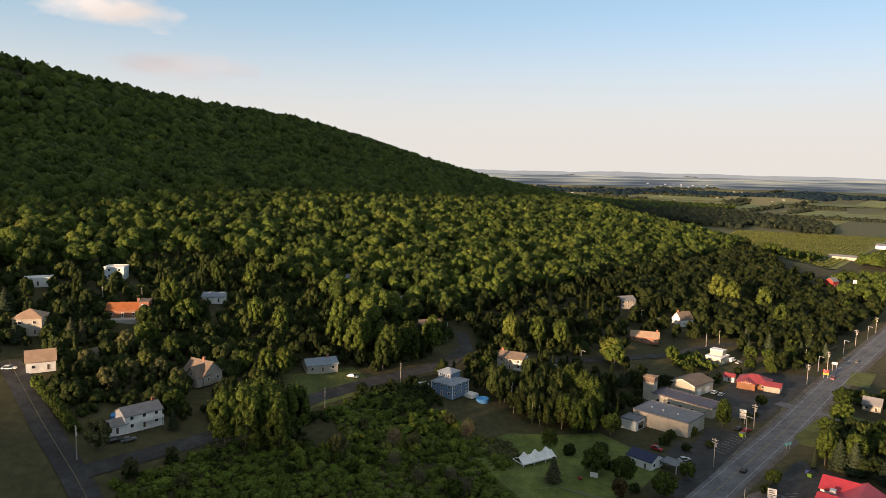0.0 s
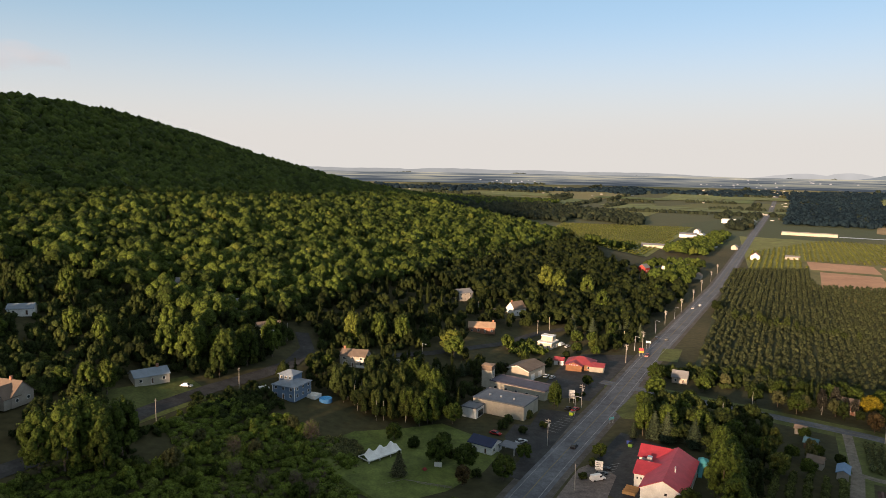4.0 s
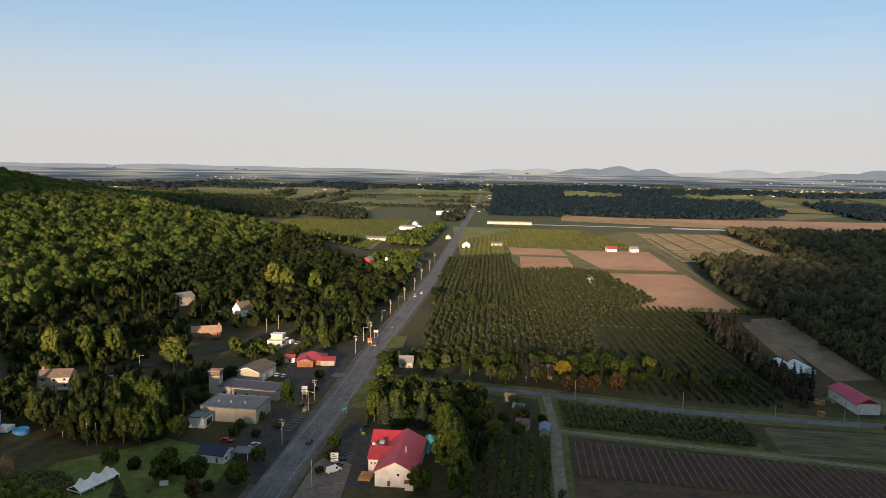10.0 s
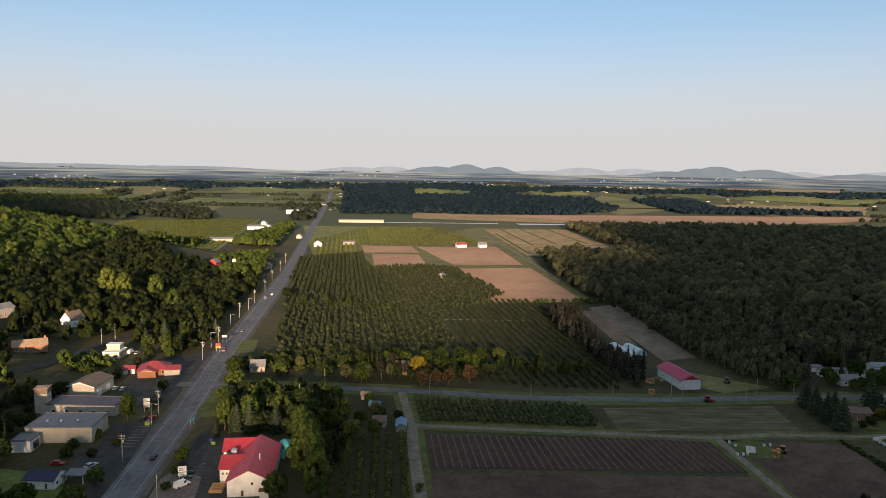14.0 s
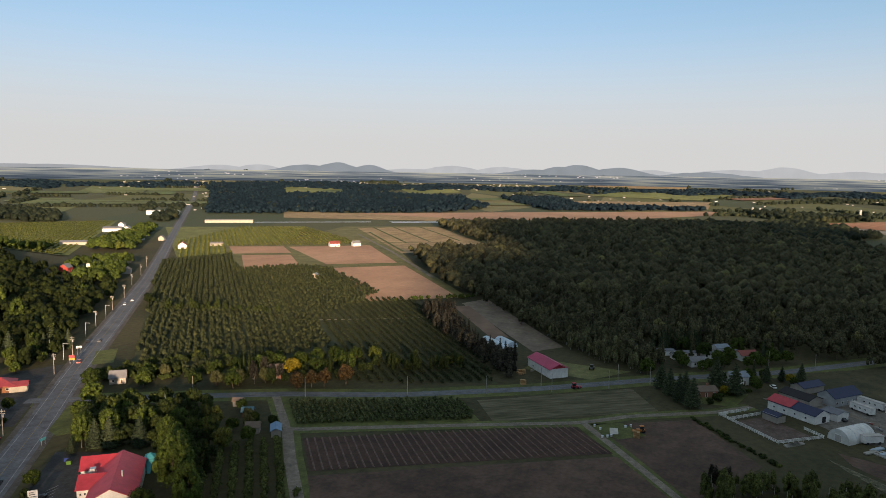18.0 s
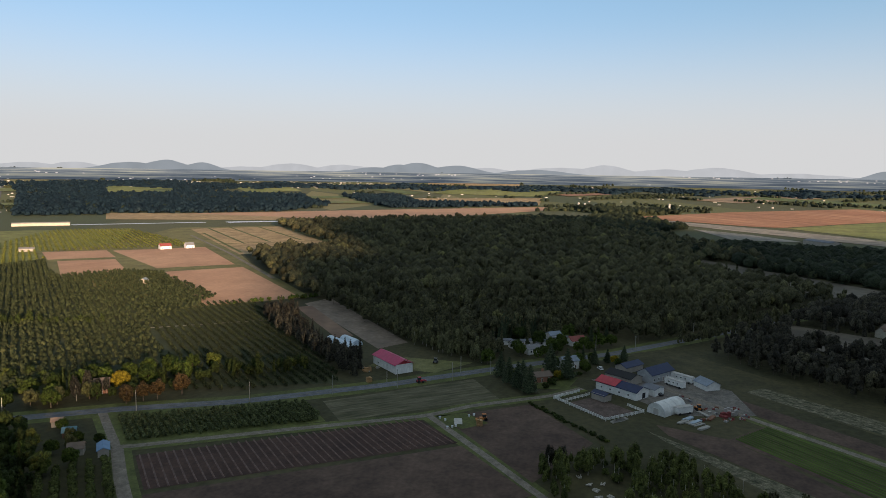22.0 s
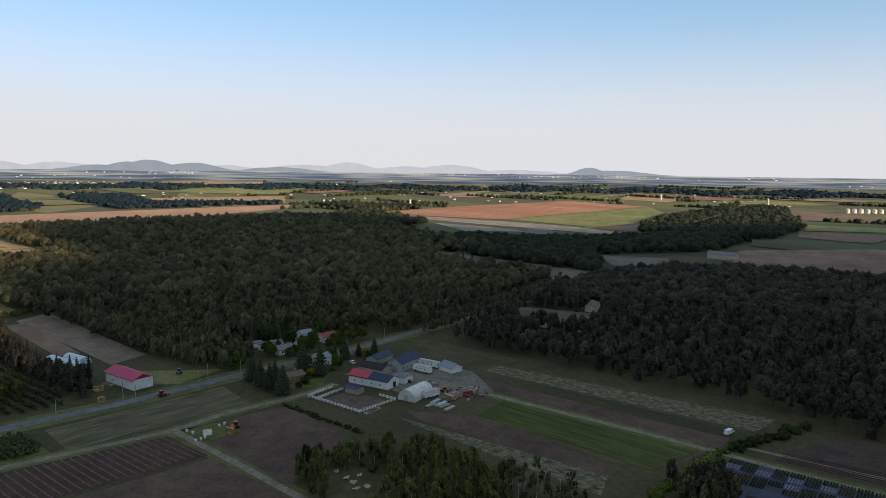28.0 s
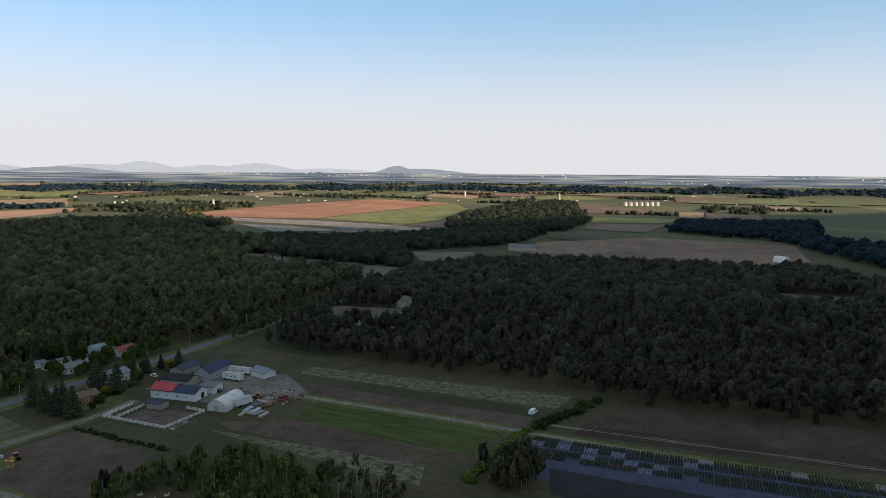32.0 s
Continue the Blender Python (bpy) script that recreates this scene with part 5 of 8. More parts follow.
# barn with the crimson roof, and its tunnels
barn = house("crimson_roofed_barn", 321, 139.5, 52, 24, 9.8, 4.6, 2.2, WHITE, ROOF_PINK, "long white barn with a crimson metal roof beside the country road", windows="", over=0.6, category="barn")
part("red_gable_panel", ([(-12.06, -4.2, 4.75), (-12.06, 4.2, 4.75), (-12.06, 0, 6.55), (-12.02, -4.2, 4.75), (-12.02, 4.2, 4.75), (-12.02, 0, 6.55)], [(0, 2, 1), (3, 4, 5), (0, 1, 4, 3), (1, 2, 5, 4), (2, 0, 3, 5)]), RED_ROOF, barn, "bright red gable panel")
opening(barn, "w", 0, 0.05, 3.4, 3.4, (24, 9.8), "door", WHITE, WHITE)
opening(barn, "n", -6, 1.2, 1.2, 1.0, (24, 9.8))


def tunnel(name, x, y, turn, length, width, height, material, label, category="greenhouse", ends=None):
    """An arched tunnel or quonset hut lying along its local x."""
    t = thing(name, x, y, turn, label, category)
    k = 14
    arc = [(width / 2 * math.cos(math.pi * i / k), height * math.sin(math.pi * i / k) ** 0.85) for i in range(k + 1)]
    n = max(2, int(length / 1.5))
    V = [(-length / 2 + length * j / n, a, b) for j in range(n + 1) for a, b in arc]
    F = [(j * (k + 1) + i, j * (k + 1) + i + 1, (j + 1) * (k + 1) + i + 1, (j + 1) * (k + 1) + i) for j in range(n) for i in range(k)]
    part("cover", (V, F), material, t)
    for s in (-1, 1):
        part("end_wall", ([(s * length / 2, a, b) for a, b in arc], [tuple(range(k + 1))]), ends or material, t)
    for j in range(0, n + 1, 3):
        x0 = -length / 2 + length * j / n
        Vh = [(x0 + dx, a * q, b * q) for dx in (-0.06, 0.06) for q in (1.0, 1.015) for a, b in arc]
        m = k + 1
        Fh = [(q * m + i, q * m + i + 1, (q + 1) * m + i + 1, (q + 1) * m + i) for q in (0, 2) for i in range(k)] + [(m + i, m + i + 1, 3 * m + i + 1, 3 * m + i) for i in range(k)]
        part("hoop", (Vh, Fh), ALU, t)
    HOUSE_SPOTS.append((x, y, max(length, width) * 0.55))
    return t


FILM = paint("pale_blue_greenhouse_film", (0.48, 0.58, 0.66), 0.35)
tunnel("greenhouse_tunnel", 351, 184.5, 56, 27, 6.5, 3.2, FILM, "long pale blue greenhouse tunnel behind trees")
tunnel("short_greenhouse_tunnel", 358, 182, 56, 16, 6.5, 3.4, FILM, "short pale blue greenhouse tunnel")

# the horse farm
stable = house("stable", 322.6, 26, 58, 22.5, 9, 3.6, 1.9, WHITE, ROOF_NAVY, "long white stable with a half red, half navy roof", windows="", category="stable")
part("red_roof_half", ([(0, -5.0, 3.75), (11.7, -5.0, 3.75), (11.7, 0.0, 5.85), (0, 0, 5.85), (0, 5.0, 3.75), (11.7, 5.0, 3.75), (0, -5.0, 3.86), (11.7, -5.0, 3.86), (11.7, 0, 5.96), (0, 0, 5.96), (0, 5.0, 3.86), (11.7, 5.0, 3.86)],
     [(0, 3, 2, 1), (3, 4, 5, 2), (6, 7, 8, 9), (9, 8, 11, 10), (0, 1, 7, 6), (4, 10, 11, 5), (0, 6, 9, 3), (3, 9, 10, 4), (1, 2, 8, 7), (2, 5, 11, 8)]), RED_ROOF, stable, "red metal roof half")
opening(stable, "w", 1, 0.05, 2.6, 2.8, (22.5, 9), "door", WHITE, SHINGLE_BLACK)
for i in range(4):
    opening(stable, "n", -8 + i * 5, 1.2, 1.0, 0.9, (22.5, 9))
house("stable_annex", 326.5, 12.5, 58, 7, 7, 3.2, 0.8, WHITE, FLAT_GREY, "white annex at the stable's end", windows="", category="building")
house("black_roofed_shed", 342.5, 27, 58, 15, 9, 3.0, 1.7, TAUPE, SHINGLE_BLACK, "low shed with a black roof behind the stable", windows="", category="shed")
house("navy_roofed_workshop", 352, 12.5, -32, 18, 8.5, 4.0, 2.6, paint("grey_block_wall", (0.36, 0.37, 0.38)), ROOF_NAVY, "grey workshop with a navy metal roof", windows="s", category="building")
house("navy_roofed_lean_to", 362, 26, -32, 14, 7, 3.0, 1.6, TAUPE, ROOF_NAVY, "low building with a navy roof behind the workshop", windows="", category="building")
house("blue_roofed_outbuilding", 345.5, -11, 37, 9.5, 7.5, 2.6, 1.8, WHITE, ROOF_BLUEGREY, "white outbuilding with a pale blue roof", windows="s", category="shed")
quon = tunnel("quonset_hut", 304.3, 5.6, -32, 15.5, 8.8, 4.9, paint("white_corrugated_steel", (0.6, 0.6, 0.58), 0.45), "white corrugated steel quonset hut", "hut")
opening(quon, "w", 0, 0.05, 2.8, 2.8, (15.6, 8), "door", WHITE, CONCRETE)


def trailer(x, y, turn, length, label):
    t = thing("white_trailer", x, y, turn, label, "trailer", "trailers in the farmyard")
    add_box(t, "body", (-length / 2, length / 2, -1.3, 1.3, 0.7, 3.3), WHITE)
    add_box(t, "roof", (-length / 2 - 0.1, length / 2 + 0.1, -1.4, 1.4, 3.3, 3.45), CONCRETE)
    for s in (-length / 2 + 1.5, length / 2 - 1.5):
        add_box(t, "wheel", (s - 0.5, s + 0.5, -1.32, -1.0, 0, 1.0), SHINGLE_BLACK)
        add_box(t, "wheel", (s - 0.5, s + 0.5, 1.0, 1.32, 0, 1.0), SHINGLE_BLACK)
    for s in (-2.5, 0, 2.5):
        opening(t, "n", s, 1.7, 1.0, 0.8, (length, 2.6))


trailer(352, 0, 55, 12, "long white trailer in the gravel farmyard")
trailer(342, 3.2, 50, 10.5, "white trailer on wheels in the gravel farmyard")
trailer(303, -1, -50, 8, "small white trailer beside the quonset hut")
run_in = thing("run_in_shed", 309.5, 33.5, 58, "dark run-in shed with a navy roof in the horse pen", "shed")
add_box(run_in, "back_wall", (-3.6, 3.6, 2.3, 2.5, 0, 3.0), TAUPE)
add_box(run_in, "side_wall", (-3.6, -3.4, -2.4, 2.3, 0, 2.6), TAUPE)
add_box(run_in, "side_wall", (3.4, 3.6, -2.4, 2.3, 0, 2.6), TAUPE)
part("roof", gable(7.4, 5.2, 2.7, 1.0, 0.3), ROOF_NAVY, run_in)
slab("pen_floor", [(298, 47), (284, 30), (297, 17.5), (312, 37)], two_scale("trodden_earth", (0.075, 0.05, 0.04), (0.12, 0.085, 0.07), 0.15, 1.2), 0.05, "trodden brown earth of the horse pen", "yard")


def rail_fence(name, line, label, rails=(0.5, 0.9, 1.35), gap=2.4, material=WHITE, high=1.5):
    f = thing(name, line[0][0], line[0][1], 0, label, "fence")
    x0, y0 = line[0]
    z0 = float(land(x0, y0))
    post = mesh_of("post", *box(-0.09, 0.09, -0.09, 0.09, -0.2, high), material)
    for (ax, ay), (bx, by) in zip(line, line[1:]):
        L = math.hypot(bx - ax, by - ay)
        a = math.degrees(math.atan2(by - ay, bx - ax))
        n = max(1, round(L / gap))
        for i in range(n):
            p = new("post", post)
            p.parent = f
            px2, py2 = ax + (bx - ax) * i / n, ay + (by - ay) * i / n
            p.matrix_basis = pose(px2 - x0, py2 - y0, float(land(px2, py2)) - z0)
        for r in rails:
            part("rail", box(0, L, -0.04, 0.04, r - 0.1, r + 0.1), material, f, at=pose(ax - x0, ay - y0, 0, 0, 0, a))


POLE_GREY = paint("weathered_boards", (0.24, 0.21, 0.17))
rail_fence("pen_fence", [(304, 51), (302, 53), (282, 28.5), (298, 14.5), (304, 22)], "white board fence round the horse pen")
rail_fence("pen_inner_fence", [(299, 48.5), (313, 39)], "white board fence dividing the horse pen")
rail_fence("lane_fence", [(302, 53.5), (316, 44)], "white board fence along the farm lane")
rail_fence("garden_fence", [(28, 210), (38, 213), (52, 205)], "low wooden garden fence", (0.5, 0.9), 2.4, POLE_GREY, 1.0)

house("brick_bungalow", 327, 65.5, -49, 11, 7, 2.8, 1.5, BRICK, SHINGLE_BROWN, "low brick bungalow with a brown roof on a lawn", windows="s", chimney=2)
for x, y, tn, w in ((389, 100, -55, 11), (392, 89, -50, 12), (398, 76, -55, 11), (407, 70, -45, 12)):
    house("mobile_home", x, y, tn, w, 4.2, 2.7, 0.7, WHITE, FLAT_GREY, "low white mobile home at the forest's edge", windows="s", group="mobile homes by the forest")
CLEAR.append([(386, 106), (400, 96), (416, 62), (428, 30), (373, 21), (338, 47), (355, 84)])
house("white_cottage", 355, 56, -45, 9, 7, 4.2, 1.8, WHITE, ROOF_BLUEGREY, "white cottage with a pale roof between spruces", windows="s")
house("white_bungalow", 377, 80, -45, 9, 7, 3.0, 1.8, WHITE, SHINGLE_GREY, "white bungalow with a grey roof by the forest", windows="s")
house("blue_white_house", 410, 74, -45, 8, 6, 4.0, 1.6, WHITE, ROOF_BLUEGREY, "white house with a pale blue roof by the forest", windows="s")
house("red_roofed_cottage", 406, 60, -45, 10, 7, 3.0, 2.0, WHITE, ROOF_RED_OLD, "white cottage with a dull red roof", windows="s")
house("forest_shed", 385, 92, -45, 5, 4, 2.4, 1.0, WHITE, FLAT_GREY, "small white shed at the forest's edge", windows="", category="shed")
house("clearing_house", 500, -118, -40, 9, 7, 4.2, 2.2, CREAM, SHINGLE_BROWN, "cream house standing in a forest clearing", windows="s")

# ---- poles, lamps, signs, vehicles and loose things ----
POLE = paint("grey_weathered_pole", (0.33, 0.31, 0.28))


def tube(r0, r1, z0, z1, k=7):
    V = [(r * math.cos(2 * math.pi * i / k), r * math.sin(2 * math.pi * i / k), z) for r, z in ((r0, z0), (r1, z1)) for i in range(k)]
    return V, [(i, (i + 1) % k, k + (i + 1) % k, k + i) for i in range(k)] + [tuple(range(k, 2 * k))]


pole_master = thing("utility_pole", 95, 233, -50, "grey wooden utility pole with crossarm and insulators", "utility pole", "poles along the roads")
part("mast", tube(0.17, 0.11, -0.3, 10.2), POLE, pole_master)
for z in (9.4, 8.5):
    part("crossarm", box(-1.15, 1.15, -0.07, 0.07, z, z + 0.16), POLE, pole_master)
for x in (-1.0, -0.45, 0.45, 1.0):
    part("insulator", tube(0.07, 0.05, 9.56, 9.82, 6), CONCRETE, pole_master, at=pose(x, 0, 0))
part("transformer", tube(0.26, 0.26, 7.2, 8.2, 10), ALU, pole_master, at=pose(0.42, 0, 0))
plain_master = thing("plain_pole", 222, 211, 40, "plain grey wooden utility pole", "utility pole", "poles along the roads")
part("mast", tube(0.16, 0.1, -0.3, 8.6), POLE, plain_master)
part("top_bracket", box(-0.45, 0.45, -0.05, 0.05, 8.1, 8.22), POLE, plain_master)
part("insulator", tube(0.06, 0.05, 8.6, 8.85, 6), CONCRETE, plain_master)
for x, y in ((125, 270), (178, 332), (202, 358), (248, 412), (284, 451), (316, 486), (352, 530), (392, 576), (430, 622), (-102, 190)):
    copy_thing(pole_master, pose(x, y, float(land(x, y)), 0, 0, -50))
for x, y in ((195, 252), (249, 175), (271, 147), (291, 124), (311, 104), (329, 90), (403, 26), (395, 47), (-41, 243), (-16, 276), (3, 333), (-147, 300), (-133, 307), (-51, 364), (90, 197),
             (195, 367), (162, 401), (151, 392), (173, 241), (297, 132), (324, 104), (120, 415), (455, -5)):
    copy_thing(plain_master, pose(x, y, float(land(x, y)), 0, 0, 40))

lamp_master = thing("street_lamp", 118, 261, -50, "grey street lamp with a curved arm", "street lamp", "street lamps")
part("mast", tube(0.12, 0.07, 0, 8.4), ALU, lamp_master)
part("arm", box(0, 2.0, -0.05, 0.05, 8.3, 8.42), ALU, lamp_master)
part("lamp_head", box(1.7, 2.5, -0.16, 0.16, 8.15, 8.33), CONCRETE, lamp_master)
for x, y in ((67, 328), (195, 354), (229, 391), (266, 430)):
    copy_thing(lamp_master, pose(x, y, float(land(x, y)), 0, 0, -50))


def pylon_sign(x, y, turn, panels, high, label):
    s = thing("pylon_sign", x, y, turn, label, "sign")
    for k in (-0.9, 0.8):
        add_box(s, "post", (k, k + 0.12, -0.06, 0.06, 0, high), ALU)
    for z, h, m in panels:
        p = add_box(s, "panel", (-1.3, 1.3, -0.14, 0.14, z, z + h), m)
        for j in range(2):
            add_box(p, "bar", (-0.9, 0.7 - j * 0.4, -0.17, -0.14, z + h * (0.25 + 0.35 * j), z + h * (0.4 + 0.35 * j)), SHINGLE_GREY)


pylon_sign(123, 276, -30, ((4.6, 1.3, WHITE), (3.2, 1.1, WHITE), (2.2, 0.8, CONCRETE)), 6.0, "white roadside pylon sign with several panels")
pylon_sign(103, 207, -30, ((2.6, 1.8, WHITE), (1.4, 0.9, WHITE)), 4.5, "white sign board on two posts at the car park")
pylon_sign(129, 250, 20, ((1.6, 0.9, TEAL),), 2.6, "small teal sign on a grass verge")
pylon_sign(193, 343, -30, ((3.0, 1.4, RED_ROOF), (1.9, 0.9, paint("yellow_panel", (0.6, 0.42, 0.03)))), 4.6, "red and yellow sign beside the main road")
pylon_sign(205, 357, -30, ((3.4, 1.2, WHITE),), 4.8, "white sign on posts by the road")

CAR_PAINT = {}


def vehicle(x, y, turn, colour, label, kind="car"):
    """A car or van: body with sills and bonnet, glazed cabin, four wheels, lamps."""
    if colour not in CAR_PAINT:
        CAR_PAINT[colour] = paint("car_paint", {"white": (0.75, 0.75, 0.75), "black": (0.02, 0.02, 0.025), "red": (0.4, 0.02, 0.02), "silver": (0.45, 0.46, 0.48), "blue": (0.04, 0.09, 0.25), "grey": (0.14, 0.145, 0.15)}[colour], 0.3, 0.03)
    m = CAR_PAINT[colour]
    c = thing("van" if kind == "van" else "car", x, y, turn, label, kind)
    L, H1, H2 = (2.6, 1.1, 2.1) if kind == "van" else (2.25, 0.85, 1.45)
    w = 0.92
    prof = [(-L, 0.35), (-L, H1), (L - 0.1, H1 - 0.12), (L, 0.35)]
    V = [(px2, s * w, pz) for s in (-1, 1) for px2, pz in prof]
    part("body", (V, [(0, 1, 2, 3), (7, 6, 5, 4), (0, 4, 5, 1), (1, 5, 6, 2), (2, 6, 7, 3), (3, 7, 4, 0)]), m, c)
    f0, f1 = (-L + 0.05, L - 0.9) if kind == "van" else (-L + 0.35, L - 1.2)
    f2, f3 = (-L + 0.15, L - 1.6) if kind == "van" else (-L + 0.95, L - 2.0)
    V = [(f0, -w + 0.04, H1 - 0.05), (f1, -w + 0.04, H1 - 0.12), (f3, -w + 0.2, H2 - 0.08), (f2, -w + 0.2, H2 - 0.08), (f0, w - 0.04, H1 - 0.05), (f1, w - 0.04, H1 - 0.12), (f3, w - 0.2, H2 - 0.08), (f2, w - 0.2, H2 - 0.08)]
    part("cabin_glass" if kind == "car" else "cabin", (V, [(0, 1, 2, 3), (7, 6, 5, 4), (0, 4, 5, 1), (1, 5, 6, 2), (2, 6, 7, 3), (3, 7, 4, 0)]), GLASS if kind == "car" else m, c)
    add_box(c, "roof_panel", (f2 - 0.03, f3 + 0.03, -w + 0.18, w - 0.18, H2 - 0.08, H2), m)
    if kind == "van":
        add_box(c, "windscreen", (L - 1.42, L - 1.05, -w + 0.2, w - 0.2, H1 + 0.05, H2 - 0.35), GLASS)
        for s in (-1, 1):
            add_box(c, "side_window", (L - 2.3, L - 1.5, s * (w - 0.1) - 0.03, s * (w - 0.1) + 0.03, H1 + 0.1, H2 - 0.3), GLASS)
    for wx in (-L + 0.85, L - 0.85):
        for s in (-1, 1):
            part("wheel", tube(0.34, 0.34, -0.12, 0.12, 10), SHINGLE_BLACK, c, at=pose(wx, s * (w - 0.1), 0.34, 90))
    for s in (-0.6, 0.6):
        add_box(c, "headlight", (L - 0.04, L + 0.02, s - 0.16, s + 0.16, 0.55, 0.7), CONCRETE)
    return c


RT = 90 - 39.3
vehicle(100.5, 202.5, 10, "white", "white minivan parked beside the inn", "van")
vehicle(106, 209, 15, "black", "black car parked beside the inn")
vehicle(103.5, 206, 12, "grey", "dark grey car parked beside the inn")
vehicle(86.5, 237.5, 20, "silver", "silver car on the dark car park")
vehicle(79.5, 247, -45, "red", "red car parked near a young tree")
vehicle(118.5, 268.5, 40, "black", "black car parked near the sign")
vehicle(121, 267, 40, "red", "dark red car parked near the sign")
vehicle(126.5, 315, 50, "white", "white car parked beside the garage")
vehicle(128.5, 312, 50, "silver", "silver car parked beside the garage")
vehicle(158, 372, 40, "white", "white van parked beside the white building", "van")
vehicle(160, 368, 40, "silver", "silver car parked beside the white building")
vehicle(227.5, 375, RT, "grey", "dark car on the main road")
vehicle(223, 379, RT, "black", "black car on the main road")
vehicle(196, 342, RT + 180, "red", "red car on the main road")
vehicle(312, 470, RT, "white", "white car on the main road")
vehicle(300, 461, RT + 180, "silver", "silver car on the main road")
vehicle(104, 229.5, RT, "black", "black car driving on the main road")
vehicle(-35, 273.5, -20, "silver", "silver car in the bungalow's drive")
vehicle(-7, 277, 40, "white", "white camper parked beside the blue house", "van")
vehicle(-97, 202, 45, "black", "black car on a house's drive")
vehicle(-93.5, 203.5, 45, "grey", "grey pickup on a house's drive")
vehicle(-147, 233, 10, "white", "white car beside a gabled house")
vehicle(260.5, -116.5, -50, "white", "white van standing at a field's edge", "van")
vehicle(325, 10, 60, "black", "black car beside the stable")
vehicle(358, 40, 30, "white", "white car near the farm houses")

# bins, play things and farm clutter
def crate_stack(x, y, turn, n, material, label, size=1.1, rows=3):
    s = thing("crate_stack", x, y, turn, label, "crates")
    m = mesh_of("crate", *joined(box(-size / 2, size / 2, -size / 2, size / 2, 0.06, 0.75), box(-size / 2, size / 2, -size / 2, -size / 2 + 0.1, 0, 0.06), box(-size / 2, size / 2, size / 2 - 0.1, size / 2, 0, 0.06)), material)
    r = np.random.default_rng(n)
    for i in range(n):
        for j in range(rows):
            for k in range(int(r.integers(1, 4))):
                c = new("crate", m)
                c.parent = s
                c.matrix_basis = pose(i * 1.2, j * 1.2, k * 0.76, 0, 0, r.uniform(-5, 5))


RED_CRATE = paint("faded_red_crates", (0.22, 0.05, 0.05))
GREY_CRATE = paint("grey_crates", (0.35, 0.32, 0.3))
crate_stack(306, -19, 58, 3, RED_CRATE, "stacked faded red crates in the farmyard")
crate_stack(310, -22, 58, 4, GREY_CRATE, "stacked grey crates in the farmyard")
crate_stack(294, 139, 52, 2, WOOD, "wooden crates beside the country road", 1.1, 2)
crate_stack(310, 147, 52, 3, WOOD, "piled wooden crates beside the barn")
crate_stack(258, 74, 20, 2, WOOD, "wooden pallets at the field's edge", 1.1, 2)
for k in range(7):
    t = thing("timber_pile", 283 + k * 0.9, 24.5 - k * 0.75 if k < 4 else -2 - k, -32 if k < 4 else 58, "low pile of pale weathered boards on grass", "timber", "board piles")
    if k >= 4:
        t.location = (291 + (k - 4) * 1.5, -4 - (k - 4) * 1.4, 0)
    for j in range(3):
        add_box(t, "board", (-3 + j * 0.2, 3, -0.9 + j * 0.62, -0.35 + j * 0.62, 0.02, 0.3 + 0.1 * j), POLE)
PALE_BLUE = paint("pale_blue_sheet", (0.34, 0.42, 0.5), 0.5)
RUSTY = paint("rusty_steel", (0.2, 0.09, 0.05), 0.7)
kr = np.random.default_rng(23)
for x, y, a, m_, lb in ((297, -3, -32, PALE_BLUE, "stack of pale blue roofing sheets on grass"), (294, -6, -32, PALE_BLUE, "stack of pale blue roofing sheets on grass"), (292, -1, -30, POLE, "stack of grey boards on grass"),
                        (288, -9, -35, POLE, "stack of grey boards on grass"), (301, -12, -20, RUSTY, "stack of rusty steel bars in the yard"), (305, -9, 40, POLE, "stack of grey boards in the yard")):
    st = thing("sheet_stack", x, y, a, lb, "building material", "stacks in the farmyard")
    for j in range(4):
        o_ = float(kr.uniform(-0.25, 0.25))
        add_box(st, "sheet", (-3.2 + o_, 3.0 + o_, -0.9 + o_ * 0.4, 0.8 + o_ * 0.4, 0.05 + j * 0.16, 0.18 + j * 0.16), m_)
for x, y in ((300, -17), (303, -20), (308, -13), (312, -10), (315, -14), (309, -26), (318, -22), (305, -24), (298, -9), (314, -5), (322, -3), (326, 1)):
    hp = thing("scrap_heap", x, y, float(kr.uniform(0, 180)), "untidy heap of boards and metal scrap in the farmyard", "scrap heap", "heaps in the farmyard")
    for j in range(5):
        w_, d_, h_ = kr.uniform(0.5, 1.8), kr.uniform(0.25, 0.8), kr.uniform(0.25, 0.9)
        part("scrap", box(-w_ / 2, w_ / 2, -d_ / 2, d_ / 2, 0, h_), (RUSTY, POLE, SHINGLE_GREY, RED_CRATE, CONCRETE)[int(kr.integers(0, 5))], hp, at=pose(float(kr.uniform(-1.6, 1.6)), float(kr.uniform(-1.2, 1.2)), 0, 0, float(kr.uniform(-8, 8)), float(kr.uniform(0, 180))))
for x, y in ((220, 26), (217, 24), (222, 22), (214, 19), (225, 30), (212, 22)):
    lg = thing("log_pile", x, y, float(kr.uniform(0, 180)), "few pale cut logs lying on rough grass", "logs", "logs in the clearing")
    for j in range(4):
        part("log", tube(0.22, 0.2, -1.1, 1.1, 7), PALE_BARK, lg, at=pose(0.5 * (j % 3), 0.1 * j, 0.22 + 0.36 * (j // 3), 90, 0, float(kr.uniform(-20, 20))))
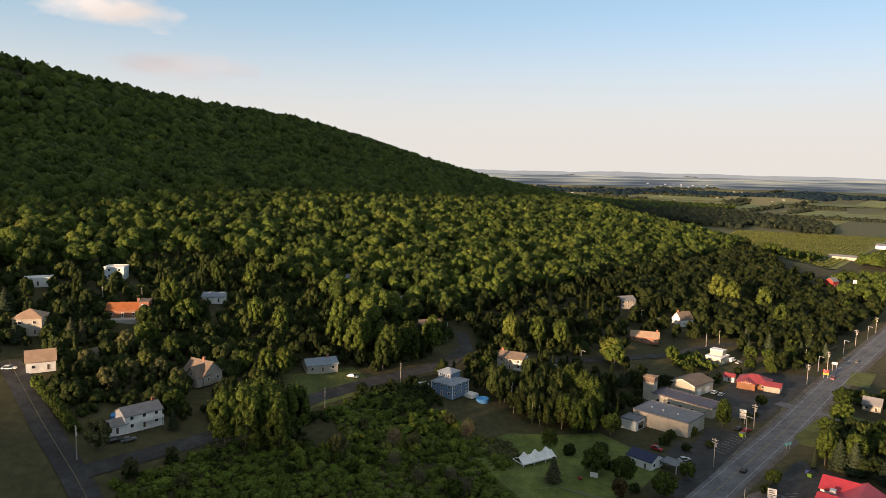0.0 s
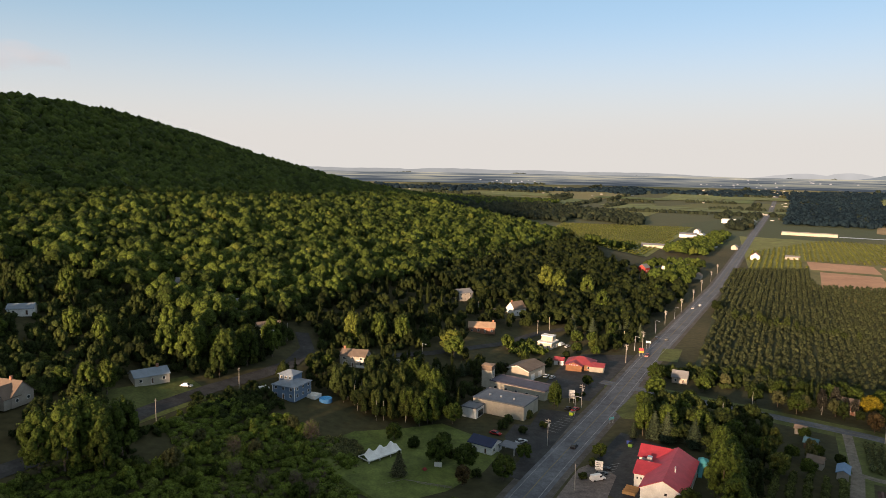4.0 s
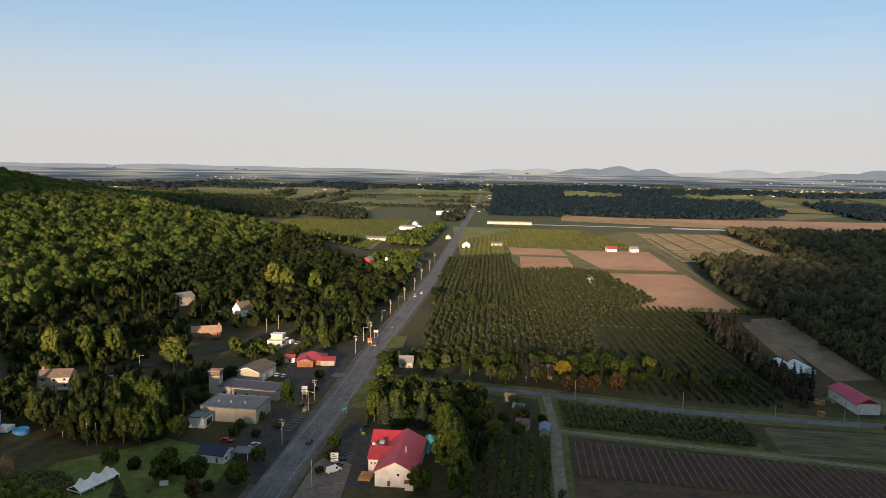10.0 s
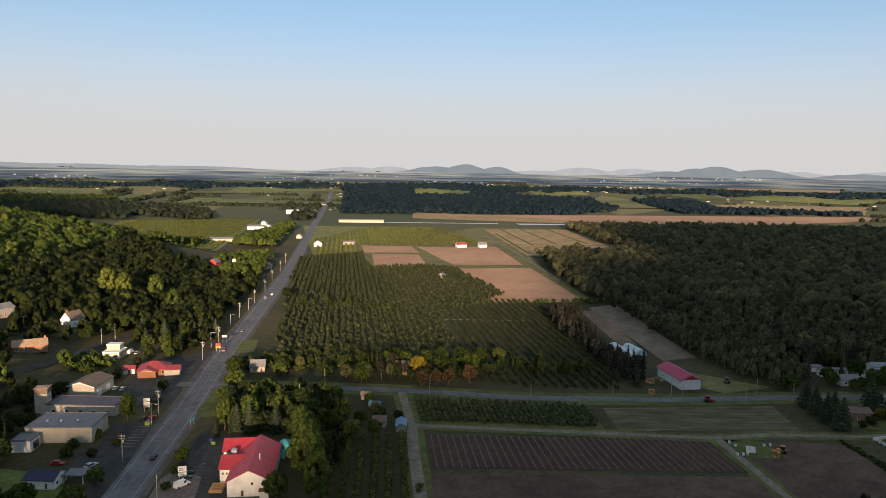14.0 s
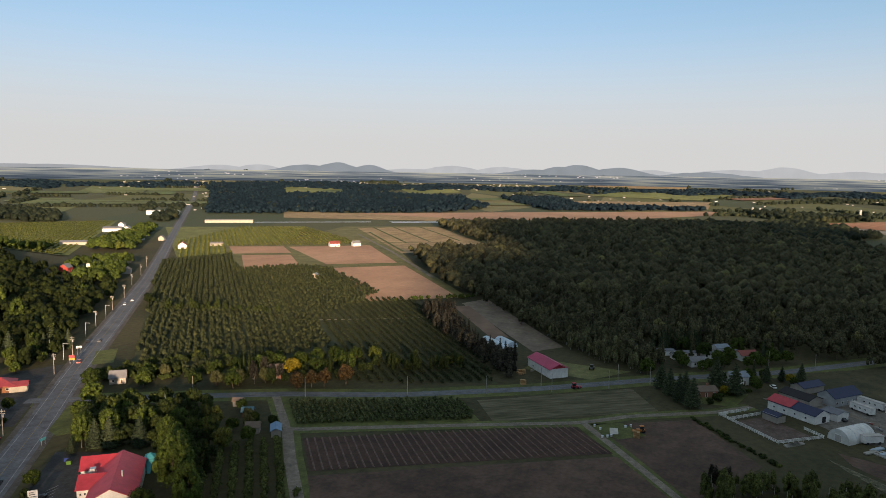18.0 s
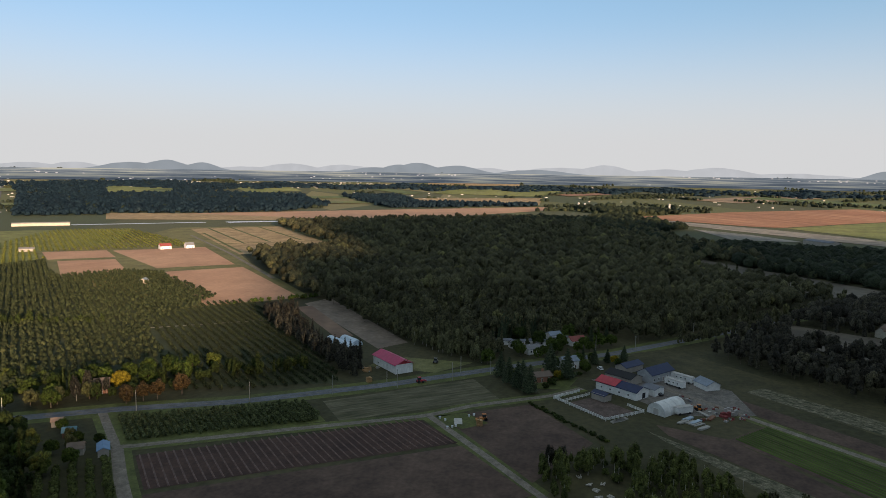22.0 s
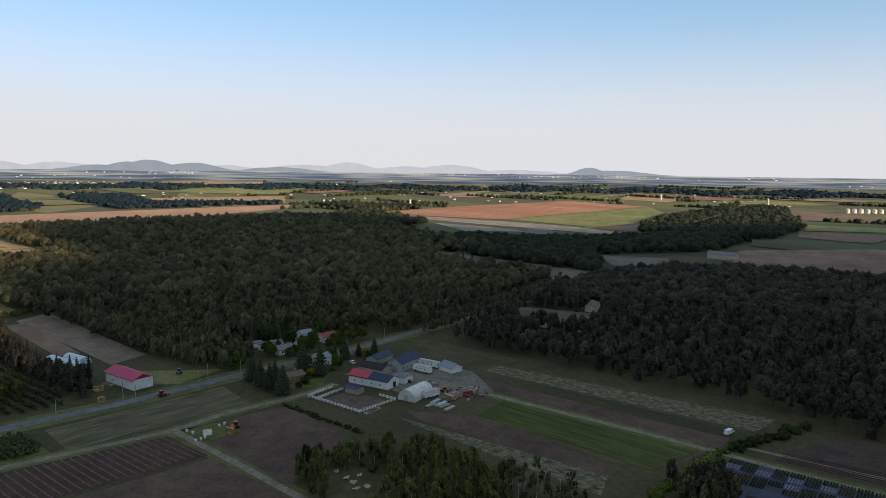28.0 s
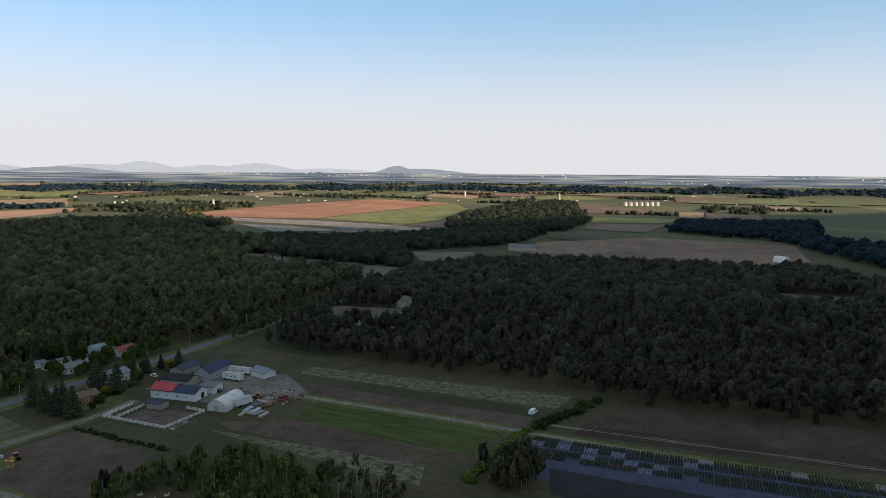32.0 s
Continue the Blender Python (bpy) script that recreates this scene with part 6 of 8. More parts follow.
for x, y, a in ((311, 150, 20), (314, 153, 60), (308, 148, 10), (317, 146, 40)):
    hp = thing("timber_heap", x, y, a, "heap of old timber and stones beside the barn", "scrap heap", "heaps beside the barn")
    for j in range(5):
        w_, d_, h_ = kr.uniform(0.6, 2.0), kr.uniform(0.2, 0.6), kr.uniform(0.25, 0.8)
        part("timber", box(-w_ / 2, w_ / 2, -d_ / 2, d_ / 2, 0, h_), (POLE, WOOD, CONCRETE)[int(kr.integers(0, 3))], hp, at=pose(float(kr.uniform(-1.4, 1.4)), float(kr.uniform(-1.2, 1.2)), 0, 0, float(kr.uniform(-10, 10)), float(kr.uniform(0, 180))))
ORANGE = paint("orange_machine_paint", (0.5, 0.17, 0.03), 0.45)


def digger(x, y, turn, label, material):
    d = thing("tractor", x, y, turn, label, "tractor")
    add_box(d, "chassis", (-1.6, 1.4, -0.7, 0.7, 0.7, 1.5), material)
    add_box(d, "cab", (-1.2, 0.2, -0.65, 0.65, 1.5, 2.7), GLASS)
    add_box(d, "cab_roof", (-1.3, 0.3, -0.75, 0.75, 2.7, 2.82), material)
    for wx, r in ((-1.0, 0.75), (1.1, 0.5)):
        for s in (-1, 1):
            part("wheel", tube(r, r, -0.2, 0.2, 12), SHINGLE_BLACK, d, at=pose(wx, s * 0.9, r, 90))
    part("loader_arm", joined(box(1.2, 2.6, -0.6, -0.45, 0.9, 1.1), box(1.2, 2.6, 0.45, 0.6, 0.9, 1.1), box(2.5, 2.9, -0.9, 0.9, 0.4, 1.1)), material, d)


digger(310, -7, 20, "orange tractor with a loader in the farmyard", ORANGE)
digger(264, 75, 120, "orange machine standing at a field's edge", ORANGE)
digger(302, 117, -45, "red tractor on the country road", RED_ROOF)
digger(337, 122, 10, "dark tractor parked on grass by the barn", SHINGLE_GREY)
for x, y in ((260, 92), (258, 89), (252, 84), (253.5, 83), (250.5, 85.5), (268, 80), (266, 81.5)):
    h = thing("white_hive", x, y, 20, "small white box hive on grass", "hive", "white hives")
    add_box(h, "box", (-0.5, 0.5, -0.4, 0.4, 0.1, 0.8), WHITE)
    add_box(h, "lid", (-0.56, 0.56, -0.46, 0.46, 0.8, 0.9), ALU)
padw = thing("concrete_pad", 259.5, 84, 20, "pale concrete pad at the field's corner", "slab")
add_box(padw, "slab", (-3.2, 3.2, -1.6, 1.6, 0, 0.2), CONCRETE)
slab("hive_grass", [(262, 95), (270, 84), (262, 72), (252, 80)], LAWN, 0.06, "grass corner with hives", "lawn")
PLAY_RED = paint("red_plastic", (0.22, 0.03, 0.03), 0.6)
ps = thing("play_set", 46, 218.5, 20, "small red and white play set on a lawn", "play equipment")
add_box(ps, "tower", (-0.5, 0.5, -0.5, 0.5, 0, 1.4), PLAY_RED)
part("tower_roof", hip(1.1, 1.1, 1.4, 0.6, 0.1), PLAY_RED, ps)
add_box(ps, "bench", (1.4, 3.0, -0.4, 0.4, 0, 0.6), WHITE)
sb = thing("notice_board", 51, 220.5, -20, "white upright notice board on a lawn", "notice board")
add_box(sb, "board", (-1.3, 1.3, -0.08, 0.08, 0.3, 2.5), WHITE)
for k in (-1.2, 1.1):
    add_box(sb, "foot", (k, k + 0.1, -0.4, 0.4, 0, 0.3), POLE)
for x, y, m, nm in ((126, 229.5, "blue", "dark blue waste container by the car park"), (125, 226.5, "grey", "green waste container by the car park")):
    b = thing("waste_container", x, y, 47, nm, "container")
    mm = paint("container_paint", (0.03, 0.06, 0.25) if m == "blue" else (0.12, 0.25, 0.04), 0.5)
    add_box(b, "bin", (-1.0, 1.0, -0.7, 0.7, 0.1, 1.3), mm)
    add_box(b, "lid", (-1.05, 1.05, -0.75, 0.75, 1.3, 1.4), SHINGLE_BLACK)
gb = thing("waste_container", 117, 262, 47, "bright yellow-green waste container on the car park", "container")
add_box(gb, "bin", (-1.1, 1.1, -0.8, 0.8, 0.1, 1.4), paint("lime_paint", (0.35, 0.5, 0.03), 0.5))
add_box(gb, "lid", (-1.15, 1.15, -0.85, 0.85, 1.4, 1.5), SHINGLE_GREY)

# parking bays and field rows
bay = mesh_of("bay_line", *box(-2.4, 2.4, -0.07, 0.07, 0, 0.012), LINE_WHITE)
lot = bpy.data.objects["parking_west"]
for i in range(8):
    b = new("bay_line", bay)
    b.parent = lot
    b.matrix_basis = pose(102 + 1.9 * i, 246 + 2.1 * i, 0.075, 0, 0, -48)
lot2 = bpy.data.objects["parking_east"]
for i in range(6):
    b = new("bay_line", bay)
    b.parent = lot2
    b.matrix_basis = pose(103 + 1.8 * i, 203 + 2.0 * i, 0.075, 0, 0, 10)
fd = bpy.data.objects["field_dark"]
ROWM = two_scale("reddish_planted_ridge", (0.10, 0.06, 0.05), (0.15, 0.095, 0.08), 0.3, 1.5)
rowmesh = mesh_of("planting_ridge", [(0, -0.32, 0), (29.5, -0.32, 0), (29.5, 0.32, 0), (0, 0.32, 0), (0, 0, 0.22), (29.5, 0, 0.22)], [(0, 1, 5, 4), (2, 3, 4, 5), (0, 4, 3), (1, 2, 5)], ROWM)
for i in range(38):
    u_ = (i + 0.5) / 38
    b = new("planting_ridge", rowmesh)
    b.parent = fd
    ax, ay = 166.4 + u_ * (238.4 - 166.4), 156 + u_ * (77.5 - 156)
    bx, by = 186 + u_ * (255 - 186), 178 + u_ * (98 - 178)
    b.matrix_basis = pose(ax, ay, 0.05, 0, 0, math.degrees(math.atan2(by - ay, bx - ax)))
# nursery beds on black fabric
nb = bpy.data.objects["nursery_ground"]
rb = np.random.default_rng(9)
bed_mesh = []
for m_, hi in ((ORCHARD, 0.3), (NEEDLE, 0.26), (RUST, 0.25), (paint("pale_pots", (0.2, 0.21, 0.27)), 0.16)):
    pots = []
    for i in range(5):
        for j in range(5):                                     # potted plants in a square of five by five
            v_ = ICO[0][0] * rb.uniform(0.75, 1.15, (9, 1)) * np.array([0.42, 0.42, hi])
            pots.append((v_ + np.array([i * 0.92 - 1.84, j * 0.92 - 1.84, hi * 0.5]), ICO[0][1]))
    bed_mesh.append(array_mesh("plant_bed", *pieces_of(pots), m_))
for row, off in enumerate((3.4, 8.2, 15.6, 20.4)):             # close-set squares of pots on both sides of the path
    for i in range(34):
        u_ = (i + 0.6) / 35
        sx, sy = 238 + u_ * (135 - 238), -107 + u_ * (-243 + 107)
        if rb.uniform() < 0.1:
            continue
        g_ = new("plant_bed", bed_mesh[int(rb.choice(4, p=(0.5, 0.28, 0.05, 0.17)))])
        g_.parent = nb
        g_.matrix_basis = pose(sx - off * 0.72, sy + off * 0.52, 0.07, 0, 0, 53)
strip("nursery_path", [(237, -110), (190, -172), (140, -238)], 2.4, GRAVEL, 0.075, "pale gravel path through the nursery", "path", offset=12)

# ---- distant plain: farm buildings, silos, the town and the hills ----
far_list = ((356, 636, 35, 10, 8, 5, 3.2, paint("barn_red", (0.35, 0.05, 0.04)), SHINGLE_GREY, "red barn among trees", "barn"),
            (372, 605, 35, 10, 8, 4, 2.5, WHITE, SHINGLE_BROWN, "white farmhouse near the main road", "house"),
            (398, 662, 35, 11, 8, 4, 2.5, WHITE, FLAT_GREY, "white farmhouse near the main road", "house"),
            (411, 647, 35, 9, 7, 4, 2.5, WHITE, SHINGLE_GREY, "small white house near the main road", "house"),
            (392, 597, 50, 10, 7, 3.5, 2.2, BEIGE, ROOF_TAN, "beige house near the main road", "house"),
            (555, 730, 50, 14, 10, 4.5, 3.5, WHITE, ROOF_RED_OLD, "white farm shop with a red roof", "building"),
            (601, 723, -40, 16, 7, 3.2, 1.5, TAUPE, SHINGLE_GREY, "low grey farm shed", "shed"),
            (497, 855, -40, 42, 9, 4, 2, BEIGE, FLAT_GREY, "long low beige farm building", "building"),
            (632, 996, -40, 26, 12, 5, 2.5, WHITE, FLAT_GREY, "white farm building by the orchards", "building"),
            (872, 1013, -43, 84, 22, 4.5, 0.8, CREAM, BEIGE, "long white packing house", "building"),
            (927, 1280, -43, 62, 26, 8, 0.8, WHITE, WHITE, "wide white warehouse by the main road", "building"),
            (574, 905, 40, 12, 9, 5, 3, WHITE, SHINGLE_GREY, "white house by the road", "house"),
            (600, 930, 40, 12, 9, 5, 3, CREAM, SHINGLE_BROWN, "cream house by the road", "house"),
            (625, 940, 40, 10, 8, 5, 3, WHITE, SHINGLE_GREY, "white house by the road", "house"),
            (650, 985, 40, 12, 9, 5, 3, WHITE, ROOF_BLUEGREY, "white house by the road", "house"),
            (619, 900, 40, 10, 8, 5, 3, WHITE, SHINGLE_GREY, "white house by the road", "house"),
            (585, 858, 40, 10, 8, 4, 3, WHITE, SHINGLE_BROWN, "white house by the road", "house"),
            (598, 830, 40, 9, 7, 4, 2.5, CREAM, SHINGLE_GREY, "small cream house by the road", "house"),
            (560, 870, -40, 14, 8, 4, 2.5, BEIGE, FLAT_GREY, "low beige shed behind roadside houses", "shed"),
            (690, 1060, 40, 12, 9, 5, 3, WHITE, SHINGLE_GREY, "white farmhouse behind the roadside trees", "house"),
            (640, 960, -40, 22, 9, 4, 2, TAUPE, FLAT_GREY, "long grey shed behind roadside houses", "shed"),
            (690, 603, -30, 13, 8, 4, 3, WHITE, ROOF_RED_OLD, "white barn with a red roof between fields", "barn"),
            (712, 585, -30, 10, 8, 4, 3, WHITE, SHINGLE_GREY, "white barn between fields", "barn"),
            (478, 441, 20, 6, 5, 3, 1.5, TAUPE, ROOF_BLUEGREY, "small grey shed in the orchard", "shed"),
            (818, -346, 45, 34, 10, 6, 3, CREAM, SHINGLE_GREY, "long pale barn beyond the forest", "barn"),
            (497, -120, 20, 10, 8, 5, 3, CREAM, SHINGLE_BROWN, "small cream house in a forest clearing", "house"),
            (1135, -180, 35, 50, 20, 6, 2, TAUPE, FLAT_GREY, "long grey storage barn on the plain", "barn"))
HOUSE_SPOTS += [(362, 630, 14), (350, 612, 12), (384, 596, 8), (404, 640, 12), (388, 640, 10), (400, 622, 10)]
for x, y, tn, w, d, h, rise, wl, rf, lb, ct in far_list:
    house("far_" + ct, x, y, tn, w, d, h, rise, wl, rf, lb, "gable", "s" if w < 20 else "", category=ct)
tunnel("dome_greenhouse", 640, -584, 20, 14, 12, 8, WHITE, "white domed storage shelter beyond the forest", "shelter")
for i in range(7):
    x, y = 1858 - i * 2, -1115 - i * 17
    s = thing("grain_silo", x, y, 0, "round pale metal grain silo with a cone roof", "silo", "row of grain silos")
    part("drum", tube(5.8, 5.8, 0, 10, 14), CONCRETE, s)
    part("cone_roof", tube(6.1, 0.6, 10, 13, 14), ALU, s)
for x, y, hh in ((1990, 300, 15), (2010, 285, 13), (2170, -1050, 22), (2430, -800, 20), (2100, 60, 14)):
    s = thing("tower_silo", x, y, 0, "tall pale concrete tower silo on the plain", "silo")
    part("drum", tube(3, 3, 0, hh, 12), CONCRETE, s)
    part("dome", tube(3.1, 0.8, hh, hh + 2, 12), ALU, s)

# greenhouses under film, bright strips on the plain
FILM_FLAT = paint("white_row_cover", (0.6, 0.64, 0.68), 0.4)
slab("row_cover", [(905, 985), (1060, 835), (1052, 825), (896, 974)], FILM_FLAT, 0.5, "pale plastic row covers shining on the field", "row cover")
slab("row_cover_near", [(1085, 810), (1150, 745), (1135, 728), (1070, 790)], FILM_FLAT, 0.5, "pale plastic row covers on the field", "row cover")


def town(name, seed, n, spread, label, low=1.2, high=3):
    """A far settlement: many small blocks with pitched or flat tops in one mesh."""
    r = np.random.default_rng(seed)
    V, F = [], []
    for _ in range(n):
        a, d = r.uniform(*spread[0]), r.uniform(*spread[1])
        x, y = d * math.sin(radians(a)), d * math.cos(radians(a))
        w, e, h = r.uniform(4, 11), r.uniform(4, 8), r.uniform(low, high)
        z = float(land(x, y))
        v, f = box(-w / 2, w / 2, -e / 2, e / 2, -2, h)
        t = r.uniform(0, 3)
        o = len(V)
        V += [(x + p * math.cos(t) - q * math.sin(t), y + p * math.sin(t) + q * math.cos(t), z + s) for p, q, s in v]
        F += [tuple(i + o for i in q) for q in f]
    ob = new(name, mesh_of(name, V, F, CONCRETE))
    tagged(ob, label, "town", kind="stuff")


town("far_town", 41, 150, ((33, 45), (2900, 3330)), "pale buildings of a distant town at the end of the road")
town("hill_town", 42, 260, ((44, 66), (2950, 3380)), "pale buildings of a town below the far hill")
town("plain_hamlets", 43, 170, ((62, 132), (2300, 3300)), "scattered pale farm buildings on the far plain")
town("road_hamlet", 44, 30, ((36.5, 42.5), (1500, 3000)), "pale houses strung along the far road")
town("west_hamlet", 45, 36, ((4, 34), (2300, 3300)), "scattered pale buildings on the far western plain")


def hill_range(name, peaks, r, colour, label, base=-0.5):
    """Far hills as a long ridge, glowing in a painted haze colour: peaks (turn, height in degrees, half width)."""
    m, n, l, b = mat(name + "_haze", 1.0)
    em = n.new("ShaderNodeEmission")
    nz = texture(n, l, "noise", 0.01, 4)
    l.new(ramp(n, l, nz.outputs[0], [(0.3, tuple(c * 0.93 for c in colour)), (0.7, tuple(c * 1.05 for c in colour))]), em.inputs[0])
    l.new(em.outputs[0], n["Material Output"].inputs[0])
    az = np.arange(-30, 150, 0.12)
    el = np.full(az.shape, base)
    for a, h, w in peaks:
        el = np.maximum(el, base + (h * 0.9 - base) * np.exp(-np.abs((az - a) / (1.3 * w)) ** 2))
    rg = np.random.default_rng(3)
    el = el + np.interp(az, np.arange(-30, 151, 0.5), rg.uniform(-0.025, 0.025, 362)) * (el > base + 0.1)
    x, y = np.sin(np.radians(az)), np.cos(np.radians(az))
    top = EYE + r * np.tan(np.radians(el))
    k = len(az)
    V = np.concatenate([np.stack([x * r, y * r, np.full(k, 40.0)], 1), np.stack([x * r, y * r, top], 1), np.stack([x * (r + 60), y * (r + 60), np.full(k, 40.0)], 1)])
    i = np.arange(k - 1)
    Q = np.concatenate([np.stack([i, i + 1, i + 1 + k, i + k], 1), np.stack([i + k, i + 1 + k, i + 1 + 2 * k, i + 2 * k], 1)])
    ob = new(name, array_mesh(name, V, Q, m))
    tagged(ob, label, "hills", kind="structure")


HILLS_NEAR = [(46.6, 0.34, 1.9), (49.1, 0.57, 1.5), (51.6, 0.38, 1.3), (67.0, 0.48, 1.5), (68.4, 0.66, 1.7), (71.5, 0.46, 2.0), (65.0, 0.2, 2.0), (78.0, 0.18, 2.6), (102.7, 0.42, 1.2), (104.5, 0.18, 3.0)]
HILLS_FAR = [(40, 0.2, 2.2), (43, 0.3, 1.6), (58.3, 0.42, 2.2), (62.5, 0.38, 2.4), (55, 0.1, 3), (83.4, 0.66, 2.0), (80, 0.4, 3.5), (88, 0.36, 3), (91.6, 0.55, 2.6), (97, 0.16, 3.5), (74, 0.3, 2.0)]
HILLS_WEST = [(1, 0.12, 7), (14, 0.16, 5), (20, 0.1, 6), (8, 0.1, 4), (27, 0.05, 6)]
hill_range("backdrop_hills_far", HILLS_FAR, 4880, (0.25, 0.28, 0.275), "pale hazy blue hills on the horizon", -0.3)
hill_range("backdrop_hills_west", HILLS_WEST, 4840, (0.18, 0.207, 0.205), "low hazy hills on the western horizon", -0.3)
hill_range("backdrop_hills_near", HILLS_NEAR, 4800, (0.14, 0.17, 0.175), "wooded hills behind the town in painted blue-grey haze", -0.3)


def haze_plain(name, az0, az1, r, low, dark, light, label):
    """The farthest plain: a low glowing backdrop with haze painted paler upwards and faint level bands of woods and
    fields.
    """
    m, n, l, b = mat(name + "_haze", 1.0)
    bands = texture(n, l, "noise", 0.0045, 7, 0, (0.8, 0.8, 34.0))
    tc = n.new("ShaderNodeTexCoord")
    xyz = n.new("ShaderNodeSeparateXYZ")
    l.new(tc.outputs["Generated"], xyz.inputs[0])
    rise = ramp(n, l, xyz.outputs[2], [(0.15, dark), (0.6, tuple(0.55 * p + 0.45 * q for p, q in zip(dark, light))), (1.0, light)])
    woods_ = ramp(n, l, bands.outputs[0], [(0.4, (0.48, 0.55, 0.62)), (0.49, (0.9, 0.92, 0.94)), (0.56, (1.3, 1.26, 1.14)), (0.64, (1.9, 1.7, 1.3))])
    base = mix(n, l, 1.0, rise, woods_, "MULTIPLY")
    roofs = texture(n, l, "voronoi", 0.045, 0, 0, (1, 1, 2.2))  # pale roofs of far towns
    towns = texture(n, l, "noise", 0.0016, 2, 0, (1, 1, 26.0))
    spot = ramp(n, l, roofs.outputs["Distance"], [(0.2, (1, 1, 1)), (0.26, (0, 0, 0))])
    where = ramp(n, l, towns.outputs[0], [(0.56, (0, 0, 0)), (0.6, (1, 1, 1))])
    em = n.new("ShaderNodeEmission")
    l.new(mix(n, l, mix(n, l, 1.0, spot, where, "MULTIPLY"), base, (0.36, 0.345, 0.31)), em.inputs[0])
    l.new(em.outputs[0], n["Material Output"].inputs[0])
    az = np.radians(np.arange(az0, az1 + 0.5, 0.5))
    k = len(az)
    rr = np.concatenate([np.full(k, r), np.full(k, r + 40.0)])
    zz = np.concatenate([np.full(k, EYE + r * math.tan(radians(low)) - 15), np.full(k, EYE - 0.0035 * r)])
    V = np.stack([rr * np.sin(np.tile(az, 2)), rr * np.cos(np.tile(az, 2)), zz], 1)
    i = np.arange(k - 1)
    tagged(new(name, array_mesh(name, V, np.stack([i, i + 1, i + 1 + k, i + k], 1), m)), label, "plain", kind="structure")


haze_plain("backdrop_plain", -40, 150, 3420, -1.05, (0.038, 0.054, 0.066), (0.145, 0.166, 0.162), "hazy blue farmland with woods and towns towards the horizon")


def cloud_bank(name, turn, up, wide, high, seed, colour, label):
    """A thin evening cloud far off: a sheet of sky with a torn, see-through outline."""
    m, n, l, b = mat(name + "_vapour", 1.0)
    nz = texture(n, l, "noise", 0.006, 6, 0, (0.55, 1, 1.6))
    sp = texture(n, l, "noise", 0.0022, 2, 0, (0.6, 1, 1.8))
    gr = n.new("ShaderNodeTexGradient")
    gr.gradient_type = "SPHERICAL"
    tc = n.new("ShaderNodeTexCoord")
    mp = n.new("ShaderNodeMapping")
    mp.inputs["Location"].default_value, mp.inputs["Scale"].default_value = (-1, -1, 0), (2, 2, 0)
    l.new(tc.outputs["Generated"], mp.inputs[0])
    sx = n.new("ShaderNodeSeparateXYZ")
    l.new(tc.outputs["Generated"], sx.inputs[0])
    cx = n.new("ShaderNodeCombineXYZ")
    l.new(sx.outputs[0], cx.inputs[0])
    l.new(sx.outputs[2], cx.inputs[1])
    l.new(cx.outputs[0], mp.inputs[0])
    l.new(mp.outputs[0], gr.inputs[0])
    mu = n.new("ShaderNodeMath")
    mu.operation = "MULTIPLY_ADD"
    l.new(nz.outputs[0], mu.inputs[0])
    mu.inputs[1].default_value = 0.75
    soft = n.new("ShaderNodeMath")
    soft.operation = "MULTIPLY"
    l.new(gr.outputs[0], soft.inputs[0])
    soft.inputs[1].default_value = 0.6
    l.new(soft.outputs[0], mu.inputs[2])
    al = ramp(n, l, mu.outputs[0], [(0.0, (0, 0, 0)), (1.0, (0.95, 0.95, 0.95))])
    al.node.color_ramp.elements[0].position, al.node.color_ramp.elements[1].position = 0.44, 0.8
    em = n.new("ShaderNodeEmission")
    l.new(ramp(n, l, sp.outputs[0], [(0.35, tuple(c * 0.8 for c in colour)), (0.65, colour)]), em.inputs[0])
    tr = n.new("ShaderNodeBsdfTransparent")
    ms = n.new("ShaderNodeMixShader")
    l.new(al, ms.inputs[0])
    l.new(tr.outputs[0], ms.inputs[1])
    l.new(em.outputs[0], ms.inputs[2])
    l.new(ms.outputs[0], n["Material Output"].inputs[0])
    r = 4600
    V, k = [], 24
    for j in range(7):
        for i in range(k + 1):
            a, e = radians(turn + wide * (i / k - 0.5)), radians(up + high * (j / 6 - 0.5))
            V.append((r * math.cos(e) * math.sin(a), r * math.cos(e) * math.cos(a), EYE + r * math.sin(e)))
    F = [(j * (k + 1) + i, j * (k + 1) + i + 1, (j + 1) * (k + 1) + i + 1, (j + 1) * (k + 1) + i) for j in range(6) for i in range(k)]
    ob = new(name, mesh_of(name, V, F, m))
    ob.visible_shadow = False
    tagged(ob, label, "cloud", kind="structure")


cloud_bank("backdrop_cloud", -25, 10.8, 11, 2.8, 1, (0.42, 0.43, 0.4), "small white evening cloud low in the sky")
cloud_bank("backdrop_cloud_low", -20.5, 7.2, 12, 2.6, 2, (0.31, 0.34, 0.345), "flat greyish evening cloud above the mountain")

# ---- single trees ----
for x, y, s in ((344, 63, 1.15), (335, 53, 1.2), (326, 84, 1.0), (318, 78, 1.0), (311, 72, 1.0), (306, 65, 1.05), (130, 234, 0.5), (37, 216, 0.75), (140, 227, 0.95), (137, 231, 0.9), (147, 220, 0.9), (-84, 214, 0.5),
                (-140, 260, 0.8), (-137, 262, 0.75), (-149, 260, 0.7), (-156, 252, 0.7), (-172, 272, 1.0), (79, 310, 0.55), (83, 313, 0.6), (87, 316, 0.55), (92, 320, 0.6), (70, 306, 0.6), (74, 308, 0.5),
                (208, 372, 0.9), (198, 378, 0.8), (184, 386, 1.0), (170, 380, 0.8), (176, 398, 1.0), (210, 392, 0.9), (366, 44, 0.7), (372, 38, 0.6), (378, 30, 0.7), (322, 72, 0.9)):
    plant("spruce", x, y, s, wide=1.5)
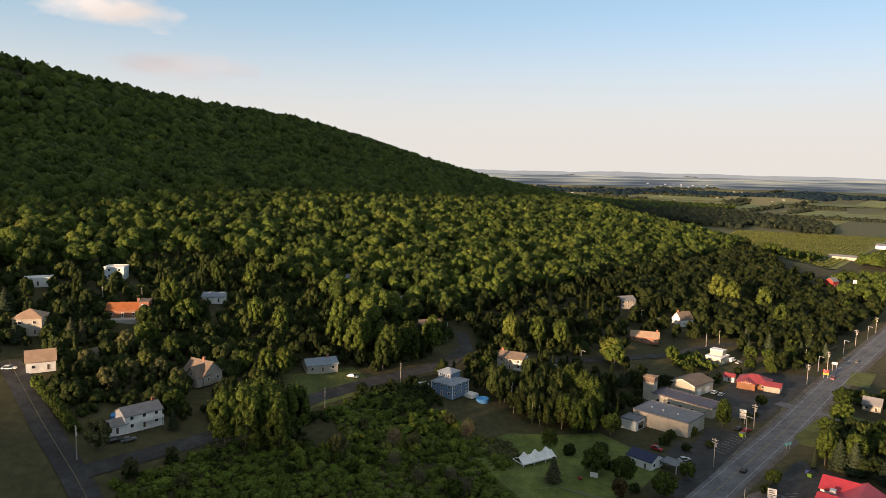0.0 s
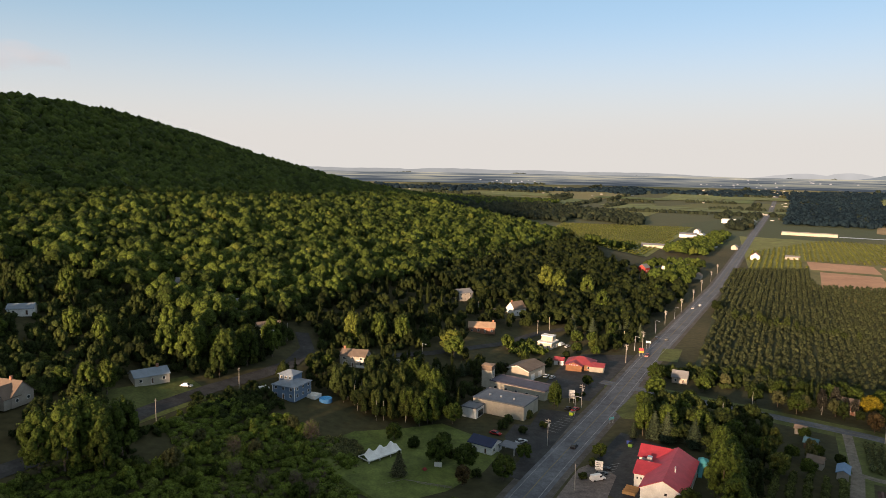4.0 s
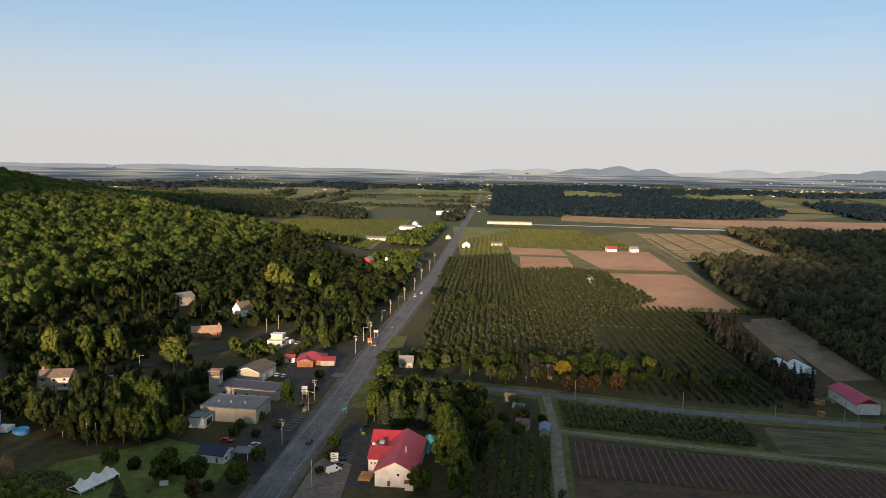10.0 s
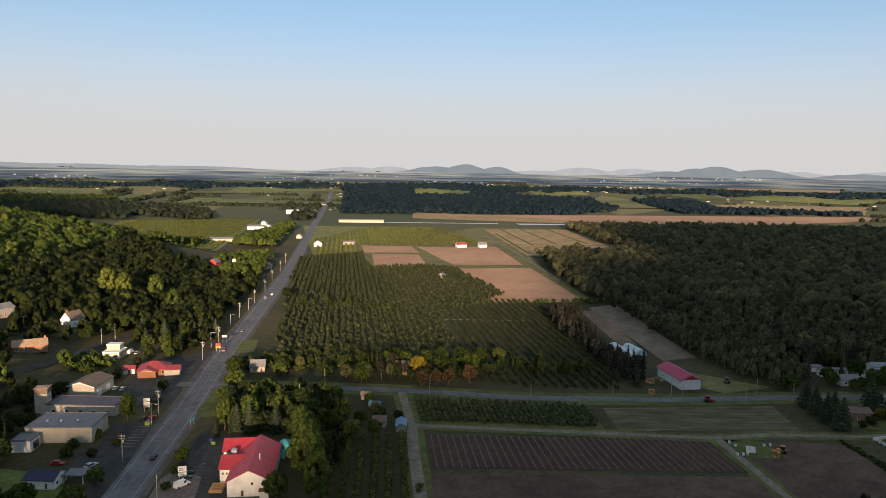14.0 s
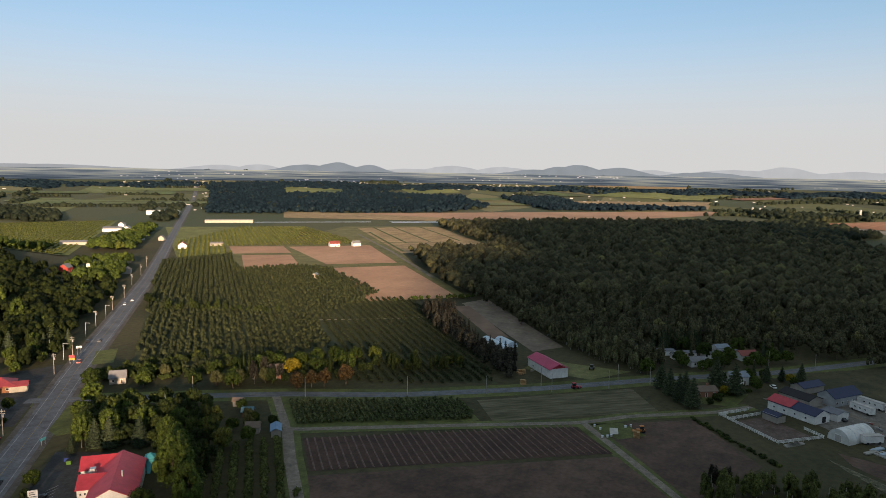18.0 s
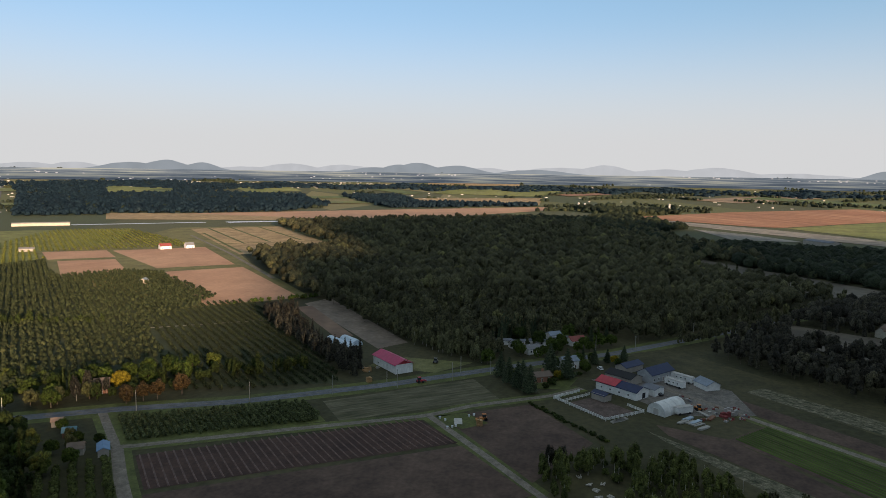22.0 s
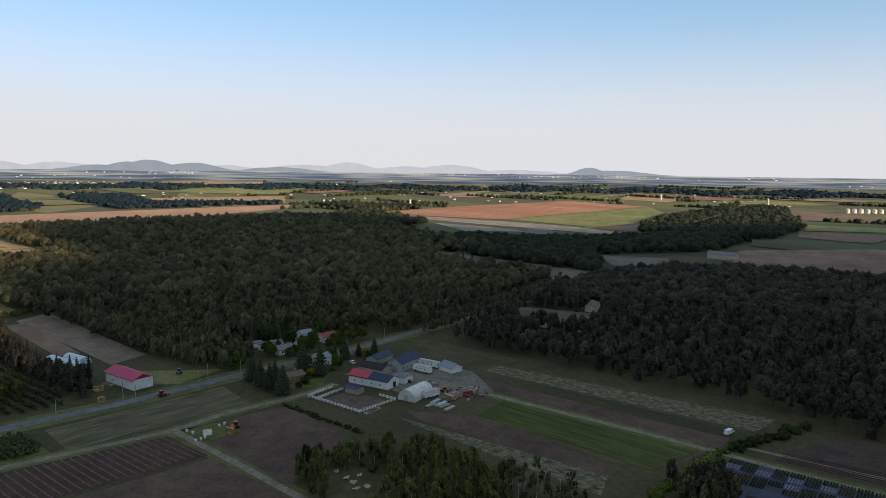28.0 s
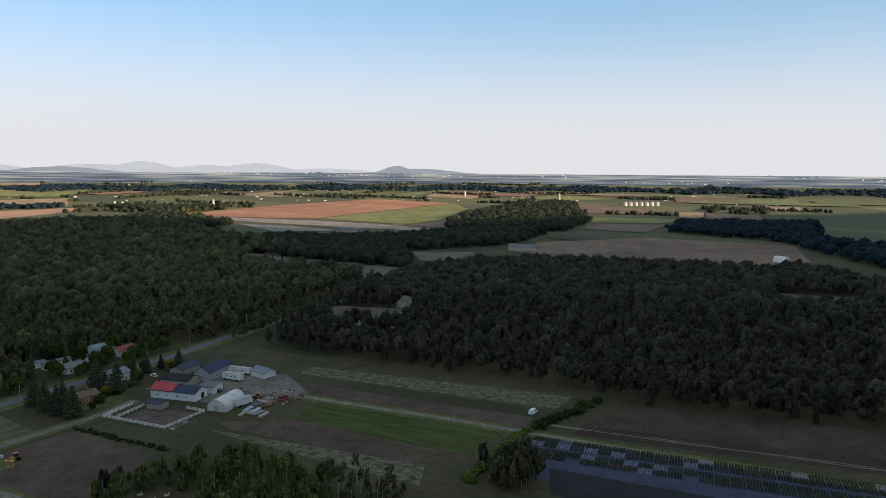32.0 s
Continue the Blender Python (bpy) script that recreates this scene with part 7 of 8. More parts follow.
for x, y, s in ((66, 261, 0.85), (40, 245, 0.7), (52, 224, 1.0), (70, 208, 0.85), (140, 297, 0.55), (163, 276, 1.0), (156, 281, 0.85), (109, 219, 0.55), (119, 236, 0.4), (116, 174, 0.85), (85, 336, 1.15), (57, 238, 0.6),
                (331, 56, 0.4), (366, 32, 0.45), (394, 66, 0.7), (398, 54, 0.7), (392, 50, 0.6), (402, 68, 0.65), (404, 46, 0.8), (372, 72, 0.6), (366, 74, 0.6), (380, 66, 0.7), (350, 62, 0.6), (362, 64, 0.55), (250, 230, 0.9), (262, 221, 1.0), (256, 236, 0.8), (268, 230, 0.8), (-88, 225, 0.75), (-97, 192, 0.8), (-108, 293, 1.25), (150, 240, 0.9), (158, 232, 0.95), (166, 224, 0.85),
                (150, 262, 0.8), (170, 260, 0.8), (180, 268, 0.8), (190, 280, 0.7), (160, 250, 0.9), (172, 238, 0.8), (156, 216, 0.9), (168, 210, 0.7), (-115, 268, 1.0), (-102, 262, 0.9), (-120, 282, 1.1), (-75, 262, 0.8),
                (212, 246, 0.8), (204, 262, 0.7), (218, 252, 0.75), (160, 355, 0.6), (168, 348, 0.55), (172, 358, 0.7), (182, 366, 0.7), (126, 344, 0.5), (360, 52, 0.7), (348, 46, 0.6), (370, 62, 0.8), (384, 70, 0.8), (395, 80, 0.9),
                (400, 92, 0.9), (418, 66, 0.9), (424, 52, 0.8), (388, 56, 0.6), (345, 96, 0.8)):
    plant("round", x, y, s)
for x, y, s in ((-66, 208, 1.3), (-60, 210, 1.45), (-53, 214, 1.4), (-47, 220, 1.3), (-57, 219, 1.35), (-50, 211, 1.1), (-66, 259, 0.85), (-60, 261, 0.9), (-24, 285, 0.95), (-45, 294, 1.1), (-34, 297, 1.15), (-38, 302, 1.0), (-26, 300, 1.0), (113, 271, 0.8), 
                (130, 178, 1.4), (124, 164, 1.1), (136, 184, 1.2), (-70, 300, 1.0), (-82, 305, 1.0), (135, 236, 0.85), (143, 232, 0.9), (139, 240, 0.8), (56, 262, 0.95), (61, 269, 1.05), (52, 258, 0.85), (62, 277, 1.1), (60, 285, 1.05), (55, 292, 1.0), (48, 264, 0.9)):
    plant("tall", x, y, s)
for x, y, s in ((-118, 258, 0.9), (-108, 238, 0.8), (-100, 244, 0.75), (-112, 230, 0.8), (-92, 240, 0.7), (-124, 240, 0.8), (30, 288, 0.8), (-20, 305, 0.9), (8, 312, 0.8), (-8, 226, 0.6)):
    plant("willow", x, y, s)
for x, y, s in ((-22, 289, 1.3), (-14, 299, 1.25), (-36, 291, 1.25), (13, 322, 1.15), (34, 338, 1.15), (-46, 312, 1.25), (-95, 351, 1.2), (-111, 346, 1.2), (-119, 304, 1.2), (-4, 312, 1.2), (60, 346, 1.1), (48, 344, 1.1),
                (196, 495, 1.5), (225, 485, 1.4), (204, 488, 1.4), (222, 452, 1.2), (143, 194, 1.1), (147, 204, 1.0)):
    plant("tall", x, y, s)
for x, y, s in ((85, 342, 1.25), (225, 429, 0.9), (217, 403, 0.9), (121, 359, 0.8), (169, 375, 0.8), (296, 506, 1.1), (171, 459, 0.9), (246, 251, 0.8), (254, 245, 0.85), (262, 241, 0.9), (271, 236, 0.9), (279, 229, 0.8), (238, 257, 0.8),
                (229, 263, 0.8), (221, 268, 0.75), (247, 260, 0.8), (286, 222, 0.8), (186, 204, 0.5), (176, 205, 0.55), (172, 192, 0.6), (189, 197, 0.42), (194, 220, 0.5), (176, 298, 0.9), (184, 306, 0.6), (201, 291, 0.7), (194, 284, 0.8),
                (20, 304, 0.7), (14, 298, 0.6), (58, 262, 0.75), (46, 238, 0.5), (60, 218, 0.9), (82, 222, 0.6), (90, 214, 0.6), (178, 374, 0.7), (190, 372, 0.8), (186, 358, 0.6), (200, 392, 0.8)):
    plant("round", x, y, s)
for x, y, s in ((186, 207, 0.55), (182, 203, 0.5), (210, 255, 0.7), (216, 247, 0.7), (226, 240, 0.7), (205, 285, 0.6), (4, 246, 0.55), (-26, 232, 0.5)):
    plant("willow", x, y, s)
for x, y, s in ((366, 50, 0.7), (384, 84, 0.7), (412, 52, 0.8), (420, 44, 0.8)):
    plant("spruce", x, y, s)
for x, y, s in ((356, 48, 0.5), (370, 46, 0.5), (402, 80, 0.7), (414, 68, 0.6), (376, 88, 0.7), (368, 84, 0.7), (410, 40, 0.7)):
    plant("round", x, y, s, label="leafy garden tree among houses by the forest")
plant("golden", 240, 236, 0.95)
plant("golden", 331, 57, 0.5, label="small tree with bright golden-yellow leaves")
plant("golden", 368, 34, 0.55, label="small tree with bright golden-yellow leaves")
for x, y, s in ((227, 221, 1.1), (233, 217.5, 1.05), (237, 213.5, 1.1), (246, 208, 1.2), (56, 207, 0.9), (232, 226, 0.9)):
    plant("rusty", x, y, s)
for x, y, s in ((10, 238, 1.5), (-15, 225, 1.3), (-14, 212, 1.2), (-6, 206, 1.2), (4, 210, 1.1), (8, 204, 1.2), (-90, 228, 1.0)):
    plant("bare", x, y, s)
for x, y, s in ((222, 243, 0.8), (231, 246, 0.9), (226, 248, 0.8), (228, 41, 0.7), (232, 37, 0.6), (230, 239, 0.7), (234, 238.5, 0.65), (214, -78, 0.8), (208, -84, 0.9), (203, -88, 0.85), (200, -82, 0.8), (206, -92, 0.75), (211, -88, 0.85), (120, 255, 0.4)):
    plant("birch", x, y, s)
for x, y, s in ((-85, 186, 0.55), (-78, 197, 0.45), (-70, 184, 0.5), (-32, 214, 0.75), (-99, 196, 0.9)):
    plant("willow", x, y, s, label="bushy yellow-green tree on the rough meadow")
for x, y, s in ((5, 203, 0.62), (-26, 207, 0.4), (-20, 214, 0.35), (-44, 200, 0.4)):
    plant("round", x, y, s, label="bright green bushy young tree on the meadow")
sr = np.random.default_rng(15)
for x, y in ((-85, 186), (-77, 195), (-69, 184), (-64, 196), (104, 213), (96, 204), (110, 228), (100, 250), (90, 246), (84, 252), (98, 262), (88, 258), (130, 262), (126, 279), (132, 284), (-30, 262), (-20, 270), (-12, 280), (150, 300),
             (196, 300), (203, 296), (206, 246), (190, 246), (336, 76), (330, 80), (322, 58), (316, 60), (62, 212), (64, 226), (58, 228)):
    plant("shrub", x, y, float(sr.uniform(0.7, 1.3)))
for k in TREES.values():
    for m in k:
        if not m[1]:
            for o in (*m[0].children_recursive, m[0]):
                bpy.data.objects.remove(o)

# ---- woods ----
wr = np.random.default_rng(5)
# the mountain: nearest belt with the most leaf clumps, then farther up
HX, HY = scatter(wr, [road_xy(-250, 230), road_xy(2150, 230), road_xy(2150, 1120), road_xy(-250, 1120)], 9.0)
hs = HX * RS[0] + HY * RS[1]
ha = HX * RA[0] + HY * RA[1]
ok = free(HX, HY) & sight(HX, HY) & ((ha > 235) | (hs > 350)) & (hs > np.interp(ha, [820, 880, 1300], [225, 430, 650]))
HX, HY, hs, ha = HX[ok], HY[ok], hs[ok], ha[ok]
low = (hs < 480) & (ha < 620)
mid = ~low & (hs < 800) & (ha < 1000)
far = ~low & ~mid & (wr.uniform(0, 1, len(HX)) < 0.6)
woods("slope_forest", 21, HX[low], HY[low], [(9, full(84, 0.42, lobes=11)), (1, slim(70, 0.42))], LEAF, "dense sunlit green broadleaf forest on the mountain slope")
woods("upper_forest", 22, HX[mid], HY[mid], [(9, full(20, 0.66, lobes=5)), (1, slim(12, 0.66, 4))], LEAF, "dense green broadleaf forest covering the mountainside")
woods("crest_forest", 23, HX[far], HY[far], [(14, full(2, 1.2, 6.4, 4.8, 6.5, 2)), (1, spire(6, 1.6))], LEAF, "dark forest on the mountain's crest")
# village woods
GARDEN = [(5, full(64, 0.36, 4.2, 4.8, 5.2, 18)), (2, slim(100, 0.34, 12)), (1, spire(90, 0.55)), (2, full(70, 0.34, 3.0, 2.8, 3.2, 10))]
GARDEN_FAR = [(6, full(16, 0.65, lobes=8)), (2, slim(18, 0.6)), (1, spire(50, 0.9))]
VX, VY = scatter(wr, [road_xy(120, 150), road_xy(190, 240), road_xy(830, 240), road_xy(760, 190), road_xy(600, 115), road_xy(520, 45), road_xy(470, 22), road_xy(330, 10), road_xy(330, 120), road_xy(240, 110)], 7.2)
ok = free(VX, VY)
va = VX * RA[0] + VY * RA[1]
ok &= (va < 250) | (VX * RS[0] + VY * RS[1] > 78)
ok &= ~inside([(-110, 160), (-62, 214), (-22, 268), (4, 290), (30, 262), (30, 200), (80, 196), (20, 120)], VX, VY)
woods("village_woods", 24, VX[ok & (va < 430)], VY[ok & (va < 430)], GARDEN, VALLEY_LEAF_SHADED, "mixed garden trees and woods between the houses", 0.8, sizes=(0.6, 1.25))
woods("village_woods_far", 64, VX[ok & (va >= 430)], VY[ok & (va >= 430)], GARDEN_FAR, VALLEY_LEAF_SHADED, "broadleaf woods below the mountain beside the main road", 0.85)
VX, VY = scatter(wr, [road_xy(a_, s_) for a_, s_ in ((830, 240), (905, 335), (860, 290), (795, 205), (735, 170), (705, 118), (640, 72), (560, 38), (520, 45), (600, 115), (760, 190))], 8.4)
ok = free(VX, VY)
woods("orchard_edge_woods", 73, VX[ok], VY[ok], [(6, full(40, 0.5, 4.4, 4.4, 5.4, lobes=9)), (2, slim(30, 0.5)), (1, full(30, 0.45, 3.0, 2.8, 3.2, 7))], VALLEY_LEAF_SHADED, "broadleaf trees at the foot of the mountain by the orchards", 0.82, sizes=(0.55, 1.2))
VX, VY = scatter(wr, [(-235, 200), (-150, 236), (-124, 212), (-96, 196), (-66, 228), (-32, 278), (-30, 400), (-60, 420), (-235, 420)], 6.3)
ok = free(VX, VY, 0) & (VX * RS[0] + VY * RS[1] < 352) & (VX * RA[0] + VY * RA[1] < 240)
woods("slope_gardens", 36, VX[ok], VY[ok], GARDEN, GARDEN_LEAF_SHADED, "garden trees and hedges on the lower slope", 0.72, sizes=(0.55, 1.25))
VX, VY = scatter(wr, [(21, 262), (33, 256), (57, 256), (62, 276), (60, 300), (44, 300), (27, 292), (20, 280)], 4.0)
ok = free(VX, VY)
woods("birch_grove", 37, VX[ok], VY[ok], [(4, narrow(90, 0.3, 12)), (2, full(80, 0.32, 2.4, 3.4, 4.6)), (2, full(50, 0.3, 2.2, 2.0, 1.8, 7))], GARDEN_LEAF_SHADED, "dense grove of slender birches beside the hall", 0.9, trunks=PALE_BARK)
VX, VY = scatter(wr, [(152, 286), (134, 238), (148, 216), (132, 172), (160, 190), (176, 212), (192, 240), (186, 268)], 6.0)
ok = free(VX, VY)
woods("roadside_wood", 38, VX[ok], VY[ok], GARDEN, GARDEN_LEAF_SHADED, "dark wood between the inn and the country road", 0.72)
VX, VY = scatter(wr, [(206, 262), (222, 236), (256, 212), (300, 170), (310, 182), (268, 232), (240, 268)], 7.0)
ok = free(VX, VY, -2) & (np.hypot(VX - 236, VY - 243) > 9)
woods("crossing_trees", 39, VX[ok], VY[ok], GARDEN, GARDEN_LEAF_SHADED, "garden trees along the orchard's edge", 0.66)
VX, VY = scatter(wr, [(180, 296), (197, 318), (238, 304), (262, 264), (240, 264), (212, 276)], 4.2)
ok = free(VX, VY, -1)
woods("rough_thicket", 70, VX[ok], VY[ok], [(3, full(24, 0.28, 1.9, 1.6, 1.2, 6)), (1, full(30, 0.3, 2.2, 3.0, 2.6, 8))], GARDEN_LEAF_SHADED, "overgrown dark bushes beside the orchard", 1.0, "scrub", sizes=(0.5, 1.2))
VX, VY = scatter(wr, [(412, 279), (428, 264), (350, 196), (330, 160), (296, 146), (300, 156), (318, 176), (365, 236)], 4.6)
ok = free(VX, VY, -1) & (np.hypot(VX - 351, VY - 184) > 7)
woods("windbreak", 40, VX[ok], VY[ok], [(3, slim(60, 0.42, 11)), (3, spire(90, 0.55)), (2, full(50, 0.42, 2.6, 3.4, 5))], LEAF_COOL, "windbreak of tall trees beside the greenhouses", 0.72, trunks=BARK)
VX, VY = scatter(wr, [(119, 347), (144, 354), (138, 372), (121, 360)], 3.4)
woods("fruit_rows", 46, VX, VY, [(1, full(50, 0.3, 1.8, 1.8, 2, 7))], LEAF, "rows of leafy fruit trees behind the restaurant", 0.9)
# low growth between the garden trees
UX, UY = scatter(wr, [(-235, 200), (-150, 236), (-124, 212), (-96, 196), (-66, 228), (-32, 278), (0, 300), (60, 330), (110, 400), (-60, 420), (-235, 420)], 5.2)
ok = free(UX, UY, -1) & (UX * RS[0] + UY * RS[1] < 352) & (np.array([noise.noise((x * 0.03, y * 0.03, 7.0)) for x, y in zip(UX, UY)]) > -0.25)
woods("understory", 68, UX[ok], UY[ok], [(3, full(16, 0.3, 2.6, 2.2, 1.5, 6)), (1, full(20, 0.3, 2.4, 3.4, 2.6, 8))], GARDEN_LEAF_SHADED, "bushes and saplings between garden trees", 1.0, "scrub", sizes=(0.5, 1.3))
# rough growth on the meadow
VX, VY = scatter(wr, [(-95, 172), (-62, 214), (-24, 266), (-2, 256), (26, 236), (20, 200), (60, 190), (70, 196), (20, 140), (-60, 140)], 2.5)
nz = np.array([noise.noise((x * 0.035, y * 0.035, 3.0)) for x, y in zip(VX, VY)])
n2 = np.array([noise.noise((x * 0.09, y * 0.09, 9.0)) for x, y in zip(VX, VY)])
ok = free(VX, VY, -2) & (nz > -0.2)
woods("meadow_scrub", 47, VX[ok], VY[ok], [(9, full(16, 0.26, 1.6, 0.55, 0.3, 2)), (4, full(24, 0.28, 1.5, 1.2, 0.8, 4)), (1, full(44, 0.28, 1.6, 1.8, 1.5, 6))], WEED, "tangled green scrub and tall weeds on a meadow", 1.0, "scrub", sizes=(0.6, 1.4))
ok = free(VX, VY, -2) & (nz <= -0.2) & (n2 > -0.1)
woods("meadow_bushes", 76, VX[ok], VY[ok], [(3, full(24, 0.26, 1.4, 0.9, 0.7, 4)), (1, full(44, 0.28, 1.5, 2.0, 1.7, 6))], GARDEN_LEAF_SHADED, "low dark bushes on a rough meadow", 1.0, "scrub", sizes=(0.6, 1.4))
BRX, BRY = scatter(wr, [(-20, 204), (-8, 214), (4, 214), (18, 226), (16, 218), (2, 204), (-14, 199)], 2.7)
woods("dead_brush", 77, BRX, BRY, [(1, bare_crown)], TWIG, "thicket of dry tan twigs on the meadow", 0.36, "scrub", sizes=(0.6, 1.2))
HBX, HBY = scatter(wr, [(14, 244), (24, 243), (30, 234), (26, 222), (20, 222), (15, 234)], 1.6)
woods("pale_herbs", 78, HBX, HBY, [(1, full(30, 0.2, 1.3, 0.8, 0.5, 3))], WILLOW, "pale flowering herbs beside the tent lawn", 1.0, "scrub", sizes=(0.6, 1.2))
VX, VY = scatter(wr, [(-32, 256), (-10, 284), (4, 262), (-18, 246)], 3.0)
woods("dark_thicket", 48, VX, VY, [(1, full(36, 0.26, 1.5, 1.3, 1.0, 6))], GARDEN_LEAF_SHADED, "dark thicket beside the climbing street", 1.0, "scrub")
t_ = np.repeat(np.linspace(0, 1, 34), 2)
woods("hedge", 49, -134 + t_ * 25 + np.tile([0, 0.8], 34), 225 - t_ * 23 + np.tile([0, 0.9], 34), [(1, full(40, 0.22, 1.2, 1.9, 1.7, 7))], LEAF, "clipped tall green hedge along the village street", 1.0, "hedge", sizes=(0.95, 1.1))
t_ = np.linspace(0, 1, 16)
woods("garden_hedge", 50, 334 + t_ * 10, 60 - t_ * 12, [(1, full(40, 0.2, 0.9, 0.8, 0.8, 6))], LEAF, "low dark green garden hedge", 1.0, "hedge", sizes=(0.95, 1.1))
t_ = np.linspace(0, 1, 60)
woods("ditch_growth", 51, 243 - t_ * 36 + wr.uniform(-1.5, 1.5, 60), -106 + t_ * 36 + wr.uniform(-1.5, 1.5, 60), [(1, full(36, 0.26, 1.4, 0.7, 0.5, 5))], WEED, "bushy green growth along a ditch", 1.0, "scrub")
# plain forests
RX, RY = scatter(wr, [(351, 100), (372, 154), (496, 297), (520, 330), (692, 484), (789, 410), (1046, 669), (1086, 690), (1177, 602), (1277, 528), (1370, 418), (1400, 300), (1325, 100), (1040, -5), (900, -70), (640, -110), (519, -40), (431, 18)], 7.4)
r = np.hypot(RX, RY)
ok = free(RX, RY)
n1, n2 = ok & (r < 560), ok & (r >= 560) & ((wr.uniform(0, 1, len(r)) < np.where(r < 800, 0.85, 0.5)))
PL = [(5, full(18, 0.55, 3.3, 5.2, 7.8, 7)), (4, slim(18, 0.5, 7)), (2, spire(40, 0.7))]
woods("plain_forest", 25, RX[n1], RY[n1], PL, PLAIN_LEAF, "dense dark green mixed forest on the plain", 0.95, trunks=BARK)
woods("plain_forest_far", 26, RX[n2], RY[n2], [(6, full(4, 0.9, 5.0, 4.6, 8, 3)), (2, slim(3, 0.8, 3)), (1, spire(12, 1.5))], PLAIN_LEAF, "dense dark forest stretching over the plain", 0.95)
EX, EY = scatter(wr, [(408, -12), (358, -66), (327, -105), (287, -147), (262, -160), (225, -206), (206, -245), (140, -345), (330, -560), (565, -535), (608, -440), (675, -358), (695, -238), (640, -150), (600, -122), (519, -72)], 7.4)
r = np.hypot(EX, EY)
ok = free(EX, EY)
n1, n2 = ok & (r < 520), ok & (r >= 520)
woods("east_forest", 27, EX[n1], EY[n1], PL, LEAF_COOL, "dense dark green mixed forest beside the fields", 0.95, trunks=BARK)
woods("east_forest_far", 28, EX[n2], EY[n2], [(6, full(6, 0.9, 4.6, 4.6, 8, 3)), (2, slim(4, 0.8, 3))], LEAF_COOL, "dense dark forest stretching into the distance", 0.95)
EBX, EBY = scatter(np.random.default_rng(82), [(344, 98), (352, 124), (372, 152), (424, 206), (446, 204), (412, 150), (384, 116), (368, 100)], 5.0)
EDGE_LEAF = leaf_mat("pale_birch_leaves", (0.085, 0.088, 0.05), (0.13, 0.132, 0.072), (0.16, 0.158, 0.08), 2.0)
woods("forest_edge_birches", 82, EBX, EBY, [(4, narrow(70, 0.36, 12)), (3, slim(50, 0.4, 10)), (1, full(40, 0.36, 2.2, 2.6, 2.4, 8))], EDGE_LEAF, "pale birches and poplars along the edge of the forest", 0.85, trunks=PALE_BARK, sizes=(0.6, 1.15))
NBX, NBY = scatter(np.random.default_rng(83), [(194, -80), (204, -74), (215, -82), (216, -94), (202, -94)], 3.2)
woods("nursery_birches", 83, NBX, NBY, [(2, narrow(80, 0.3, 12)), (1, slim(60, 0.34, 10))], PLAIN_LEAF, "dense clump of birches beside the nursery", 0.75, trunks=PALE_BARK, sizes=(0.7, 1.15))
QX, QY = scatter(wr, [(366, 96), (392, 108), (432, 116), (424, 76), (402, 92), (384, 98), (372, 88)], 3.6, 0.2)
ok = free(QX, QY, -1)
woods("spruce_plantation", 80, QX[ok], QY[ok], [(1, spire(60, 0.5))], NEEDLE, "close-set plantation of dark spruces behind the houses", 0.8, trunks=BARK, sizes=(0.85, 1.1))
BX, BY = scatter(wr, [(225, 46), (236, 36), (243, 20), (247, 2), (238, -12), (220, -28), (200, -24), (170, 0), (200, 32)], 3.7)
ok = ~inside([(224, 34), (229, 24), (218, 12), (200, 16), (198, 30)], BX, BY)
woods("grove", 29, BX[ok], BY[ok], [(3, narrow(90, 0.3, 12)), (2, slim(60, 0.34, 10)), (3, full(60, 0.3, 1.8, 2.4, 2.2, 8))], GROVE_LEAF, "grove of young poplars and bushes in front of the farm", 0.62, trunks=PALE_BARK, sizes=(0.5, 1.2))
BX, BY = scatter(wr, [(224, -26), (238, -12), (228, -22), (206, -46), (192, -50), (186, -34), (204, -24)], 3.6)
woods("thin_birches", 81, BX, BY, [(3, lambda r: clump_crown(r, 50, 1.1, 2.6, 8.2, 7, 0.3, 0.8, 0, 0.5)), (1, full(40, 0.3, 1.6, 1.2, 1.0, 6))], PLAIN_LEAF, "thin birches with bare pale trunks and small tops", 0.85, trunks=PALE_BARK, sizes=(0.7, 1.15))
slab("grove_clearing", [(226, 36), (231, 24), (218, 10), (196, 14), (192, 30), (206, 38)], MEADOW, 0.05, "rough green clearing beside the grove", "lawn")


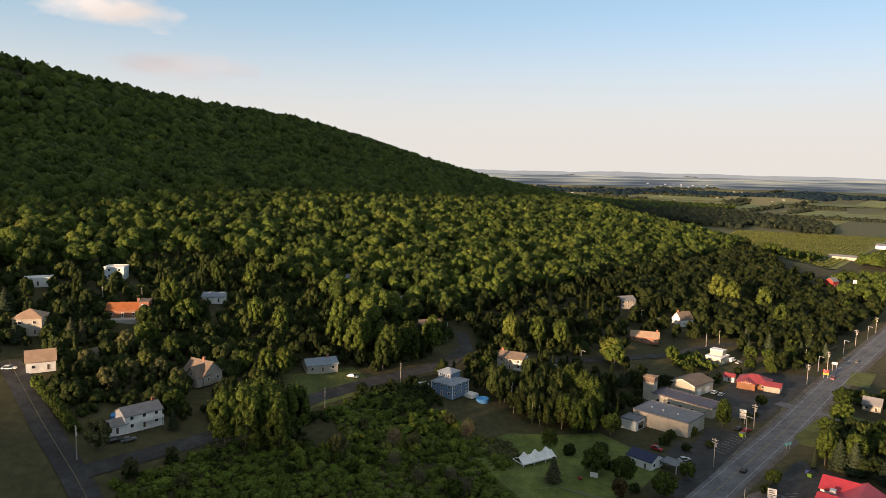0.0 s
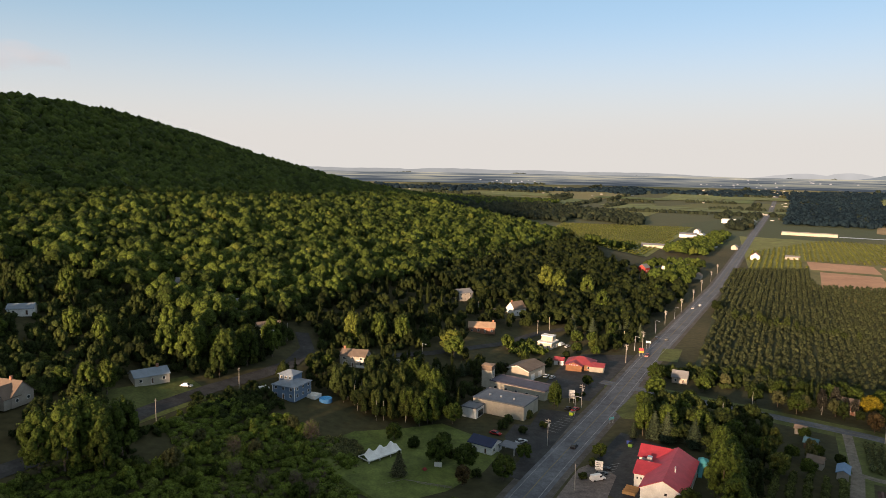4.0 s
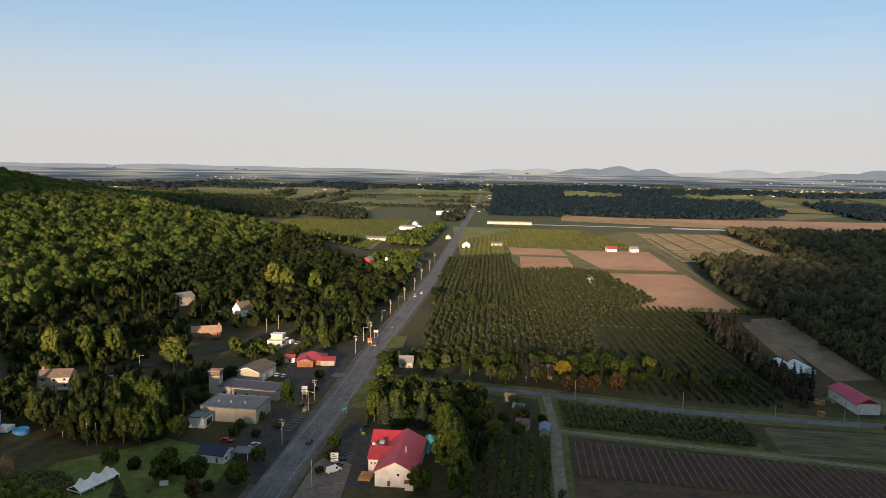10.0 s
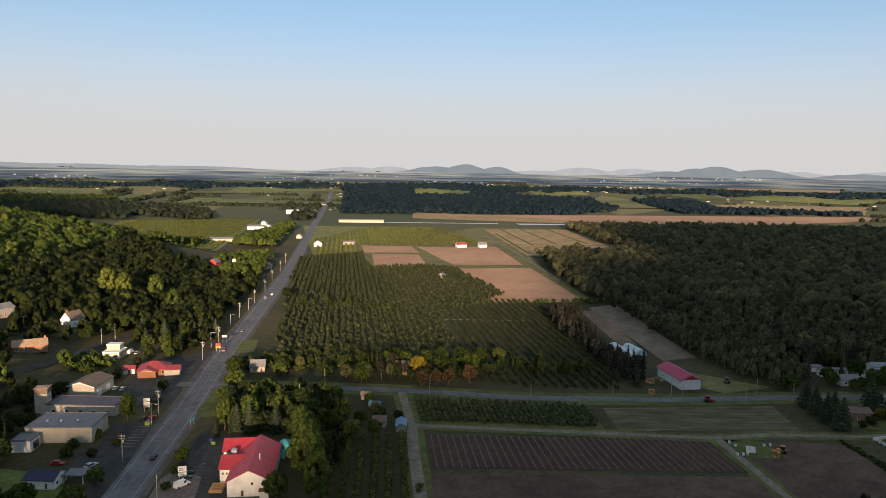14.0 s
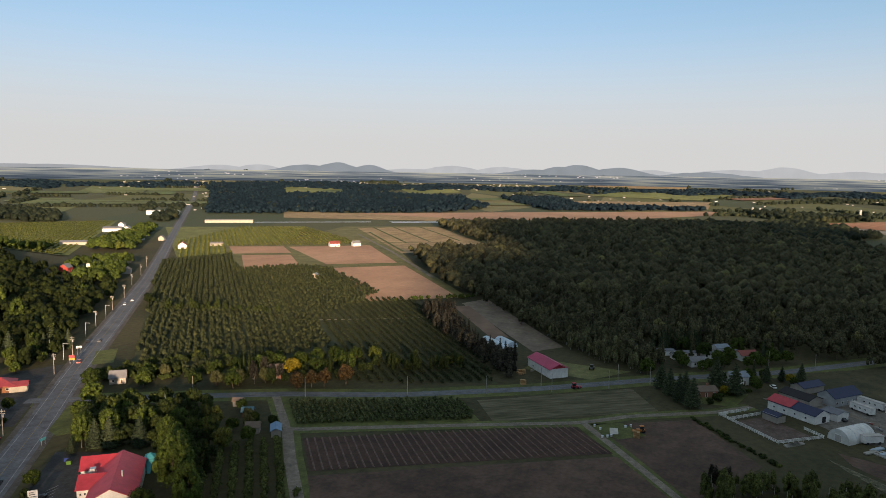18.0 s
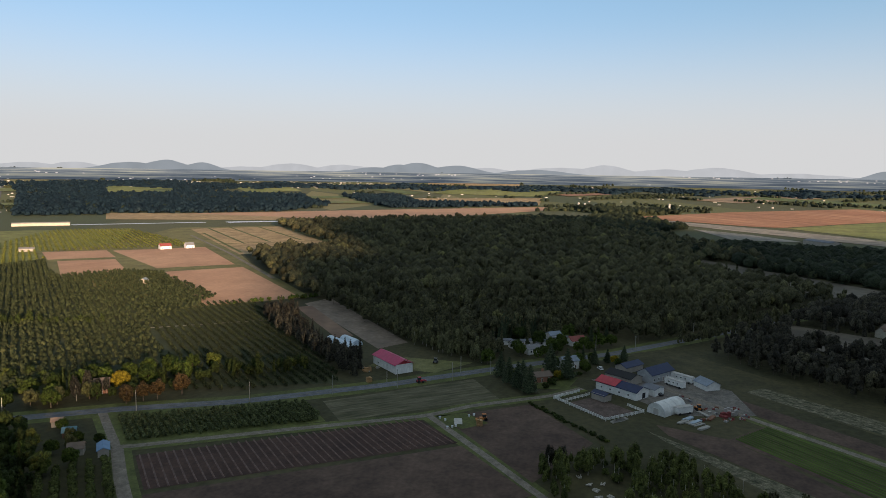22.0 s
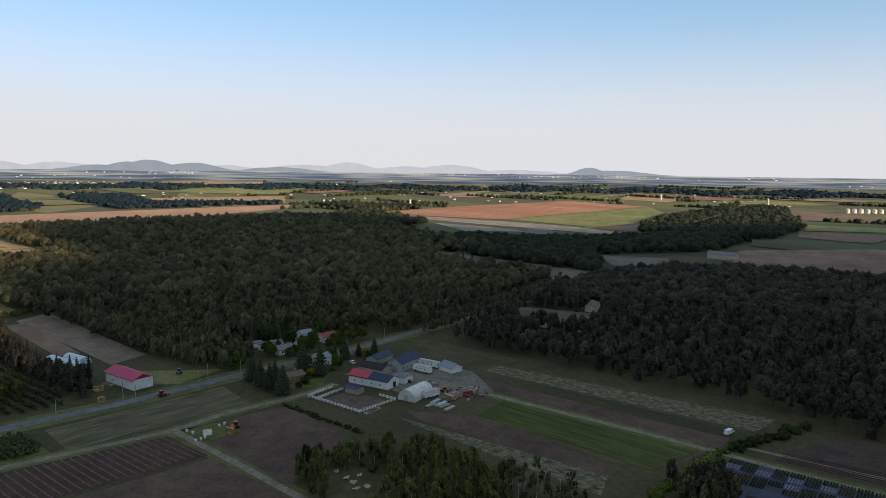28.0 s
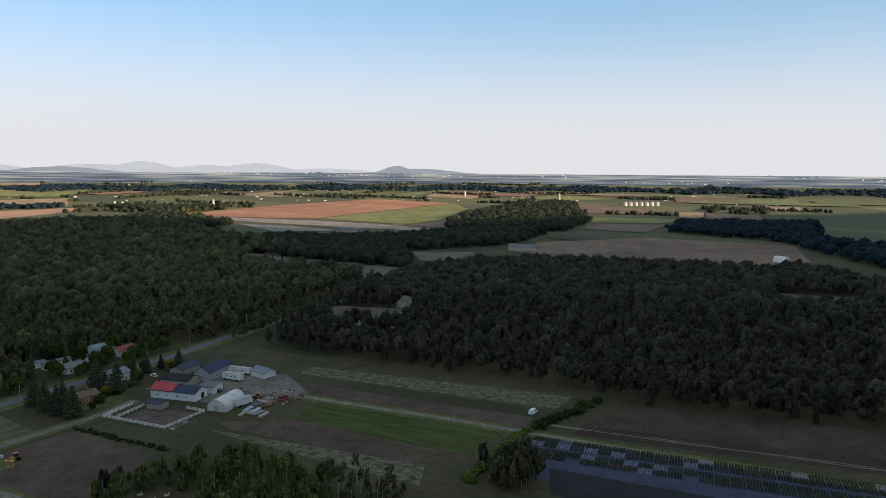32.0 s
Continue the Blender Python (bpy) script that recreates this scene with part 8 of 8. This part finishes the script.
# far woods and tree belts
FAR = [(5, full(0, 1.5, 7.0, 5.5, 6, 2)), (2, slim(0, 1.2, 2))]
BELT = [(1, lambda r: clump_crown(r, 0, 8.0, 6.0, 4.0, 1, 1.0, 0.1, 0, 1.0))]
for nm, sd, poly, gap, lb in (
        ("far_wood_east", 52, [(1000, 1235), (1364, 885), (1700, 930), (2150, 1290), (2000, 1800), (1560, 1900)], 16, "dark woodland band across the plain"),
        ("far_wood_north", 53, [(1640, 2000), (1990, 1620), (2500, 1700), (2500, 2200), (2000, 2480)], 20, "distant dark woodland on the plain"),
        ("far_wood_west", 54, [(335, 1812), (664, 2250), (777, 1775), (801, 1455), (679, 1220), (640, 1240), (620, 1420), (547, 1300), (495, 1421), (369, 1414)], 12, "dark wood at the mountain's foot"),
        ("far_hedgerow", 74, [(345, 760), (352, 752), (458, 840), (452, 850)], 7, "row of tall trees across the far orchard"),
        ("far_wood_patch", 55, [(1375, -410), (1780, -695), (2075, -980), (1935, -995), (1290, -695), (1080, -540), (1085, -465), (1170, -350)], 11, "wooded patch between bright fields"),
        ("far_wood_belt", 56, [(1005, -220), (1140, -465), (1025, -465), (895, -365), (855, -200), (700, -170), (760, -95), (880, -20), (1000, 30), (1050, -20)], 10, "woodland belts beyond the forest"),
        ("far_wood_south", 57, [(1020, -695), (1190, -840), (1095, -1080), (810, -805), (600, -900), (480, -760), (560, -650), (700, -700), (840, -760)], 12, "dark woodland on the southern plain"),
        ("far_wood_mid", 58, [(1685, 735), (2240, 1180), (2330, 1015), (2180, 900), (1995, 760), (2060, 430), (1990, 415)], 15, "dark woodland beyond the orange field"),
        ("far_wood_gap", 69, [(1370, 395), (1470, 300), (1450, 210), (1700, 170), (1960, 330), (1950, 0), (1640, 150), (1530, 100), (1350, 5), (1200, 60), (1020, 30), (1310, 200)], 12, "dark wood between bright fields"),
        ("road_trees_far", 59, [(470, 790), (488, 735), (530, 780), (570, 830), (690, 975), (680, 1000), (560, 890)], 9.4, "garden trees round far houses"),
        ("road_trees_end", 60, [(790, 1130), (830, 1085), (985, 1290), (960, 1310)], 10, "trees along the far road"),
        ("road_trees_mid", 61, [(330, 560), (350, 545), (440, 660), (420, 690), (350, 640)], 9, "garden trees beside the main road")):
    FX, FY = scatter(wr, poly, gap)
    ok = free(FX, FY)
    woods(nm, sd, FX[ok], FY[ok], FAR if gap > 9.5 else [(5, full(20, 0.7, lobes=8)), (1, slim(16, 0.7))], (HAZED_LEAF if nm in ("far_wood_east", "far_wood_north", "far_wood_mid", "far_wood_south") else FAR_LEAF) if gap > 9.5 else LEAF, lb, 0.95)
BXs, BYs = [], []
for i in range(230):
    a_, d_ = radians(wr.uniform(-2, 140)), wr.uniform(1250, 4300)
    t_ = ROAD_TURN + (0 if wr.uniform() < 0.6 else math.pi / 2)
    n_ = int(wr.uniform(12, 40))
    k_ = np.arange(n_) * 11.0
    q_ = wr.uniform(-14, 14, n_)
    BXs.append(d_ * math.sin(a_) + k_ * math.sin(t_) + q_ * math.cos(t_))
    BYs.append(d_ * math.cos(a_) + k_ * math.cos(t_) - q_ * math.sin(t_))
FX, FY = np.concatenate(BXs), np.concatenate(BYs)
ok = free(FX, FY) & (np.hypot(FX, FY) > 1700) & (np.hypot(FX, FY) < 4500) & ~inside([(2060, -314), (2190, -560), (1985, -901), (1103, -326)], FX, FY)
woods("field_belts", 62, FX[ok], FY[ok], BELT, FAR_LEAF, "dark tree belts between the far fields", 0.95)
# distant band of woods: haze and cloud shade are in its leaf colour
az_, d_ = wr.uniform(-4, 144, 6800), wr.uniform(2830, 3300, 6800)
ok = (np.abs(az_ - 39.4) > 0.7) & (d_ > 2830 + 150 * np.abs(np.sin(az_ * 0.45))) & (d_ < 3300 - 170 * np.abs(np.sin(az_ * 0.31 + 1)))
woods("far_wood_band", 75, (d_ * np.sin(np.radians(az_)))[ok], (d_ * np.cos(np.radians(az_)))[ok], [(1, lambda r: clump_crown(r, 0, 16.0, 7.0, 3.0, 1, 1.0, 0.1, 0, 1.0))], HAZED_LEAF, "band of distant woods across the plain, painted dark blue for haze and cloud shade", 0.9)
HX2, HY2 = scatter(wr, [(412, 330), (418, 324), (480, 276), (476, 270)], 4)
t_ = np.linspace(0, 1, 46)
sx_, sy_ = np.interp(t_, [0, 0.5, 1], [431, 519, 620]), np.interp(t_, [0, 0.5, 1], [8, -58, -125])
for nm_, sd_, of_ in (("side_road_trees", 71, 7.5), ("side_road_trees_south", 72, -8.0)):
    woods(nm_, sd_, sx_ + of_ * 0.58 + wr.uniform(-1.5, 1.5, 46), sy_ + of_ * 0.81 + wr.uniform(-1.5, 1.5, 46), [(3, full(16, 0.5, 2.8, 3.8, 4.6, 8)), (2, narrow(16, 0.45, 8))], PLAIN_LEAF, "row of trees along the country road in the forest", 0.85, "trees")
# low dark growth added where a grass ditch lies in shade
t_ = np.linspace(0, 1, 40)
woods("ditch_brush", 66, 292 - t_ * 32 + wr.uniform(-1, 1, 40), 62 - t_ * 36 + wr.uniform(-1, 1, 40), [(1, full(30, 0.22, 0.9, 0.5, 0.35, 4))], GARDEN_LEAF_SHADED, "low dark growth in place of a shaded grass ditch by the bare field", 1.0, "scrub")
t_ = np.linspace(0, 1, 30)
woods("ditch_brush_east", 67, 244 + t_ * 23 + wr.uniform(-2, 2, 30), -110 - t_ * 40 + wr.uniform(-2, 2, 30), [(1, full(30, 0.28, 1.5, 1.1, 0.9, 5))], GARDEN_LEAF_SHADED, "green brush along a ditch by the forest", 1.0, "scrub")
woods("field_hedge", 63, HX2, HY2, [(1, full(20, 0.4, 1.6, 1.6, 1.6, 4))], LEAF, "ragged hedge along the bare field", 1.0, "hedge")


# ---- orchards: rows of small trees along the road's direction ----
def orchard(name, seed, poly, row, gap, label, size=1.0, material=ORCHARD, n=12, turn=ROAD_TURN, keep=1.0):
    rng = np.random.default_rng(seed)
    P = np.array(poly, float)
    ca, sa = math.sin(turn), math.cos(turn)
    A, S = P[:, 0] * ca + P[:, 1] * sa, -P[:, 0] * sa + P[:, 1] * ca
    aa, ss = np.meshgrid(np.arange(A.min(), A.max(), gap), np.arange(S.min(), S.max(), row))
    aa = aa.ravel() + rng.uniform(-0.25, 0.25, aa.size) * gap
    ss = ss.ravel() + rng.uniform(-0.05, 0.05, ss.size) * row
    X, Y = aa * ca - ss * sa, aa * sa + ss * ca
    k = inside(poly, X, Y) & (rng.uniform(0, 1, X.size) < keep)
    return woods(name, seed, X[k], Y[k], [(1, lambda r: clump_crown(r, n, 1.3, 1.5, 1.6, 1 if n < 10 else 3, 0.34, 0.62, 0, 0.85 if n < 10 else 0.0))], material, label, size, "orchard", sizes=(0.75, 1.15))


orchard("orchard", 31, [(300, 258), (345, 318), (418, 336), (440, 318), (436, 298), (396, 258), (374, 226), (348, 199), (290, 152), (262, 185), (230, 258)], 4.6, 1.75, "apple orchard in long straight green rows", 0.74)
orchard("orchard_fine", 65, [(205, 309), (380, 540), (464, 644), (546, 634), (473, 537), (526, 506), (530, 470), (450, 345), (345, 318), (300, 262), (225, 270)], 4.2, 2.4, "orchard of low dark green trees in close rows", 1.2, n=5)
strip("orchard_lane", [(343, 315), (393, 260), (372, 227), (346, 199)], 2.2, PALE_DIRT, 0.09, "narrow pale lane through the orchard", "farm track", step=6)
slab("field_red_strip", [(438, 267), (447, 259), (374, 188), (366, 196)], BROWN_SOIL, 0.075, "strip of reddish bare soil beside the greenhouses", "field")
t_ = np.linspace(0, 1, 26)
woods("orchard_shelter_trees", 79, 304 + t_ * 38 + wr.uniform(-3, 3, 26), 420 - t_ * 66 + wr.uniform(-3, 3, 26), [(3, slim(30, 0.4, 10)), (2, full(30, 0.4, 2.6, 3.0, 3.4, 8))], GARDEN_LEAF_SHADED, "ragged row of taller trees across the orchard", 0.75, "trees", sizes=(0.5, 1.1))
BUSH_LEAF = leaf_mat("fruit_bush_leaves", (0.06, 0.075, 0.036), (0.1, 0.118, 0.056), (0.125, 0.14, 0.066), 2.5)
orchard("orchard_bushes", 32, [(212, 212), (195, 191), (240, 135), (258, 152)], 2.4, 1.4, "rows of low leafy fruit bushes", 0.66, BUSH_LEAF, n=18)
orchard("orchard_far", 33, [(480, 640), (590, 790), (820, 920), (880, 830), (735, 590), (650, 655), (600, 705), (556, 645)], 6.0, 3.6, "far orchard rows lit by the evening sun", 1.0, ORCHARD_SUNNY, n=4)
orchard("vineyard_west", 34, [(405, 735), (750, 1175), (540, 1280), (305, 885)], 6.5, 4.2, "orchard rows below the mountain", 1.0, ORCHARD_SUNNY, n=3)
orchard("garden_rows", 35, [(146, 192), (160, 198), (180, 186), (176, 176), (150, 146), (118, 140), (120, 158)], 4.9, 1.6, "rows of leafy nursery trees", 0.86, GROVE_LEAF, n=26, turn=radians(43))
